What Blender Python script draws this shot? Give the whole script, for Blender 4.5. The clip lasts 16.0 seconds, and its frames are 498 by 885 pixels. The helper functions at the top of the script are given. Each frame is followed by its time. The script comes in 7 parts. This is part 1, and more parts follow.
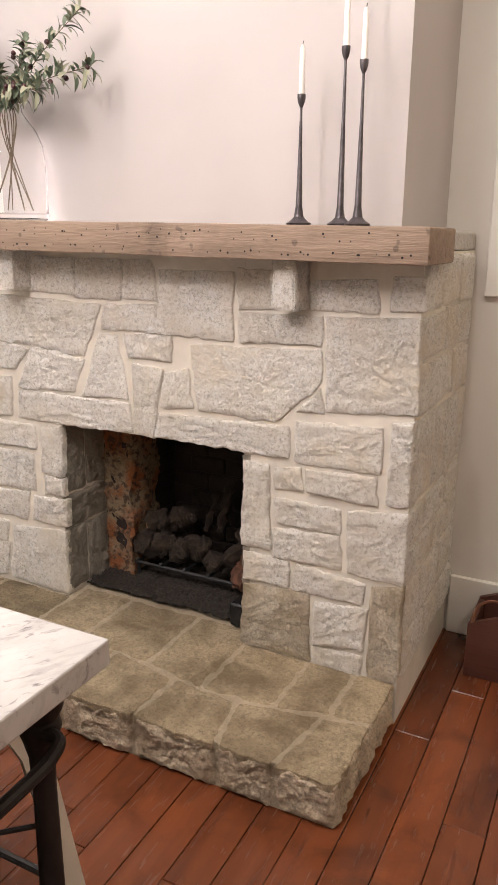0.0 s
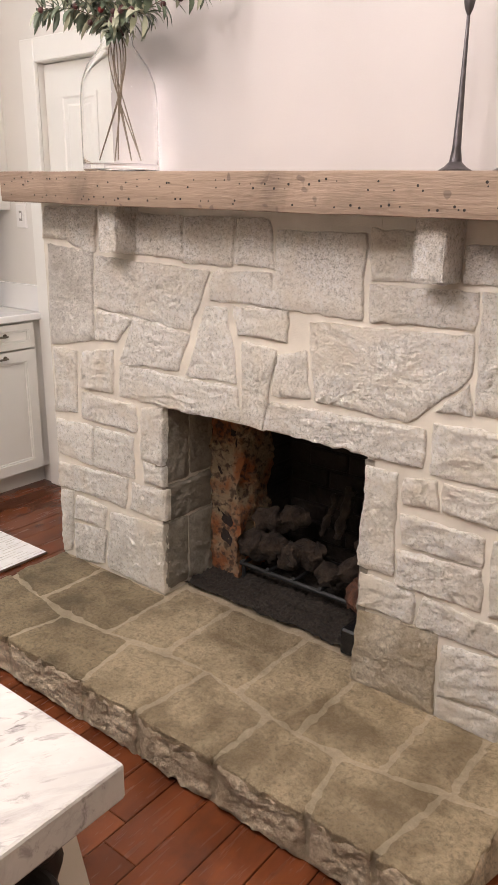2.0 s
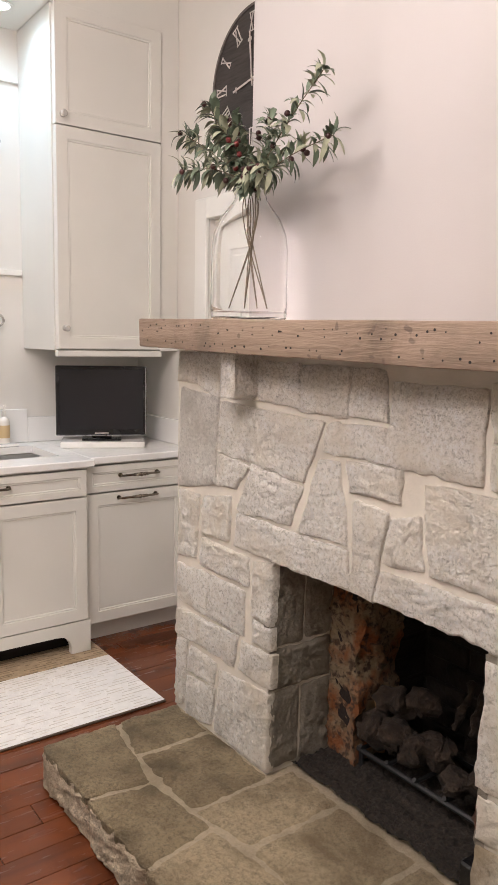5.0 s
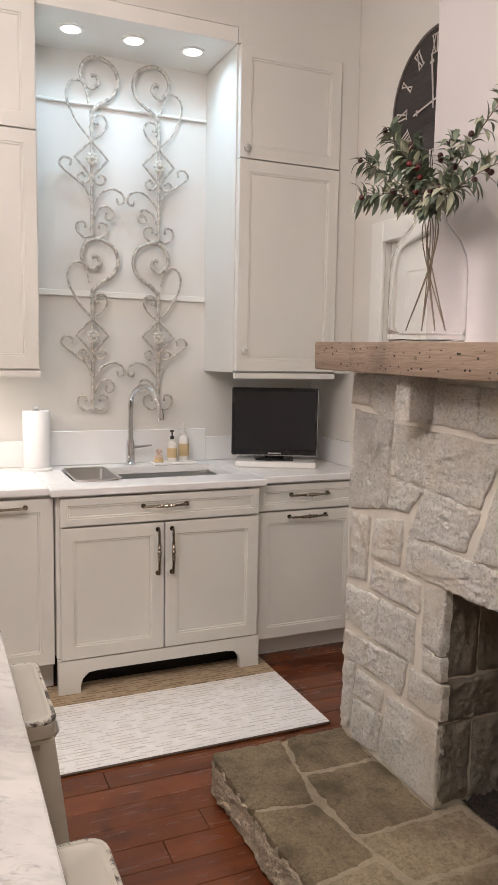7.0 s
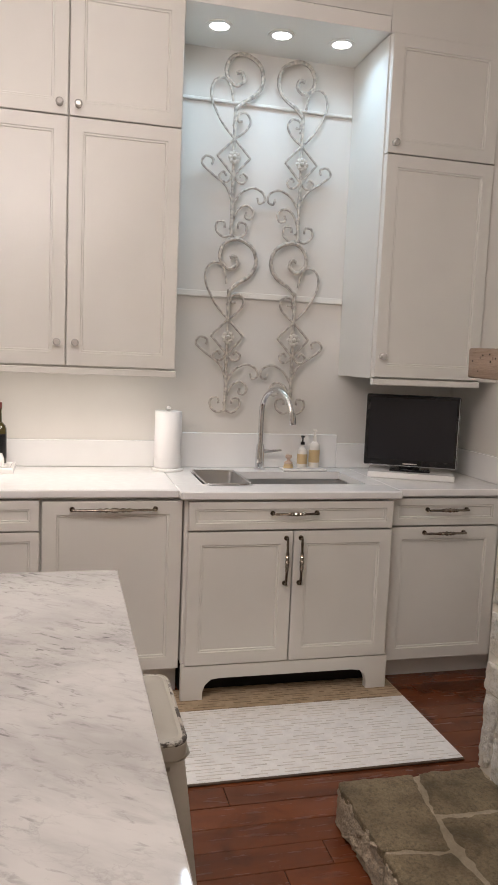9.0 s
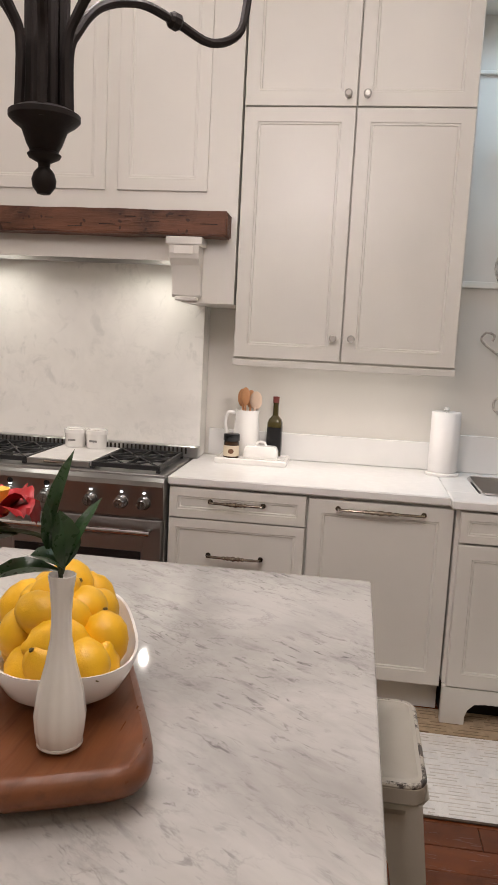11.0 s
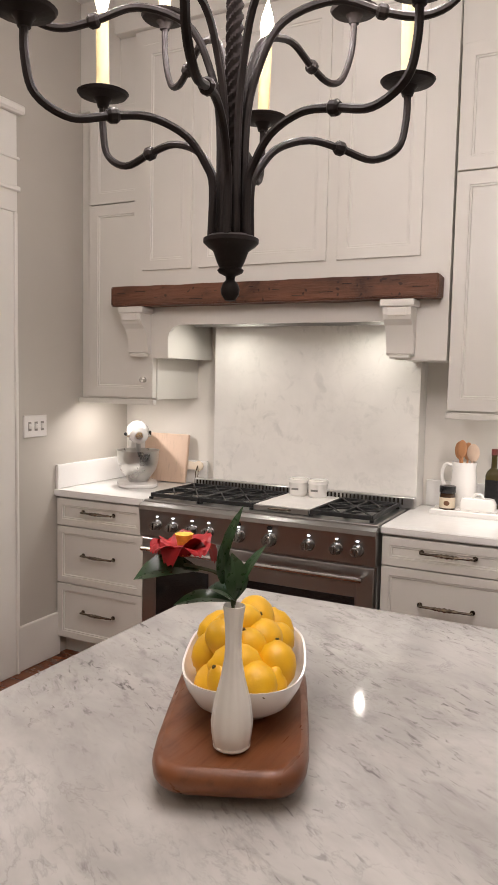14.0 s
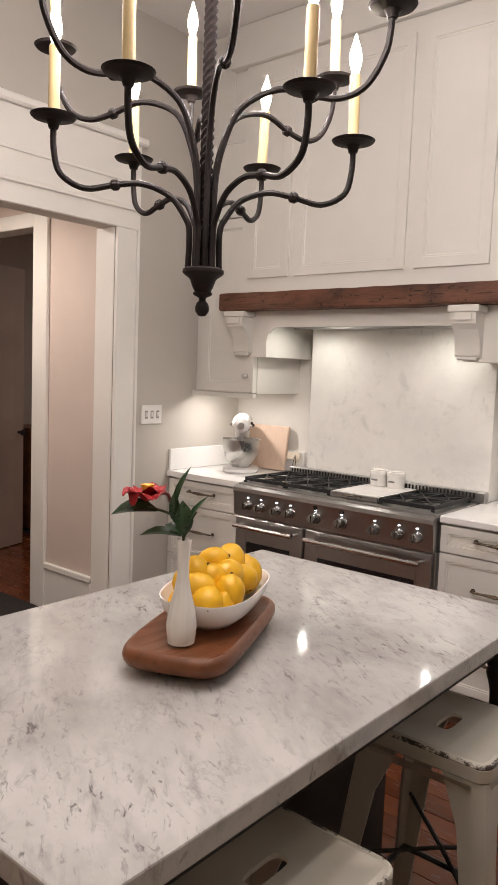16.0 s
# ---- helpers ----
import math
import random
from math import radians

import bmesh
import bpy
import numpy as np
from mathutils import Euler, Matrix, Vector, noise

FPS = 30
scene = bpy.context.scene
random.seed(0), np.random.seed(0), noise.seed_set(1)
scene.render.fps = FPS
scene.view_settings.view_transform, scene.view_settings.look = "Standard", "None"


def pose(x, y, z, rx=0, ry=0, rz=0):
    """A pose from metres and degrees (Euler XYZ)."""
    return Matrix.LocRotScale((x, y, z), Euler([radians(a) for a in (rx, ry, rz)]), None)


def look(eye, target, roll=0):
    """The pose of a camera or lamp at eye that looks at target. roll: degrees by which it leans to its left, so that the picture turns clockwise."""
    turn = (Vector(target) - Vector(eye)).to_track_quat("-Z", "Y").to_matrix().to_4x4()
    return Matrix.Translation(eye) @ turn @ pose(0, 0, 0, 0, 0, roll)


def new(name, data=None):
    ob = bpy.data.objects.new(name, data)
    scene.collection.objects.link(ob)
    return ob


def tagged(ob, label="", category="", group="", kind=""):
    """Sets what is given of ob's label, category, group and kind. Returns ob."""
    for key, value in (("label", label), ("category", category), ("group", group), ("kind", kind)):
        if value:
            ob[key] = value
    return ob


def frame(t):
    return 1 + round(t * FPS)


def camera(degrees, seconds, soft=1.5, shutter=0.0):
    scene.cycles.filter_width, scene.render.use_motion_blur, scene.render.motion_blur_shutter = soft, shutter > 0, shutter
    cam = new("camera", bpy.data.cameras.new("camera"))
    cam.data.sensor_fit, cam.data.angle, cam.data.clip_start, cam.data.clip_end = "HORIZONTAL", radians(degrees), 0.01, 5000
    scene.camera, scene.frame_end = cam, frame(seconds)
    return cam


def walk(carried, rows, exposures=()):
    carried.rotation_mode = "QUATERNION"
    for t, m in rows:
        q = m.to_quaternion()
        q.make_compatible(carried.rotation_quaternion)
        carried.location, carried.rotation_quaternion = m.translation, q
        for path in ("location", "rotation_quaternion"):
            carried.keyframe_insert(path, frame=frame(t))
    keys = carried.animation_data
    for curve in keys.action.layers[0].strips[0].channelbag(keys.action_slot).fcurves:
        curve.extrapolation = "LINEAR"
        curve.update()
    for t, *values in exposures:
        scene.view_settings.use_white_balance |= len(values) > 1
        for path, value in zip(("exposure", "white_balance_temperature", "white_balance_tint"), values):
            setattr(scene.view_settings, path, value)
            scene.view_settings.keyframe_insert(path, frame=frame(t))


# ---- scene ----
cam = camera(37.1, 16.0)
PATH = [
    (0, (-0.228, 0.039, 1.486), (-1.102, 1.759, 0.958), 0.4),
    (0.5, (-0.264, 0.124, 1.47), (-1.183, 1.798, 0.874), 0.2),
    (1, (-0.302, 0.268, 1.475), (-1.339, 1.859, 0.848), -0.1),
    (1.5, (-0.324, 0.357, 1.467), (-1.453, 1.883, 0.838), 0.0),
    (2, (-0.384, 0.419, 1.451), (-1.557, 1.921, 0.844), 0.7),
    (2.5, (-0.458, 0.473, 1.475), (-1.635, 1.994, 0.925), 0.5),
    (3, (-0.532, 0.504, 1.485), (-1.694, 2.065, 1.021), 0.4),
    (3.2, (-0.541, 0.523, 1.486), (-1.711, 2.088, 1.057), 0.3),
    (5.3, (-0.331, 0.746, 1.481), (-1.977, 1.852, 1.218), 1.3),
    (5.5, (-0.323, 0.742, 1.48), (-1.993, 1.812, 1.22), 1.3),
    (6, (-0.319, 0.732, 1.482), (-2.049, 1.705, 1.236), 1.3),
    (6.5, (-0.329, 0.714, 1.485), (-2.11, 1.594, 1.255), 1.2),
    (7, (-0.339, 0.711, 1.483), (-2.165, 1.497, 1.262), 1.0),
    (7.5, (-0.349, 0.707, 1.479), (-2.21, 1.403, 1.251), 0.8),
    (8, (-0.38, 0.698, 1.477), (-2.264, 1.327, 1.239), 1.4),
    (8.2, (-0.408, 0.687, 1.472), (-2.298, 1.297, 1.24), 1.8),
    (10.3, (-0.553, 0.697, 1.511), (-2.535, 0.756, 1.253), 2.5),
    (10.5, (-0.571, 0.715, 1.511), (-2.553, 0.681, 1.243), 2.7),
    (11, (-0.592, 0.759, 1.506), (-2.554, 0.488, 1.229), 2.9),
    (11.5, (-0.589, 0.796, 1.507), (-2.504, 0.297, 1.225), 2.8),
    (12, (-0.588, 0.821, 1.499), (-2.454, 0.158, 1.217), 2.8),
    (12.5, (-0.58, 0.826, 1.495), (-2.395, 0.033, 1.217), 2.6),
    (13, (-0.56, 0.826, 1.509), (-2.34, -0.053, 1.266), 1.9),
    (13.5, (-0.529, 0.862, 1.536), (-2.307, -0.031, 1.339), 1.5),
    (14, (-0.453, 0.939, 1.556), (-2.23, 0.038, 1.38), 1.2),
    (14.5, (-0.357, 1.047, 1.572), (-2.114, 0.107, 1.397), 1.1),
    (15, (-0.349, 1.195, 1.574), (-2.044, 0.152, 1.381), 2.4),
    (15.5, (-0.362, 1.387, 1.563), (-1.963, 0.208, 1.35), 3.8),
    (16, (-0.338, 1.512, 1.566), (-1.868, 0.239, 1.372), 2.2),
]
walk(cam, [(t, look(eye, target, roll)) for t, eye, target, roll in PATH],
     exposures=((0.0, 0.72), (3.2, 0.66), (5.5, 0.42), (8.0, -0.06), (10.5, -0.33), (12.5, -0.30), (16.0, -0.20)))



# ---- world, lights ----
world = bpy.data.worlds.new("world")
scene.world = world
world.use_nodes = True
world.node_tree.nodes["Background"].inputs[0].default_value = (1.0, 0.9, 0.8, 1)
world.node_tree.nodes["Background"].inputs[1].default_value = 0.02


def lamp(name, kind, place, watts, color, size=0.05, aim=None, spread=None):
    data = bpy.data.lights.new(name, kind)
    data.energy, data.color = watts, color
    if kind == "AREA":
        data.shape = "DISK"
        data.size = size
    elif kind == "SPOT":
        data.shadow_soft_size, data.spot_size, data.spot_blend = size, radians(spread or 100), 1.0
    else:
        data.shadow_soft_size = size
    ob = new(name, data)
    ob.matrix_world = look(place, aim or (place[0], place[1] + 0.0001, place[2] - 1))
    return ob


WARM = (1.0, 0.92, 0.868)
BULBLIGHT = (1.0, 0.892, 0.905)
COOL = (0.52, 0.77, 1.0)
CEIL = 3.54
# unseen fill lamps added under the ceiling to brighten the room
for cx, cy, watts in ((-2.5, 0.9, 2), (-1.7, 0.9, 5), (-0.8, 0.9, 10), (-1.2, 0.2, 7), (-2.7, -0.5, 4), (0.9, 0.2, 8)):
    lamp("ceiling_can_light", "AREA", (cx, cy, CEIL - 0.02), watts, WARM, 0.14)
# unseen warm fill lamp added to light the chimney's right-hand side
lamp("side_room_light", "AREA", (1.3, 1.9, CEIL - 0.02), 9, (1.0, 0.78, 0.48), 0.2)
# three cool downlights over the sink
for cy in (1.345, 1.637, 1.93):
    lamp("sink_downlight", "SPOT", (-3.89, cy, 2.955), 9, COOL, 0.045, spread=168)
# under-cabinet strips and hood lamps
for cy in (0.45, 0.95):
    lamp("undercabinet_light", "AREA", (-3.82, cy, 1.414), 1.6, WARM, 0.04)
lamp("undercabinet_light", "AREA", (-3.82, -1.55, 1.418), 3.2, WARM, 0.04)
for cy in (-0.95, -0.15):
    lamp("hood_light", "AREA", (-3.865, cy, 1.842), 1.7, (1.0, 0.95, 0.86), 0.024, aim=(-3.66, cy, 0.93))
# unseen fill lamps added to brighten the passage and the room beyond
lamp("hall_light", "AREA", (-2.3, -2.6, 2.6), 20, (1.0, 0.88, 0.79), 0.3)
lamp("far_room_light", "AREA", (-5.2, -2.9, 2.8), 9, WARM, 0.3)

# ---- materials ----
def nodes_of(name):
    m = bpy.data.materials.new(name)
    m.use_nodes = True
    nt = m.node_tree
    return m, nt, nt.nodes["Principled BSDF"]


def mixer(nt, a, b, fac=None, mode="MIX", amount=0.5):
    n = nt.nodes.new("ShaderNodeMix")
    n.data_type, n.blend_type = "RGBA", mode
    n.inputs[0].default_value = amount
    for slot, v in ((6, a), (7, b)):
        if isinstance(v, (tuple, list)):
            n.inputs[slot].default_value = (*v[:3], 1)
        else:
            nt.links.new(v, n.inputs[slot])
    if fac is not None:
        nt.links.new(fac, n.inputs[0])
    return n.outputs[2]


def coords(nt, stretch=(1, 1, 1), jitter=False):
    tc = nt.nodes.new("ShaderNodeTexCoord")
    mp = nt.nodes.new("ShaderNodeMapping")
    mp.inputs["Scale"].default_value = stretch
    nt.links.new(tc.outputs["Object"], mp.inputs[0])
    if jitter:
        info = nt.nodes.new("ShaderNodeObjectInfo")
        mul = nt.nodes.new("ShaderNodeMath")
        mul.operation = "MULTIPLY"
        mul.inputs[1].default_value = 37.0
        nt.links.new(info.outputs["Random"], mul.inputs[0])
        comb = nt.nodes.new("ShaderNodeCombineXYZ")
        for i in range(3):
            nt.links.new(mul.outputs[0], comb.inputs[i])
        nt.links.new(comb.outputs[0], mp.inputs["Location"])
    return mp.outputs[0]


def tex(nt, co, scale, detail=4, rough=0.55, distort=0.0):
    n = nt.nodes.new("ShaderNodeTexNoise")
    n.inputs["Scale"].default_value = scale
    n.inputs["Detail"].default_value = detail
    n.inputs["Roughness"].default_value = rough
    n.inputs["Distortion"].default_value = distort
    nt.links.new(co, n.inputs["Vector"])
    return n.outputs["Fac"]


def ramp(nt, v, *stops):
    r = nt.nodes.new("ShaderNodeValToRGB")
    while len(r.color_ramp.elements) < len(stops):
        r.color_ramp.elements.new(0.5)
    for e, (p, c) in zip(r.color_ramp.elements, stops):
        e.position = p
        e.color = (*c, 1) if isinstance(c, (tuple, list)) else (c, c, c, 1)
    nt.links.new(v, r.inputs[0])
    return r.outputs[0]


def bump(nt, p, height, strength, distance=0.01, before=None):
    b = nt.nodes.new("ShaderNodeBump")
    b.inputs["Strength"].default_value = strength
    b.inputs["Distance"].default_value = distance
    nt.links.new(height, b.inputs["Height"])
    if before is not None:
        nt.links.new(before, b.inputs["Normal"])
    nt.links.new(b.outputs[0], p.inputs["Normal"])
    return b.outputs[0]


def tint(c, k):
    return tuple(min(1.0, max(0.0, v * k)) for v in c)


def painted(name, color, rough=0.5, metal=0.0, var=0.06, scale=3.0, grain=90.0, relief=0.05, distance=0.002, jitter=False, rvar=0.05):
    """A plain finish: slow drift of tone, fine grain in relief and gloss."""
    m, nt, p = nodes_of(name)
    co = coords(nt, jitter=jitter)
    slow, fine = tex(nt, co, scale), tex(nt, co, grain, 6)
    nt.links.new(mixer(nt, tint(color, 1 - var), tint(color, 1 + var), ramp(nt, slow, (0.3, 0.0), (0.7, 1.0))), p.inputs["Base Color"])
    nt.links.new(ramp(nt, tex(nt, co, scale * 4), (0.3, max(0.02, rough - rvar)), (0.7, min(1.0, rough + rvar))), p.inputs["Roughness"])
    p.inputs["Metallic"].default_value = metal
    bump(nt, p, fine, relief, distance)
    return m


WALL = painted("wall_paint", (0.72, 0.69, 0.64), 0.75, var=0.03, grain=220, relief=0.12)
GREIGE = painted("greige_paint", (0.52, 0.49, 0.44), 0.75, var=0.03, grain=220, relief=0.12)
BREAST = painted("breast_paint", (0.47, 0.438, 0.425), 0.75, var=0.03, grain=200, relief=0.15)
TRIM = painted("trim_paint", (0.80, 0.78, 0.73), 0.38, var=0.03, grain=120)
CEILING = painted("ceiling_paint", (0.78, 0.76, 0.72), 0.85, var=0.03)
CABINET = painted("cabinet_paint", (0.72, 0.70, 0.65), 0.36, var=0.025, grain=140, relief=0.04)
WHITE = painted("white_ceramic", (0.85, 0.83, 0.80), 0.16, var=0.02, rvar=0.05)
STEEL = painted("brushed_steel", (0.46, 0.455, 0.45), 0.30, metal=1.0, var=0.03, grain=300, relief=0.0, rvar=0.02)
CHROME = painted("chrome", (0.75, 0.75, 0.76), 0.08, metal=1.0, var=0.03, rvar=0.04)
NICKEL = painted("aged_nickel", (0.24, 0.205, 0.165), 0.24, metal=1.0, var=0.35, scale=40)
IRON = painted("black_iron", (0.017, 0.013, 0.012), 0.52, metal=0.0, var=0.3, scale=20, relief=0.3)
IRON.node_tree.nodes["Principled BSDF"].inputs["Specular IOR Level"].default_value = 0.2
CASTIRON = painted("cast_iron", (0.02, 0.02, 0.021), 0.5, metal=0.2, var=0.3, relief=0.3)
BLACK = painted("black_plastic", (0.012, 0.012, 0.013), 0.25, var=0.1)
# near-black for holes, slots and gaps: their shade is put into the colour
GAP = painted("recess_shade", (0.015, 0.012, 0.010), 0.9)
BRASS = painted("brass", (0.70, 0.48, 0.20), 0.3, metal=1.0)


def marble_material(name, base, vein, scale, amount, rough=0.09, turn=0.6, cloud=0.74):
    """Cloudy marble: soft grey drifts, short smudged streaks in one direction, a few long veins."""
    m, nt, p = nodes_of(name)
    co = coords(nt)
    spin = nt.nodes.new("ShaderNodeMapping")
    spin.inputs["Rotation"].default_value = (0, 0, turn)
    nt.links.new(co, spin.inputs[0])
    def drift(s, stretch, detail, twist, seed):
        mp = nt.nodes.new("ShaderNodeMapping")
        mp.inputs["Location"].default_value = (seed, seed * 0.7, seed * 0.3)
        mp.inputs["Scale"].default_value = (stretch, 1, 1.6)
        nt.links.new(spin.outputs[0], mp.inputs[0])
        return tex(nt, mp.outputs[0], s, detail, 0.62, twist)
    def times(v, k):
        n = nt.nodes.new("ShaderNodeMath")
        n.operation = "MULTIPLY"
        nt.links.new(v, n.inputs[0])
        if isinstance(k, float):
            n.inputs[1].default_value = k
        else:
            nt.links.new(k, n.inputs[1])
        return n.outputs[0]
    c = mixer(nt, tint(base, 1.06), tint(base, cloud), ramp(nt, drift(scale * 0.7, 2.0, 5, 0.4, 1.3), (0.40, 0.0), (0.68, 1.0)))
    field = ramp(nt, drift(scale * 0.9, 1.6, 3, 0.3, 5.1), (0.40, 0.15), (0.62, 1.0))
    c = mixer(nt, c, vein, times(times(ramp(nt, drift(scale * 2.4, 3.6, 8, 0.5, 3.7), (0.53, 0.0), (0.76, 1.0)), field), amount * 0.80))
    c = mixer(nt, c, tint(vein, 0.85), times(times(ramp(nt, drift(scale * 6.0, 3.0, 6, 0.6, 8.9), (0.57, 0.0), (0.68, 1.0)), field), amount))
    for size, stretch, seed, width, strength in ((0.8, 2.0, 12.4, 0.014, 0.34), (1.6, 1.6, 21.7, 0.012, 0.24)):
        far = nt.nodes.new("ShaderNodeMath")
        far.operation = "SUBTRACT"
        nt.links.new(drift(scale * size, stretch, 8, 0.35, seed), far.inputs[0])
        far.inputs[1].default_value = 0.5
        near = nt.nodes.new("ShaderNodeMath")
        near.operation = "ABSOLUTE"
        nt.links.new(far.outputs[0], near.inputs[0])
        patchy = ramp(nt, drift(scale * size * 0.9, 1.2, 3, 0.2, seed + 4.0), (0.44, 0.0), (0.60, 1.0))
        c = mixer(nt, c, tint(vein, 0.9), times(times(ramp(nt, near.outputs[0], (0.0, 1.0), (width, 0.0)), patchy), amount * strength))
    nt.links.new(c, p.inputs["Base Color"])
    nt.links.new(ramp(nt, tex(nt, co, 12), (0.3, rough - 0.01), (0.7, rough + 0.01)), p.inputs["Roughness"])
    return m


MARBLE = marble_material("island_marble", (0.515, 0.497, 0.472), (0.16, 0.146, 0.142), 3.6, 0.90, rough=0.055)
SLAB = marble_material("slab_marble", (0.84, 0.82, 0.78), (0.56, 0.56, 0.53), 1.2, 0.42, cloud=0.90)
QUARTZ = painted("white_quartz", (0.84, 0.83, 0.81), 0.2, var=0.015, scale=6, relief=0.0, rvar=0.03)


def granite_material(name, base, stain, patch=0.45, speck=0.45):
    """Rough-split granite: salt-and-pepper crystals, grey and brown patches, chipped relief partly shaded in colour."""
    m, nt, p = nodes_of(name)
    co = coords(nt)
    info = nt.nodes.new("ShaderNodeObjectInfo")
    tone = mixer(nt, tint(base, 0.88), tint(base, 1.08), info.outputs["Random"])
    crystals = tex(nt, co, 100, 5, 0.78)
    c = mixer(nt, tone, ramp(nt, crystals, (0.38, tint(base, 0.42)), (0.48, base), (0.62, tint(base, 1.4))), amount=speck)
    # chips also darken and lighten the colour, carrying some of the relief's shade
    chips = tex(nt, co, 36, 8, 0.74, 0.5)
    c = mixer(nt, c, tint(base, 0.58), ramp(nt, chips, (0.54, 0.0), (0.68, patch)))
    c = mixer(nt, c, tint(base, 1.2), ramp(nt, chips, (0.36, patch * 0.8), (0.50, 0.0)))
    c = mixer(nt, c, stain, ramp(nt, tex(nt, co, 4.5, 6, 0.6, 0.4), (0.44, 0.0), (0.66, 0.85)))
    nt.links.new(c, p.inputs["Base Color"])
    p.inputs["Roughness"].default_value = 0.85
    a = bump(nt, p, tex(nt, co, 15, 9, 0.68, 0.6), 0.8, 0.035)
    a = bump(nt, p, chips, 0.9, 0.024, a)
    pits = tex(nt, co, 62, 4, 0.6, 0.3)
    a = bump(nt, p, pits, 0.8, 0.012, a)
    bump(nt, p, crystals, 0.6, 0.006, a)
    return m


GRANITE = granite_material("granite", (0.93, 0.88, 0.795), (0.85, 0.765, 0.635), 0.44, 0.60)
GRANITE_BROWN = granite_material("granite_stained", (0.66, 0.585, 0.465), (0.36, 0.275, 0.16), 0.6, 0.45)
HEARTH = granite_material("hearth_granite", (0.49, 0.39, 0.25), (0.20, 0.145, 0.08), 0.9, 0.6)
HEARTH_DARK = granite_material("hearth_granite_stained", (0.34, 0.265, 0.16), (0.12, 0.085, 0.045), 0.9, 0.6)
MORTAR = painted("mortar", (0.63, 0.585, 0.505), 0.92, var=0.12, scale=9, grain=220, relief=0.4, distance=0.004)
HEARTH_MORTAR = granite_material("hearth_mortar", (0.63, 0.525, 0.37), (0.34, 0.27, 0.175), 0.4, 0.2)


def wood_material(name, pale, dark, along="x", scale=9.0, rough=0.5, relief=0.3, jitter=True, spots=0.0, wear=0.0):
    m, nt, p = nodes_of(name)
    long = {"x": (0.10, 1, 1), "y": (1, 0.10, 1), "z": (1, 1, 0.10)}[along]
    co = coords(nt, long, jitter)
    grain = tex(nt, co, scale, 6, 0.6, 0.8)
    fine = tex(nt, co, scale * 9, 4, 0.6)
    c = mixer(nt, pale, dark, ramp(nt, grain, (0.32, 0.0), (0.68, 1.0)))
    c = mixer(nt, c, tint(dark, 0.55), ramp(nt, fine, (0.55, 0.0), (0.75, 0.6)))
    info = nt.nodes.new("ShaderNodeObjectInfo")
    c = mixer(nt, c, mixer(nt, tint(pale, 0.6), tint(pale, 1.35), info.outputs["Random"]), amount=0.35)
    if spots:
        c = mixer(nt, c, tint(dark, 0.25), ramp(nt, tex(nt, coords(nt), 28, 1), (0.70, 0.0), (0.74, spots)))
    if wear:
        c = mixer(nt, c, tint(dark, 0.5), ramp(nt, tex(nt, coords(nt), 4.2, 6, 0.62, 0.5), (0.50, 0.0), (0.68, wear)))
    nt.links.new(c, p.inputs["Base Color"])
    nt.links.new(ramp(nt, fine, (0.3, max(0.05, rough - 0.1)), (0.7, rough + 0.12)), p.inputs["Roughness"])
    bump(nt, p, fine, relief, 0.004)
    return m


PLANK = wood_material("pine_floor", (0.185, 0.053, 0.019), (0.060, 0.016, 0.0075), "y", 7, 0.20, 0.12, wear=0.6)
MANTEL = wood_material("reclaimed_oak", (0.315, 0.230, 0.168), (0.170, 0.118, 0.082), "x", 14, 0.75, 1.0, False, 0.5, wear=0.55)
HOODBEAM = wood_material("dark_barn_beam", (0.150, 0.060, 0.031), (0.036, 0.014, 0.008), "y", 14, 0.6, 1.0, False, 0.7, wear=0.7)
BOARD = wood_material("carved_teak", (0.29, 0.098, 0.033), (0.105, 0.031, 0.011), "x", 6, 0.36, 0.2, False, wear=0.5)
BLOND = wood_material("blond_maple", (0.70, 0.53, 0.41), (0.60, 0.43, 0.32), "z", 6, 0.5, 0.1, False)

# ---- mesh helpers ----
BASE = {}


def thing(name, base, label, category, group="", turn=0.0):
    ob = new(name)
    ob.empty_display_size = 0.05
    ob.matrix_world = pose(*base, 0, 0, turn)
    BASE[ob] = pose(*base, 0, 0, turn)
    return tagged(ob, label, category, group)


def smooth_mesh(me, angle=35):
    me.polygons.foreach_set("use_smooth", [True] * len(me.polygons))
    areas = [p.area for p in me.polygons]
    flat = max(areas) > 0.10 * sum(areas)
    me.set_sharp_from_angle(angle=radians(18 if flat and len(areas) < 120 else angle))


def part(name, bm, material, parent=None, label="", soft=True, local=False):
    """Links bm (in world metres, or in the thing's own with local) as one mesh under a thing or a part."""
    me = bpy.data.meshes.new(name)
    if parent is not None and not local:
        bm.transform(BASE[parent].inverted())
    bm.normal_update()
    bm.to_mesh(me)
    bm.free()
    if soft:
        smooth_mesh(me)
    me.materials.append(material)
    ob = new(name, me)
    if parent is not None:
        ob.parent = parent
        BASE[ob] = BASE[parent]
    if label:
        ob["label"] = label
    return ob


def single(name, bm, material, label, category, group="", kind="", soft=True):
    ob = part(name, bm, material, None, "", soft)
    BASE[ob] = Matrix.Identity(4)
    return tagged(ob, label, category, group, kind)


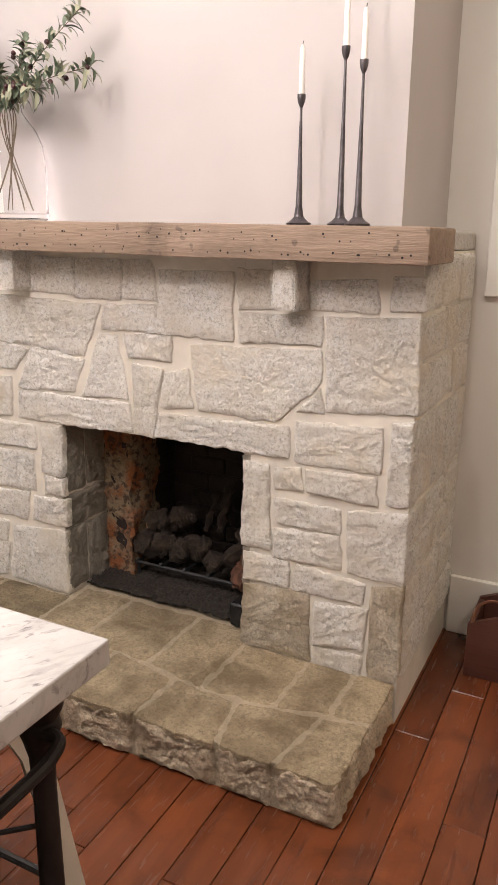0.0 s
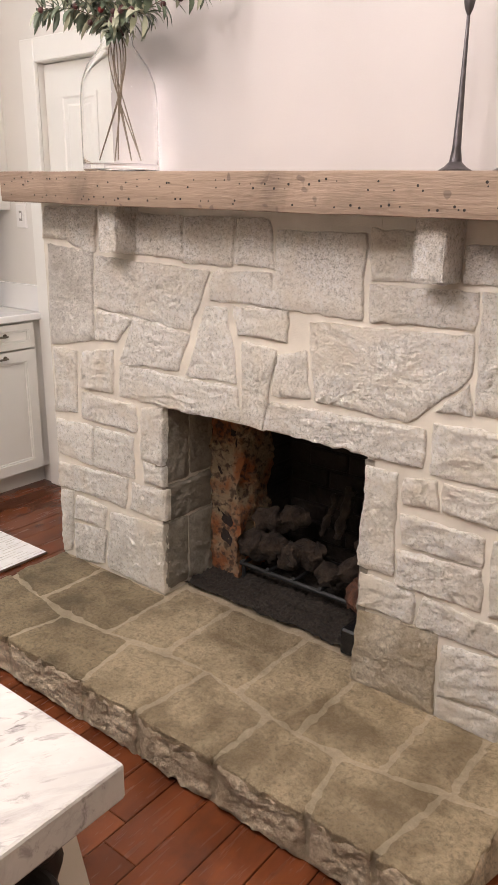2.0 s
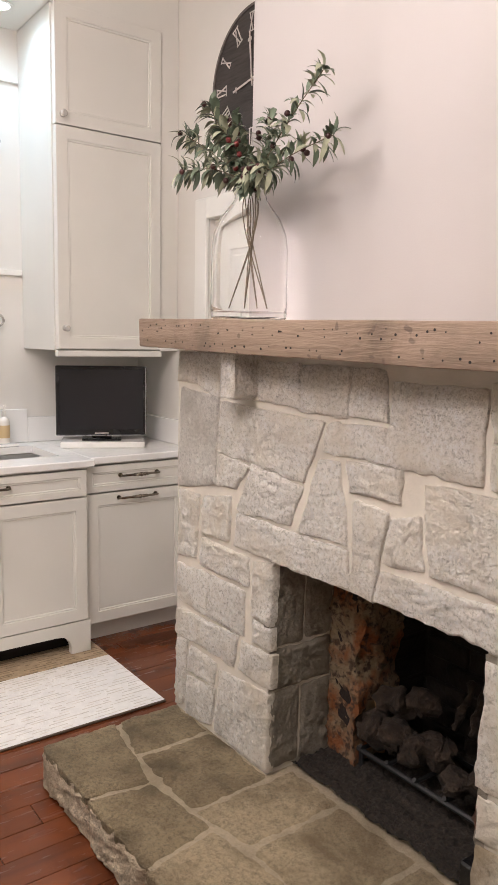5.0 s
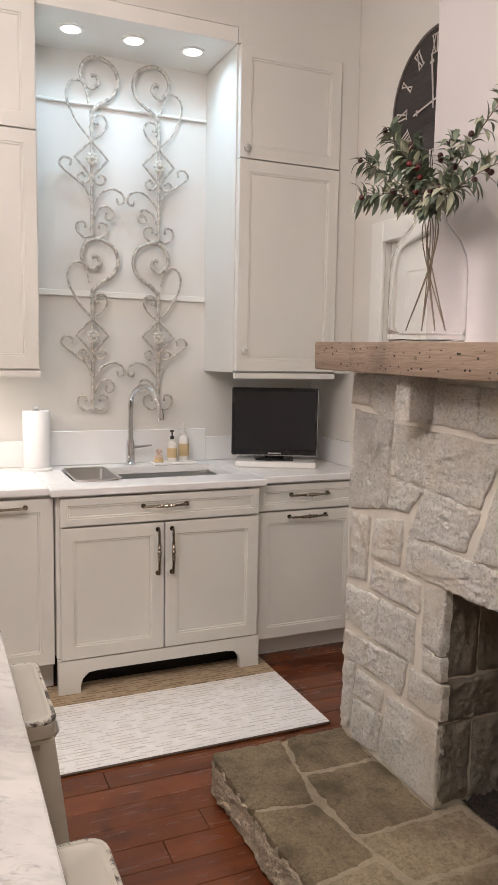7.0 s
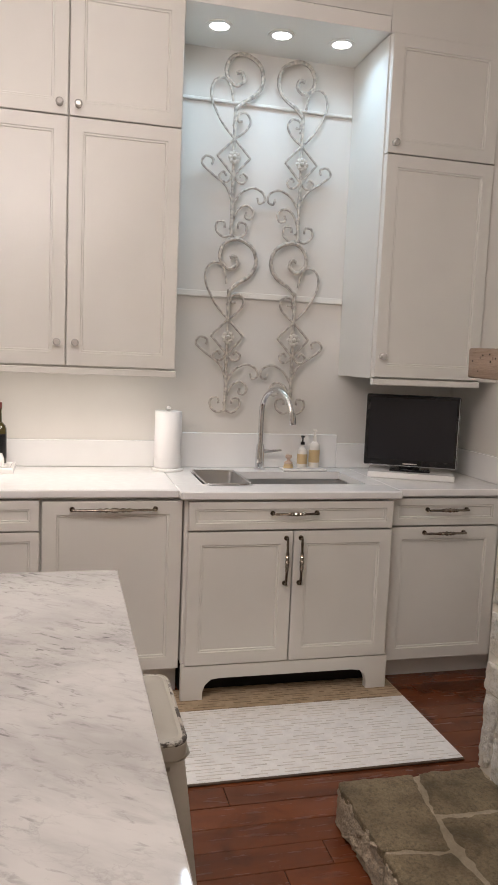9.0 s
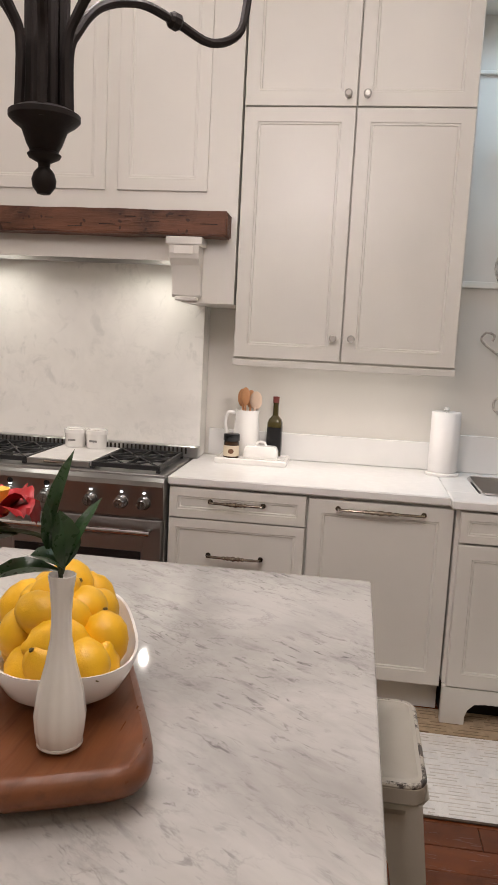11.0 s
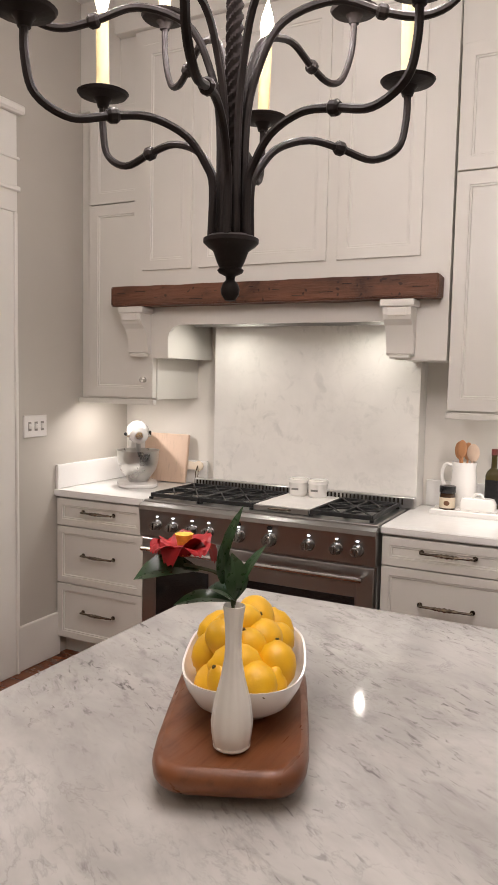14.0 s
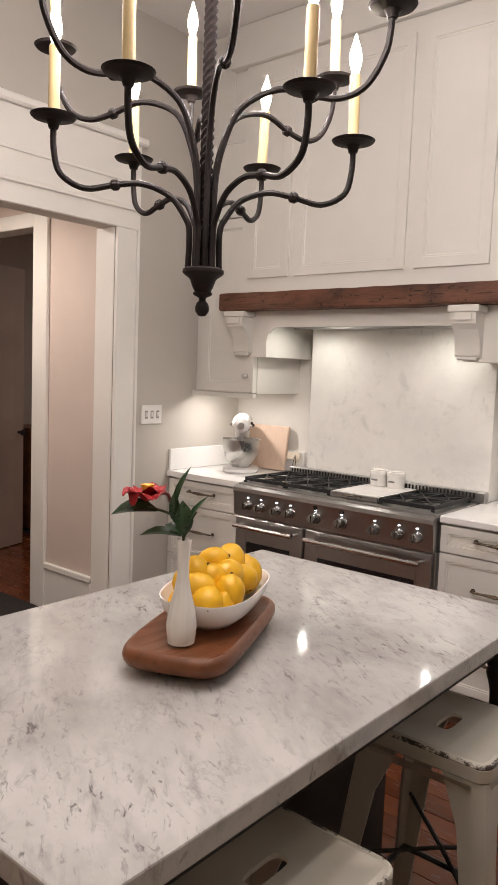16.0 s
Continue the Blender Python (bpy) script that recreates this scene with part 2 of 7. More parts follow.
def block(x0, x1, y0, y1, z0, z1, bevel=0.0, bm=None, seg=1, m=None):
    """A box, with bevelled edges, added to bm."""
    own = bmesh.new()
    bmesh.ops.create_cube(own, size=1)
    for v in own.verts:
        v.co = Vector((x0 + (v.co.x + 0.5) * (x1 - x0), y0 + (v.co.y + 0.5) * (y1 - y0), z0 + (v.co.z + 0.5) * (z1 - z0)))
    if bevel:
        bmesh.ops.bevel(own, geom=own.edges[:], offset=bevel, segments=seg, affect="EDGES", profile=0.5)
    if m is not None:
        own.transform(m)
    return join(own, bm)


def join(own, bm):
    if bm is None:
        return own
    me = bpy.data.meshes.new("scratch")
    own.to_mesh(me)
    own.free()
    bm.from_mesh(me)
    bpy.data.meshes.remove(me)
    return bm


def lathe(profile, place=(0, 0, 0), steps=24, bm=None, m=None):
    """A turned shape from (radius, height) pairs about a vertical axis."""
    own = bmesh.new()
    rings = []
    for r, z in profile:
        if r < 1e-5:
            rings.append([own.verts.new((0, 0, z))])
        else:
            rings.append([own.verts.new((r * math.cos(2 * math.pi * k / steps), r * math.sin(2 * math.pi * k / steps), z)) for k in range(steps)])
    for a, b in zip(rings, rings[1:]):
        for k in range(steps):
            j = (k + 1) % steps
            if len(a) == 1 and len(b) == 1:
                continue
            if len(a) == 1:
                own.faces.new((a[0], b[j], b[k]))
            elif len(b) == 1:
                own.faces.new((a[k], a[j], b[0]))
            else:
                own.faces.new((a[k], a[j], b[j], b[k]))
    bmesh.ops.recalc_face_normals(own, faces=own.faces[:])
    if m is not None:
        own.transform(m)
    own.transform(Matrix.Translation(place))
    return join(own, bm)


def tube(points, radius, steps=8, bm=None, closed=False, flat=1.0, ends=True):
    """A round bar through points; radius may be one number or one a point."""
    own = bmesh.new()
    pts = [Vector(p) for p in points]
    n = len(pts)
    rad = radius if isinstance(radius, (list, tuple)) else [radius] * n
    rings, side = [], None
    for i, p in enumerate(pts):
        d = (pts[(i + 1) % n] - pts[i - 1]) if closed else (pts[min(i + 1, n - 1)] - pts[max(i - 1, 0)])
        d.normalize()
        if side is None:
            side = d.orthogonal().normalized()
        side = (side - d * side.dot(d)).normalized()
        up = d.cross(side)
        rings.append([own.verts.new(p + rad[i] * (side * math.cos(2 * math.pi * k / steps) + up * math.sin(2 * math.pi * k / steps) * flat)) for k in range(steps)])
    for i in range(n if closed else n - 1):
        a, b = rings[i], rings[(i + 1) % n]
        for k in range(steps):
            j = (k + 1) % steps
            own.faces.new((a[k], a[j], b[j], b[k]))
    if not closed and ends:
        own.faces.new(rings[0][::-1])
        own.faces.new(rings[-1])
    bmesh.ops.recalc_face_normals(own, faces=own.faces[:])
    return join(own, bm)


def glide(points, per=6, closed=False):
    """A smooth line through points."""
    pts = [Vector(p) for p in points]
    n, out = len(pts), []
    for i in range(n if closed else n - 1):
        a, b, c, d = (pts[(i + k) % n] if closed else pts[min(max(i + k, 0), n - 1)] for k in (-1, 0, 1, 2))
        for s in range(per):
            t = s / per
            out.append(0.5 * ((2 * b) + (c - a) * t + (2 * a - 5 * b + 4 * c - d) * t * t + (3 * b - a - 3 * c + d) * t ** 3))
    if not closed:
        out.append(pts[-1])
    return out


def ball(place, r, bm=None, u=12, v=8, scale=(1, 1, 1)):
    own = bmesh.new()
    bmesh.ops.create_uvsphere(own, u_segments=u, v_segments=v, radius=r)
    own.transform(Matrix.Translation(place) @ Matrix.Diagonal((*scale, 1)))
    return join(own, bm)


def prism(outline, depth, to, bm=None, bevel=0.0):
    """A flat outline of (u, v) made depth thick; to maps (u, v, d) to the world."""
    own = bmesh.new()
    lo = [own.verts.new(to(u, v, 0)) for u, v in outline]
    hi = [own.verts.new(to(u, v, depth)) for u, v in outline]
    n = len(outline)
    own.faces.new(lo[::-1])
    top = own.faces.new(hi)
    for i in range(n):
        own.faces.new((lo[i], lo[(i + 1) % n], hi[(i + 1) % n], hi[i]))
    bmesh.ops.recalc_face_normals(own, faces=own.faces[:])
    if bevel:
        bmesh.ops.bevel(own, geom=list(top.edges), offset=bevel, segments=2, affect="EDGES", profile=0.6)
    return join(own, bm)


def east(x):
    """A face that looks to +x: u along y, v up, d out."""
    return lambda u, v, d: Vector((x + d, u, v))


def south(y):
    """A face that looks to -y: u along x, v up, d out."""
    return lambda u, v, d: Vector((u, y - d, v))


def north(y):
    return lambda u, v, d: Vector((u, y + d, v))


def panelled(to, u0, u1, v0, v1, thick, rings, bm=None):
    """A slab whose front steps in along nested rectangles: rings of (inset, depth)."""
    own = bmesh.new()
    def loop(i, d):
        return [own.verts.new(to(u, v, d)) for u, v in ((u0 + i, v0 + i), (u1 - i, v0 + i), (u1 - i, v1 - i), (u0 + i, v1 - i))]
    loops = [loop(0, 0)] + [loop(i, thick + d) for i, d in rings]
    own.faces.new(loops[0][::-1])
    for a, b in zip(loops, loops[1:]):
        for k in range(4):
            j = (k + 1) % 4
            own.faces.new((a[k], a[j], b[j], b[k]))
    own.faces.new(loops[-1])
    bmesh.ops.recalc_face_normals(own, faces=own.faces[:])
    return join(own, bm)


def shaker(to, u0, u1, v0, v1, rail=0.055):
    deep = lambda u, v, d: to(u, v, d - 0.016)
    return panelled(deep, u0, u1, v0, v1, 0.036, ((0.0, -0.002), (0.002, 0.0), (rail, 0.0), (rail + 0.003, -0.004), (rail + 0.009, -0.004), (rail + 0.012, -0.009)))


# ---- the room ----
WEST, SOUTH, NORTH, EASTW = -4.20, -1.81, 2.76, 2.6
single("floor", block(WEST - 0.2, EASTW, -5.0, NORTH + 0.2, -0.12, -0.012), GAP, "dark subfloor under the reddish pine boards", "floor", kind="structure")
single("ceiling", block(WEST - 0.2, EASTW + 0.2, -5.0, NORTH + 0.2, CEIL, CEIL + 0.1), CEILING, "smooth off-white painted plaster ceiling", "ceiling", kind="structure")
single("wall_west", block(WEST - 0.15, WEST, SOUTH - 0.12, NORTH + 0.15, -0.1, CEIL), WALL, "warm white painted plaster wall", "wall", kind="structure")
single("wall_east", block(EASTW, EASTW + 0.15, -5.0, NORTH + 0.15, -0.1, CEIL), WALL, "warm white painted plaster wall", "wall", kind="structure")
# north wall: a door left of the chimney breast, plain wall to the right of it
DN0, DN1, DNT = -3.46, -2.66, 2.06
for x0, x1, z0 in ((WEST, DN0, -0.1), (DN0, DN1, DNT), (DN1, EASTW, -0.1)):
    single("wall_north", block(x0, x1, NORTH, NORTH + 0.15, z0, CEIL), WALL, "warm white painted plaster wall", "wall", kind="structure")
# south wall: one deep cased opening
OP0, OP1, OPT = -1.9, -3.09, 2.335
for x0, x1, z0 in ((WEST, OP1, -0.1), (OP1, OP0, OPT), (OP0, EASTW, -0.1)):
    single("wall_south", block(x0, x1, SOUTH - 0.12, SOUTH, z0, CEIL), GREIGE, "warm greige painted plaster wall", "wall", kind="structure")

# ---- kitchen run along the west wall ----
FACE, SINKFACE = -3.57, -3.515
UPFACE = -3.76


def pull(parent, centre, length, upright=False, out=1.0):
    """A turned nickel pull with two posts, beads in the middle and rosettes."""
    c = Vector(centre)
    along = Vector((0, 0, 1)) if upright else Vector((0, 1, 0))
    h = length / 2
    bm = None
    pts, rad = [], []
    for s, r in ((-1.0, 0.0035), (-0.8, 0.0045), (-0.45, 0.004), (-0.34, 0.0065), (-0.28, 0.0045), (-0.2, 0.0075), (-0.12, 0.005), (0.0, 0.0085), (0.12, 0.005), (0.2, 0.0075), (0.28, 0.0045), (0.34, 0.0065), (0.45, 0.004), (0.8, 0.0045), (1.0, 0.0035)):
        pts.append(c + along * h * s + Vector((0.030 - 0.004 * abs(s), 0, 0)))
        rad.append(r * 1.35)
    bm = tube(pts, rad, 8)
    for s in (-1, 1):
        a = c + along * h * s
        tube([a, a + Vector((0.012, 0, 0)), a + Vector((0.027, 0, 0))], [0.008, 0.004, 0.005], 8, bm)
        tube([a, a + Vector((0.004, 0, 0))], 0.011, 10, bm)
    return part("handle", bm, NICKEL, parent, "aged nickel bar pull with turned beads")


def knob(parent, c, r=0.016):
    c = Vector(c)
    bm = tube([c, c + Vector((0.016, 0, 0)), c + Vector((0.018, 0, 0)), c + Vector((0.026, 0, 0)), c + Vector((0.031, 0, 0))], [0.007, 0.006, r, r, r * 0.6], 14)
    tube([c, c + Vector((0.003, 0, 0))], r * 0.9, 14, bm)
    return part("knob", bm, CRYSTAL, parent, "round glass and nickel knob")


def drawer(cab, x, y0, y1, z0, z1, rail=0.035, handle=0.20):
    d = part("drawer", shaker(east(x), y0 + 0.003, y1 - 0.003, z0 + 0.003, z1 - 0.003, rail), CABINET, cab)
    if handle:
        pull(d, (x + 0.02, (y0 + y1) / 2, (z0 + z1) / 2 + 0.012), handle)
    return d


def cupboard(cab, x, y0, y1, z0, z1, rail=0.055):
    return part("door", shaker(east(x), y0 + 0.003, y1 - 0.003, z0 + 0.003, z1 - 0.003, rail), CABINET, cab)


def carcass(cab, x, y0, y1, z0, z1, kick=0.10, back=WEST):
    part("body", block(back + 0.002, x - 0.0165, y0, y1, z0 + kick, z1), CABINET, cab, soft=False)
    if kick:
        part("toe_kick", block(back + 0.002, x - 0.07, y0, y1, z0, z0 + kick), TRIM if kick > 0.09 else GAP, cab, soft=False)


# drawers left of the range
c = thing("drawer_cabinet", (-3.8, -1.51, 0), "cream painted base cabinet with three drawers and nickel pulls", "cabinet")
carcass(c, FACE, SOUTH, -1.222, 0, 0.891)
for z0, z1 in ((0.105, 0.412), (0.412, 0.730), (0.730, 0.883)):
    drawer(c, FACE, SOUTH + 0.01, -1.228, z0, z1)
# drawers right of the range
c = thing("drawer_cabinet", (-3.8, 0.31, 0), "cream painted base cabinet with wide drawers and nickel pulls", "cabinet")
carcass(c, FACE, 0.02, 0.602, 0, 0.891)
for z0, z1 in ((0.105, 0.43), (0.43, 0.752), (0.752, 0.884)):
    drawer(c, FACE, 0.024, 0.6, z0, z1, handle=0.22)
# panelled dishwasher
c = thing("dishwasher", (-3.8, 0.9, 0), "dishwasher behind a cream panel with a long nickel pull", "dishwasher")
carcass(c, FACE, 0.603, 1.188, 0, 0.891, kick=0.13)
d = cupboard(c, FACE, 0.606, 1.186, 0.135, 0.88)
pull(d, (FACE + 0.02, 0.897, 0.845), 0.34)
# sink cabinet, proud of its neighbours, with an arched plinth
c = thing("sink_cabinet", (-3.8, 1.665, 0), "cream painted sink cabinet with two doors and an arched plinth", "cabinet")
part("body", block(WEST + 0.002, SINKFACE - 0.0165, 1.19, 2.14, 0.165, 0.70), CABINET, c, soft=False)
part("front_rail", block(SINKFACE - 0.03, SINKFACE - 0.0165, 1.19, 2.14, 0.701, 0.891), CABINET, c, soft=False)
for y in (1.19, 2.12):
    part("side_panel", block(WEST + 0.002, SINKFACE - 0.031, y, y + 0.02, 0.701, 0.891), CABINET, c, soft=False)
d = drawer(c, SINKFACE, 1.20, 2.13, 0.757, 0.884, 0.030, 0.20)
for y0, y1, hy in ((1.20, 1.665, 1.632), (1.665, 2.13, 1.698)):
    d = cupboard(c, SINKFACE, y0, y1, 0.165, 0.754)
    pull(d, (SINKFACE + 0.02, hy, 0.622), 0.20, True)
arch = [(1.19, 0.0), (1.285, 0.0), (1.285, 0.045), (1.295, 0.075), (1.32, 0.10), (1.36, 0.105), (1.97, 0.105), (2.01, 0.10), (2.035, 0.075), (2.045, 0.045), (2.045, 0.0), (2.14, 0.0), (2.14, 0.163), (1.19, 0.163)]
part("plinth", prism(arch, 0.035, east(SINKFACE - 0.018)), CABINET, c, soft=False)
# solid black block stands in for the shade under the cabinet
part("recess", block(WEST + 0.01, SINKFACE - 0.10, 1.2, 2.13, 0.0, 0.16), GAP, c, soft=False)
# cabinet in the corner
c = thing("corner_cabinet", (-3.8, 2.4, 0), "cream painted base cabinet with a drawer over a pull-out door", "cabinet")
carcass(c, FACE, 2.143, NORTH - 0.003, 0, 0.891)
drawer(c, FACE, 2.147, 2.70, 0.753, 0.884, 0.030, 0.20)
d = cupboard(c, FACE, 2.147, 2.70, 0.11, 0.75)
pull(d, (FACE + 0.02, 2.415, 0.722), 0.20)

# worktops
def worktop(outline, label):
    bm = prism(outline, 0.035, lambda u, v, d: Vector((v, u, 0.892 + d)), None, 0.006)
    return single("worktop", bm, QUARTZ, label, "worktop")


worktop([(SOUTH + 0.002, WEST), (-1.222, WEST), (-1.222, FACE + 0.03), (SOUTH + 0.002, FACE + 0.03)], "short white stone worktop beside the range")
SX0, SX1, SY0, SY1 = -4.04, -3.68, 1.29, 2.07
t = thing("worktop", (-3.9, 1.4, 0.892), "long white stone worktop with an undermount sink cutout", "worktop")
for x0, x1, y0, y1, bevel in ((WEST, FACE + 0.03, 0.02, 1.165, 0.005), (WEST, SX0, 1.165, 2.165, 0), (SX1, SINKFACE + 0.03, 1.165, 2.165, 0.005),
                              (SX0, SX1, 1.165, SY0, 0), (SX0, SX1, SY1, 2.165, 0), (WEST, FACE + 0.03, 2.165, NORTH - 0.002, 0.005)):
    part("slab", block(x0, x1, y0, y1, 0.892, 0.927, bevel), QUARTZ, t)
for y0, y1, h in ((SOUTH + 0.022, -1.222, 1.06), (0.06, 1.17, 1.06), (1.17, 2.1, 1.105), (2.1, NORTH - 0.022, 1.06)):
    single("backsplash", block(WEST + 0.001, WEST + 0.022, y0, y1, 0.928, h, 0.003), QUARTZ, "low white stone upstand behind the worktop", "backsplash", kind="structure")
single("backsplash", block(WEST + 0.001, FACE + 0.02, SOUTH + 0.001, SOUTH + 0.021, 0.928, 1.06, 0.003), QUARTZ, "low white stone upstand at the end of the worktop", "backsplash", kind="structure")
single("backsplash", block(WEST + 0.001, FACE + 0.02, NORTH - 0.021, NORTH - 0.001, 0.928, 1.06, 0.003), QUARTZ, "low white stone upstand at the end of the worktop", "backsplash", kind="structure")

# upper cabinets
def upper(y0, y1, doors, label, knobs, z0=1.42, split=2.445, z1=2.969, face=UPFACE, tiers=2):
    c = thing("wall_cabinet", (-3.9, (y0 + y1) / 2, z0), label, "cabinet")
    part("body", block(WEST + 0.002, face - 0.0165, y0, y1, z0, z1), CABINET, c, soft=False)
    part("light_rail", block(face - 0.012, face + 0.022, y0, y1, z0 - 0.030, z0 - 0.001, 0.003), CABINET, c)
    for (a, b), k in zip(doors, knobs):
        for v0, v1 in ((z0 + 0.004, split), (split, z1)):
            d = cupboard(c, face, a, b, v0, v1)
            for ky in k if v0 < 2 or tiers == 2 else ():
                knob(d, (face + 0.02, ky, v0 + (0.10 if v0 < 2 else 0.045)))
    return c


CRYSTAL = painted("glass_knob", (0.72, 0.70, 0.66), 0.12, metal=0.6, rvar=0.05)
upper(0.232, 1.165, ((0.236, 0.692), (0.692, 1.161)), "tall cream two-tier wall cabinet with double doors", ((0.655,), (0.73,)))
upper(2.095, 2.655, ((2.099, 2.651),), "tall cream two-tier wall cabinet with single doors", ((2.135,),))
single("filler", block(WEST + 0.002, UPFACE + 0.004, 2.657, NORTH - 0.002, 1.42, 2.969), CABINET, "narrow cream filler strip beside the wall cabinet", "trim", kind="structure")
upper(SOUTH + 0.003, -1.303, ((-1.735, -1.306),), "tall cream wall cabinet beside the range hood", ((-1.36,),), z0=1.425, split=2.465, tiers=1)
# soffit over the sink niche, frieze above the cabinets
single("sink_soffit", block(WEST, UPFACE - 0.004, 1.167, 2.093, 2.972, 3.04), TRIM, "white soffit over the sink niche with three downlights", "soffit", kind="structure")
single("cabinet_frieze", block(UPFACE - 0.06, UPFACE - 0.003, 1.165, 2.095, 3.042, CEIL - 0.002), CABINET, "plain cream frieze over the sink niche", "trim", kind="structure")
for y0, y1 in ((0.232, 1.164), (2.096, NORTH - 0.002)):
    single("cabinet_frieze", block(WEST + 0.002, UPFACE - 0.003, y0, y1, 2.972, CEIL - 0.002), CABINET, "plain cream frieze above the wall cabinets", "trim", kind="structure")

# ---- fireplace ----
random.seed(4)
FX0, FX1, FY, FTOP = -2.590, -0.737, 2.073, 1.455
OX0, OX1, OZ0, OZ1 = -2.041, -1.282, 0.150, 0.825
fire = thing("fireplace", (-1.66, 2.4, 0), "rough grey granite fireplace with pale mortar joints and a raised hearth", "fireplace")
for x0, x1, y0, y1, z0 in ((OX1 + 0.004, FX1, FY, NORTH, 0), (OX0 - 0.0035, OX1 + 0.0035, FY, 2.36, OZ1 + 0.008), (OX0 - 0.0035, OX1 + 0.0035, 2.3605, NORTH, 1.0)):
    part("mortar_core", block(x0, x1, y0, y1, z0, FTOP), MORTAR, fire, "pale sandy mortar between the stones", soft=False)
masonry = part("mortar_core", block(FX0, OX0 - 0.004, FY, NORTH, 0, FTOP), MORTAR, fire, "pale sandy mortar between the stones", soft=False)


def split_relief(q, amp):
    """Height of a rough-split face: broad heave, flaked facets and fine chips."""
    broad = noise.noise(q * 9.0) * 0.6
    flake = abs(noise.noise(q * 24.0 + Vector((3, 1, 7)))) * 1.25 - 0.3
    chip = noise.noise(q * 55.0) * 0.9 + noise.noise(q * 110.0) * 0.75
    return amp * (broad + flake + chip)


def rough_piece(outline, to, proud, sunk=0.02, inset=0.010, name="stone", material=None, parent=None, wob=0.004, bulge=0.009, step=0.013):
    """One split stone: an uneven outline, a chipped arris and a rough heaved face."""
    pts = []
    n = len(outline)
    mid = (sum(q[0] for q in outline) / n, sum(q[1] for q in outline) / n)
    shift = Vector((random.uniform(0, 9), random.uniform(0, 9), random.uniform(0, 9)))
    for i in range(n):
        a, b = Vector((*outline[i], 0)), Vector((*outline[(i + 1) % n], 0))
        k = max(3, int((b - a).length / step))
        for s in range(k):
            q = a.lerp(b, s / k)
            if s == 0:
                q = q.lerp(Vector((*mid, 0)), 0.014)
            w = noise.noise_vector(q * 28.0 + shift) * wob * 1.6
            pts.append((q.x + w.x + random.uniform(-wob, wob) * 0.35, q.y + w.y + random.uniform(-wob, wob) * 0.35))
    bm = bmesh.new()
    lean = (random.uniform(-1, 1) * bulge * 0.5, random.uniform(-1, 1) * bulge * 0.5)
    def ring(f, d, rough):
        out = []
        for u, v in pts:
            L = max(1e-6, math.hypot(mid[0] - u, mid[1] - v))
            g = f if f < 1 else min(0.5, f / 1000 / L)
            x, y = u + (mid[0] - u) * g, v + (mid[1] - v) * g
            h = d + lean[0] * (x - mid[0]) * 4 + lean[1] * (y - mid[1]) * 4 if rough else d
            out.append(bm.verts.new(to(x, y, h + (split_relief(Vector((x, y, 0)) + shift, bulge) * rough))))
        return out
    rings = [ring(0, -sunk, 0), ring(0, proud * 0.35, 0.15), ring(inset * 550, proud * 0.9, 0.5)]
    size = max(math.hypot(u - mid[0], v - mid[1]) for u, v in pts)
    count = max(4, min(14, int(size / 0.014)))
    for k in range(1, count):
        rings.append(ring(0.08 + 0.90 * k / count, proud + bulge * 0.4, 1.0))
    centre = bm.verts.new(to(mid[0], mid[1], proud + bulge * 0.4 + split_relief(Vector((*mid, 0)) + shift, bulge)))
    m = len(pts)
    for a, b in zip(rings, rings[1:]):
        for i in range(m):
            j = (i + 1) % m
            bm.faces.new((a[i], a[j], b[j], b[i]))
    for i in range(m):
        bm.faces.new((rings[-1][i], rings[-1][(i + 1) % m], centre))
    bmesh.ops.recalc_face_normals(bm, faces=bm.faces[:])
    return part(name, bm, material, parent, soft=True)


GRANITE_GREY = granite_material("granite_dark_grey", (0.78, 0.735, 0.67), (0.56, 0.51, 0.44), 0.6, 0.42)


def stone(*outline, material=None):
    outline = [(-1.80 + (u + 1.80) * 0.986, v) for u, v in outline]
    n = len(outline)
    cu, cv = sum(p[0] for p in outline) / n, sum(p[1] for p in outline) / n
    outline = [(u + math.copysign(min(0.002, abs(u - cu)), u - cu), v + math.copysign(min(0.002, abs(v - cv)), v - cv)) for u, v in outline]
    return rough_piece(outline, south(FY), 0.009, 0.02, 0.006, name="stone", material=material or GRANITE, parent=masonry, bulge=0.0055)


stone((-2.58, 1.44), (-2.46, 1.44), (-2.48, 1.34), (-2.60, 1.34))
stone((-2.46, 1.44), (-2.31, 1.44), (-2.33, 1.30), (-2.47, 1.33))
stone((-2.25, 1.43), (-1.93, 1.42), (-1.93, 1.30), (-2.25, 1.31))
stone((-1.92, 1.42), (-1.73, 1.42), (-1.74, 1.29), (-1.93, 1.29))
stone((-1.72, 1.42), (-1.61, 1.42), (-1.59, 1.29), (-1.73, 1.30))
stone((-2.57, 1.32), (-2.34, 1.30), (-2.36, 1.01), (-2.59, 0.97), material=GRANITE_GREY)
stone((-2.32, 1.29), (-1.82, 1.27), (-1.91, 1.09), (-2.34, 1.13))
stone((-2.33, 1.12), (-2.16, 1.10), (-2.24, 1.02), (-2.35, 1.01))
stone((-2.15, 1.11), (-1.91, 1.08), (-1.96, 0.96), (-2.23, 0.95))
stone((-1.84, 1.17), (-1.76, 1.17), (-1.72, 0.96), (-1.92, 0.95))
stone((-1.81, 1.27), (-1.60, 1.28), (-1.59, 1.19), (-1.83, 1.19))
stone((-1.73, 1.18), (-1.54, 1.18), (-1.54, 1.10), (-1.72, 1.10))
stone((-2.58, 0.96), (-2.45, 0.96), (-2.47, 0.74), (-2.59, 0.72))
stone((-2.42, 0.96), (-2.26, 0.99), (-2.27, 0.84), (-2.44, 0.83))
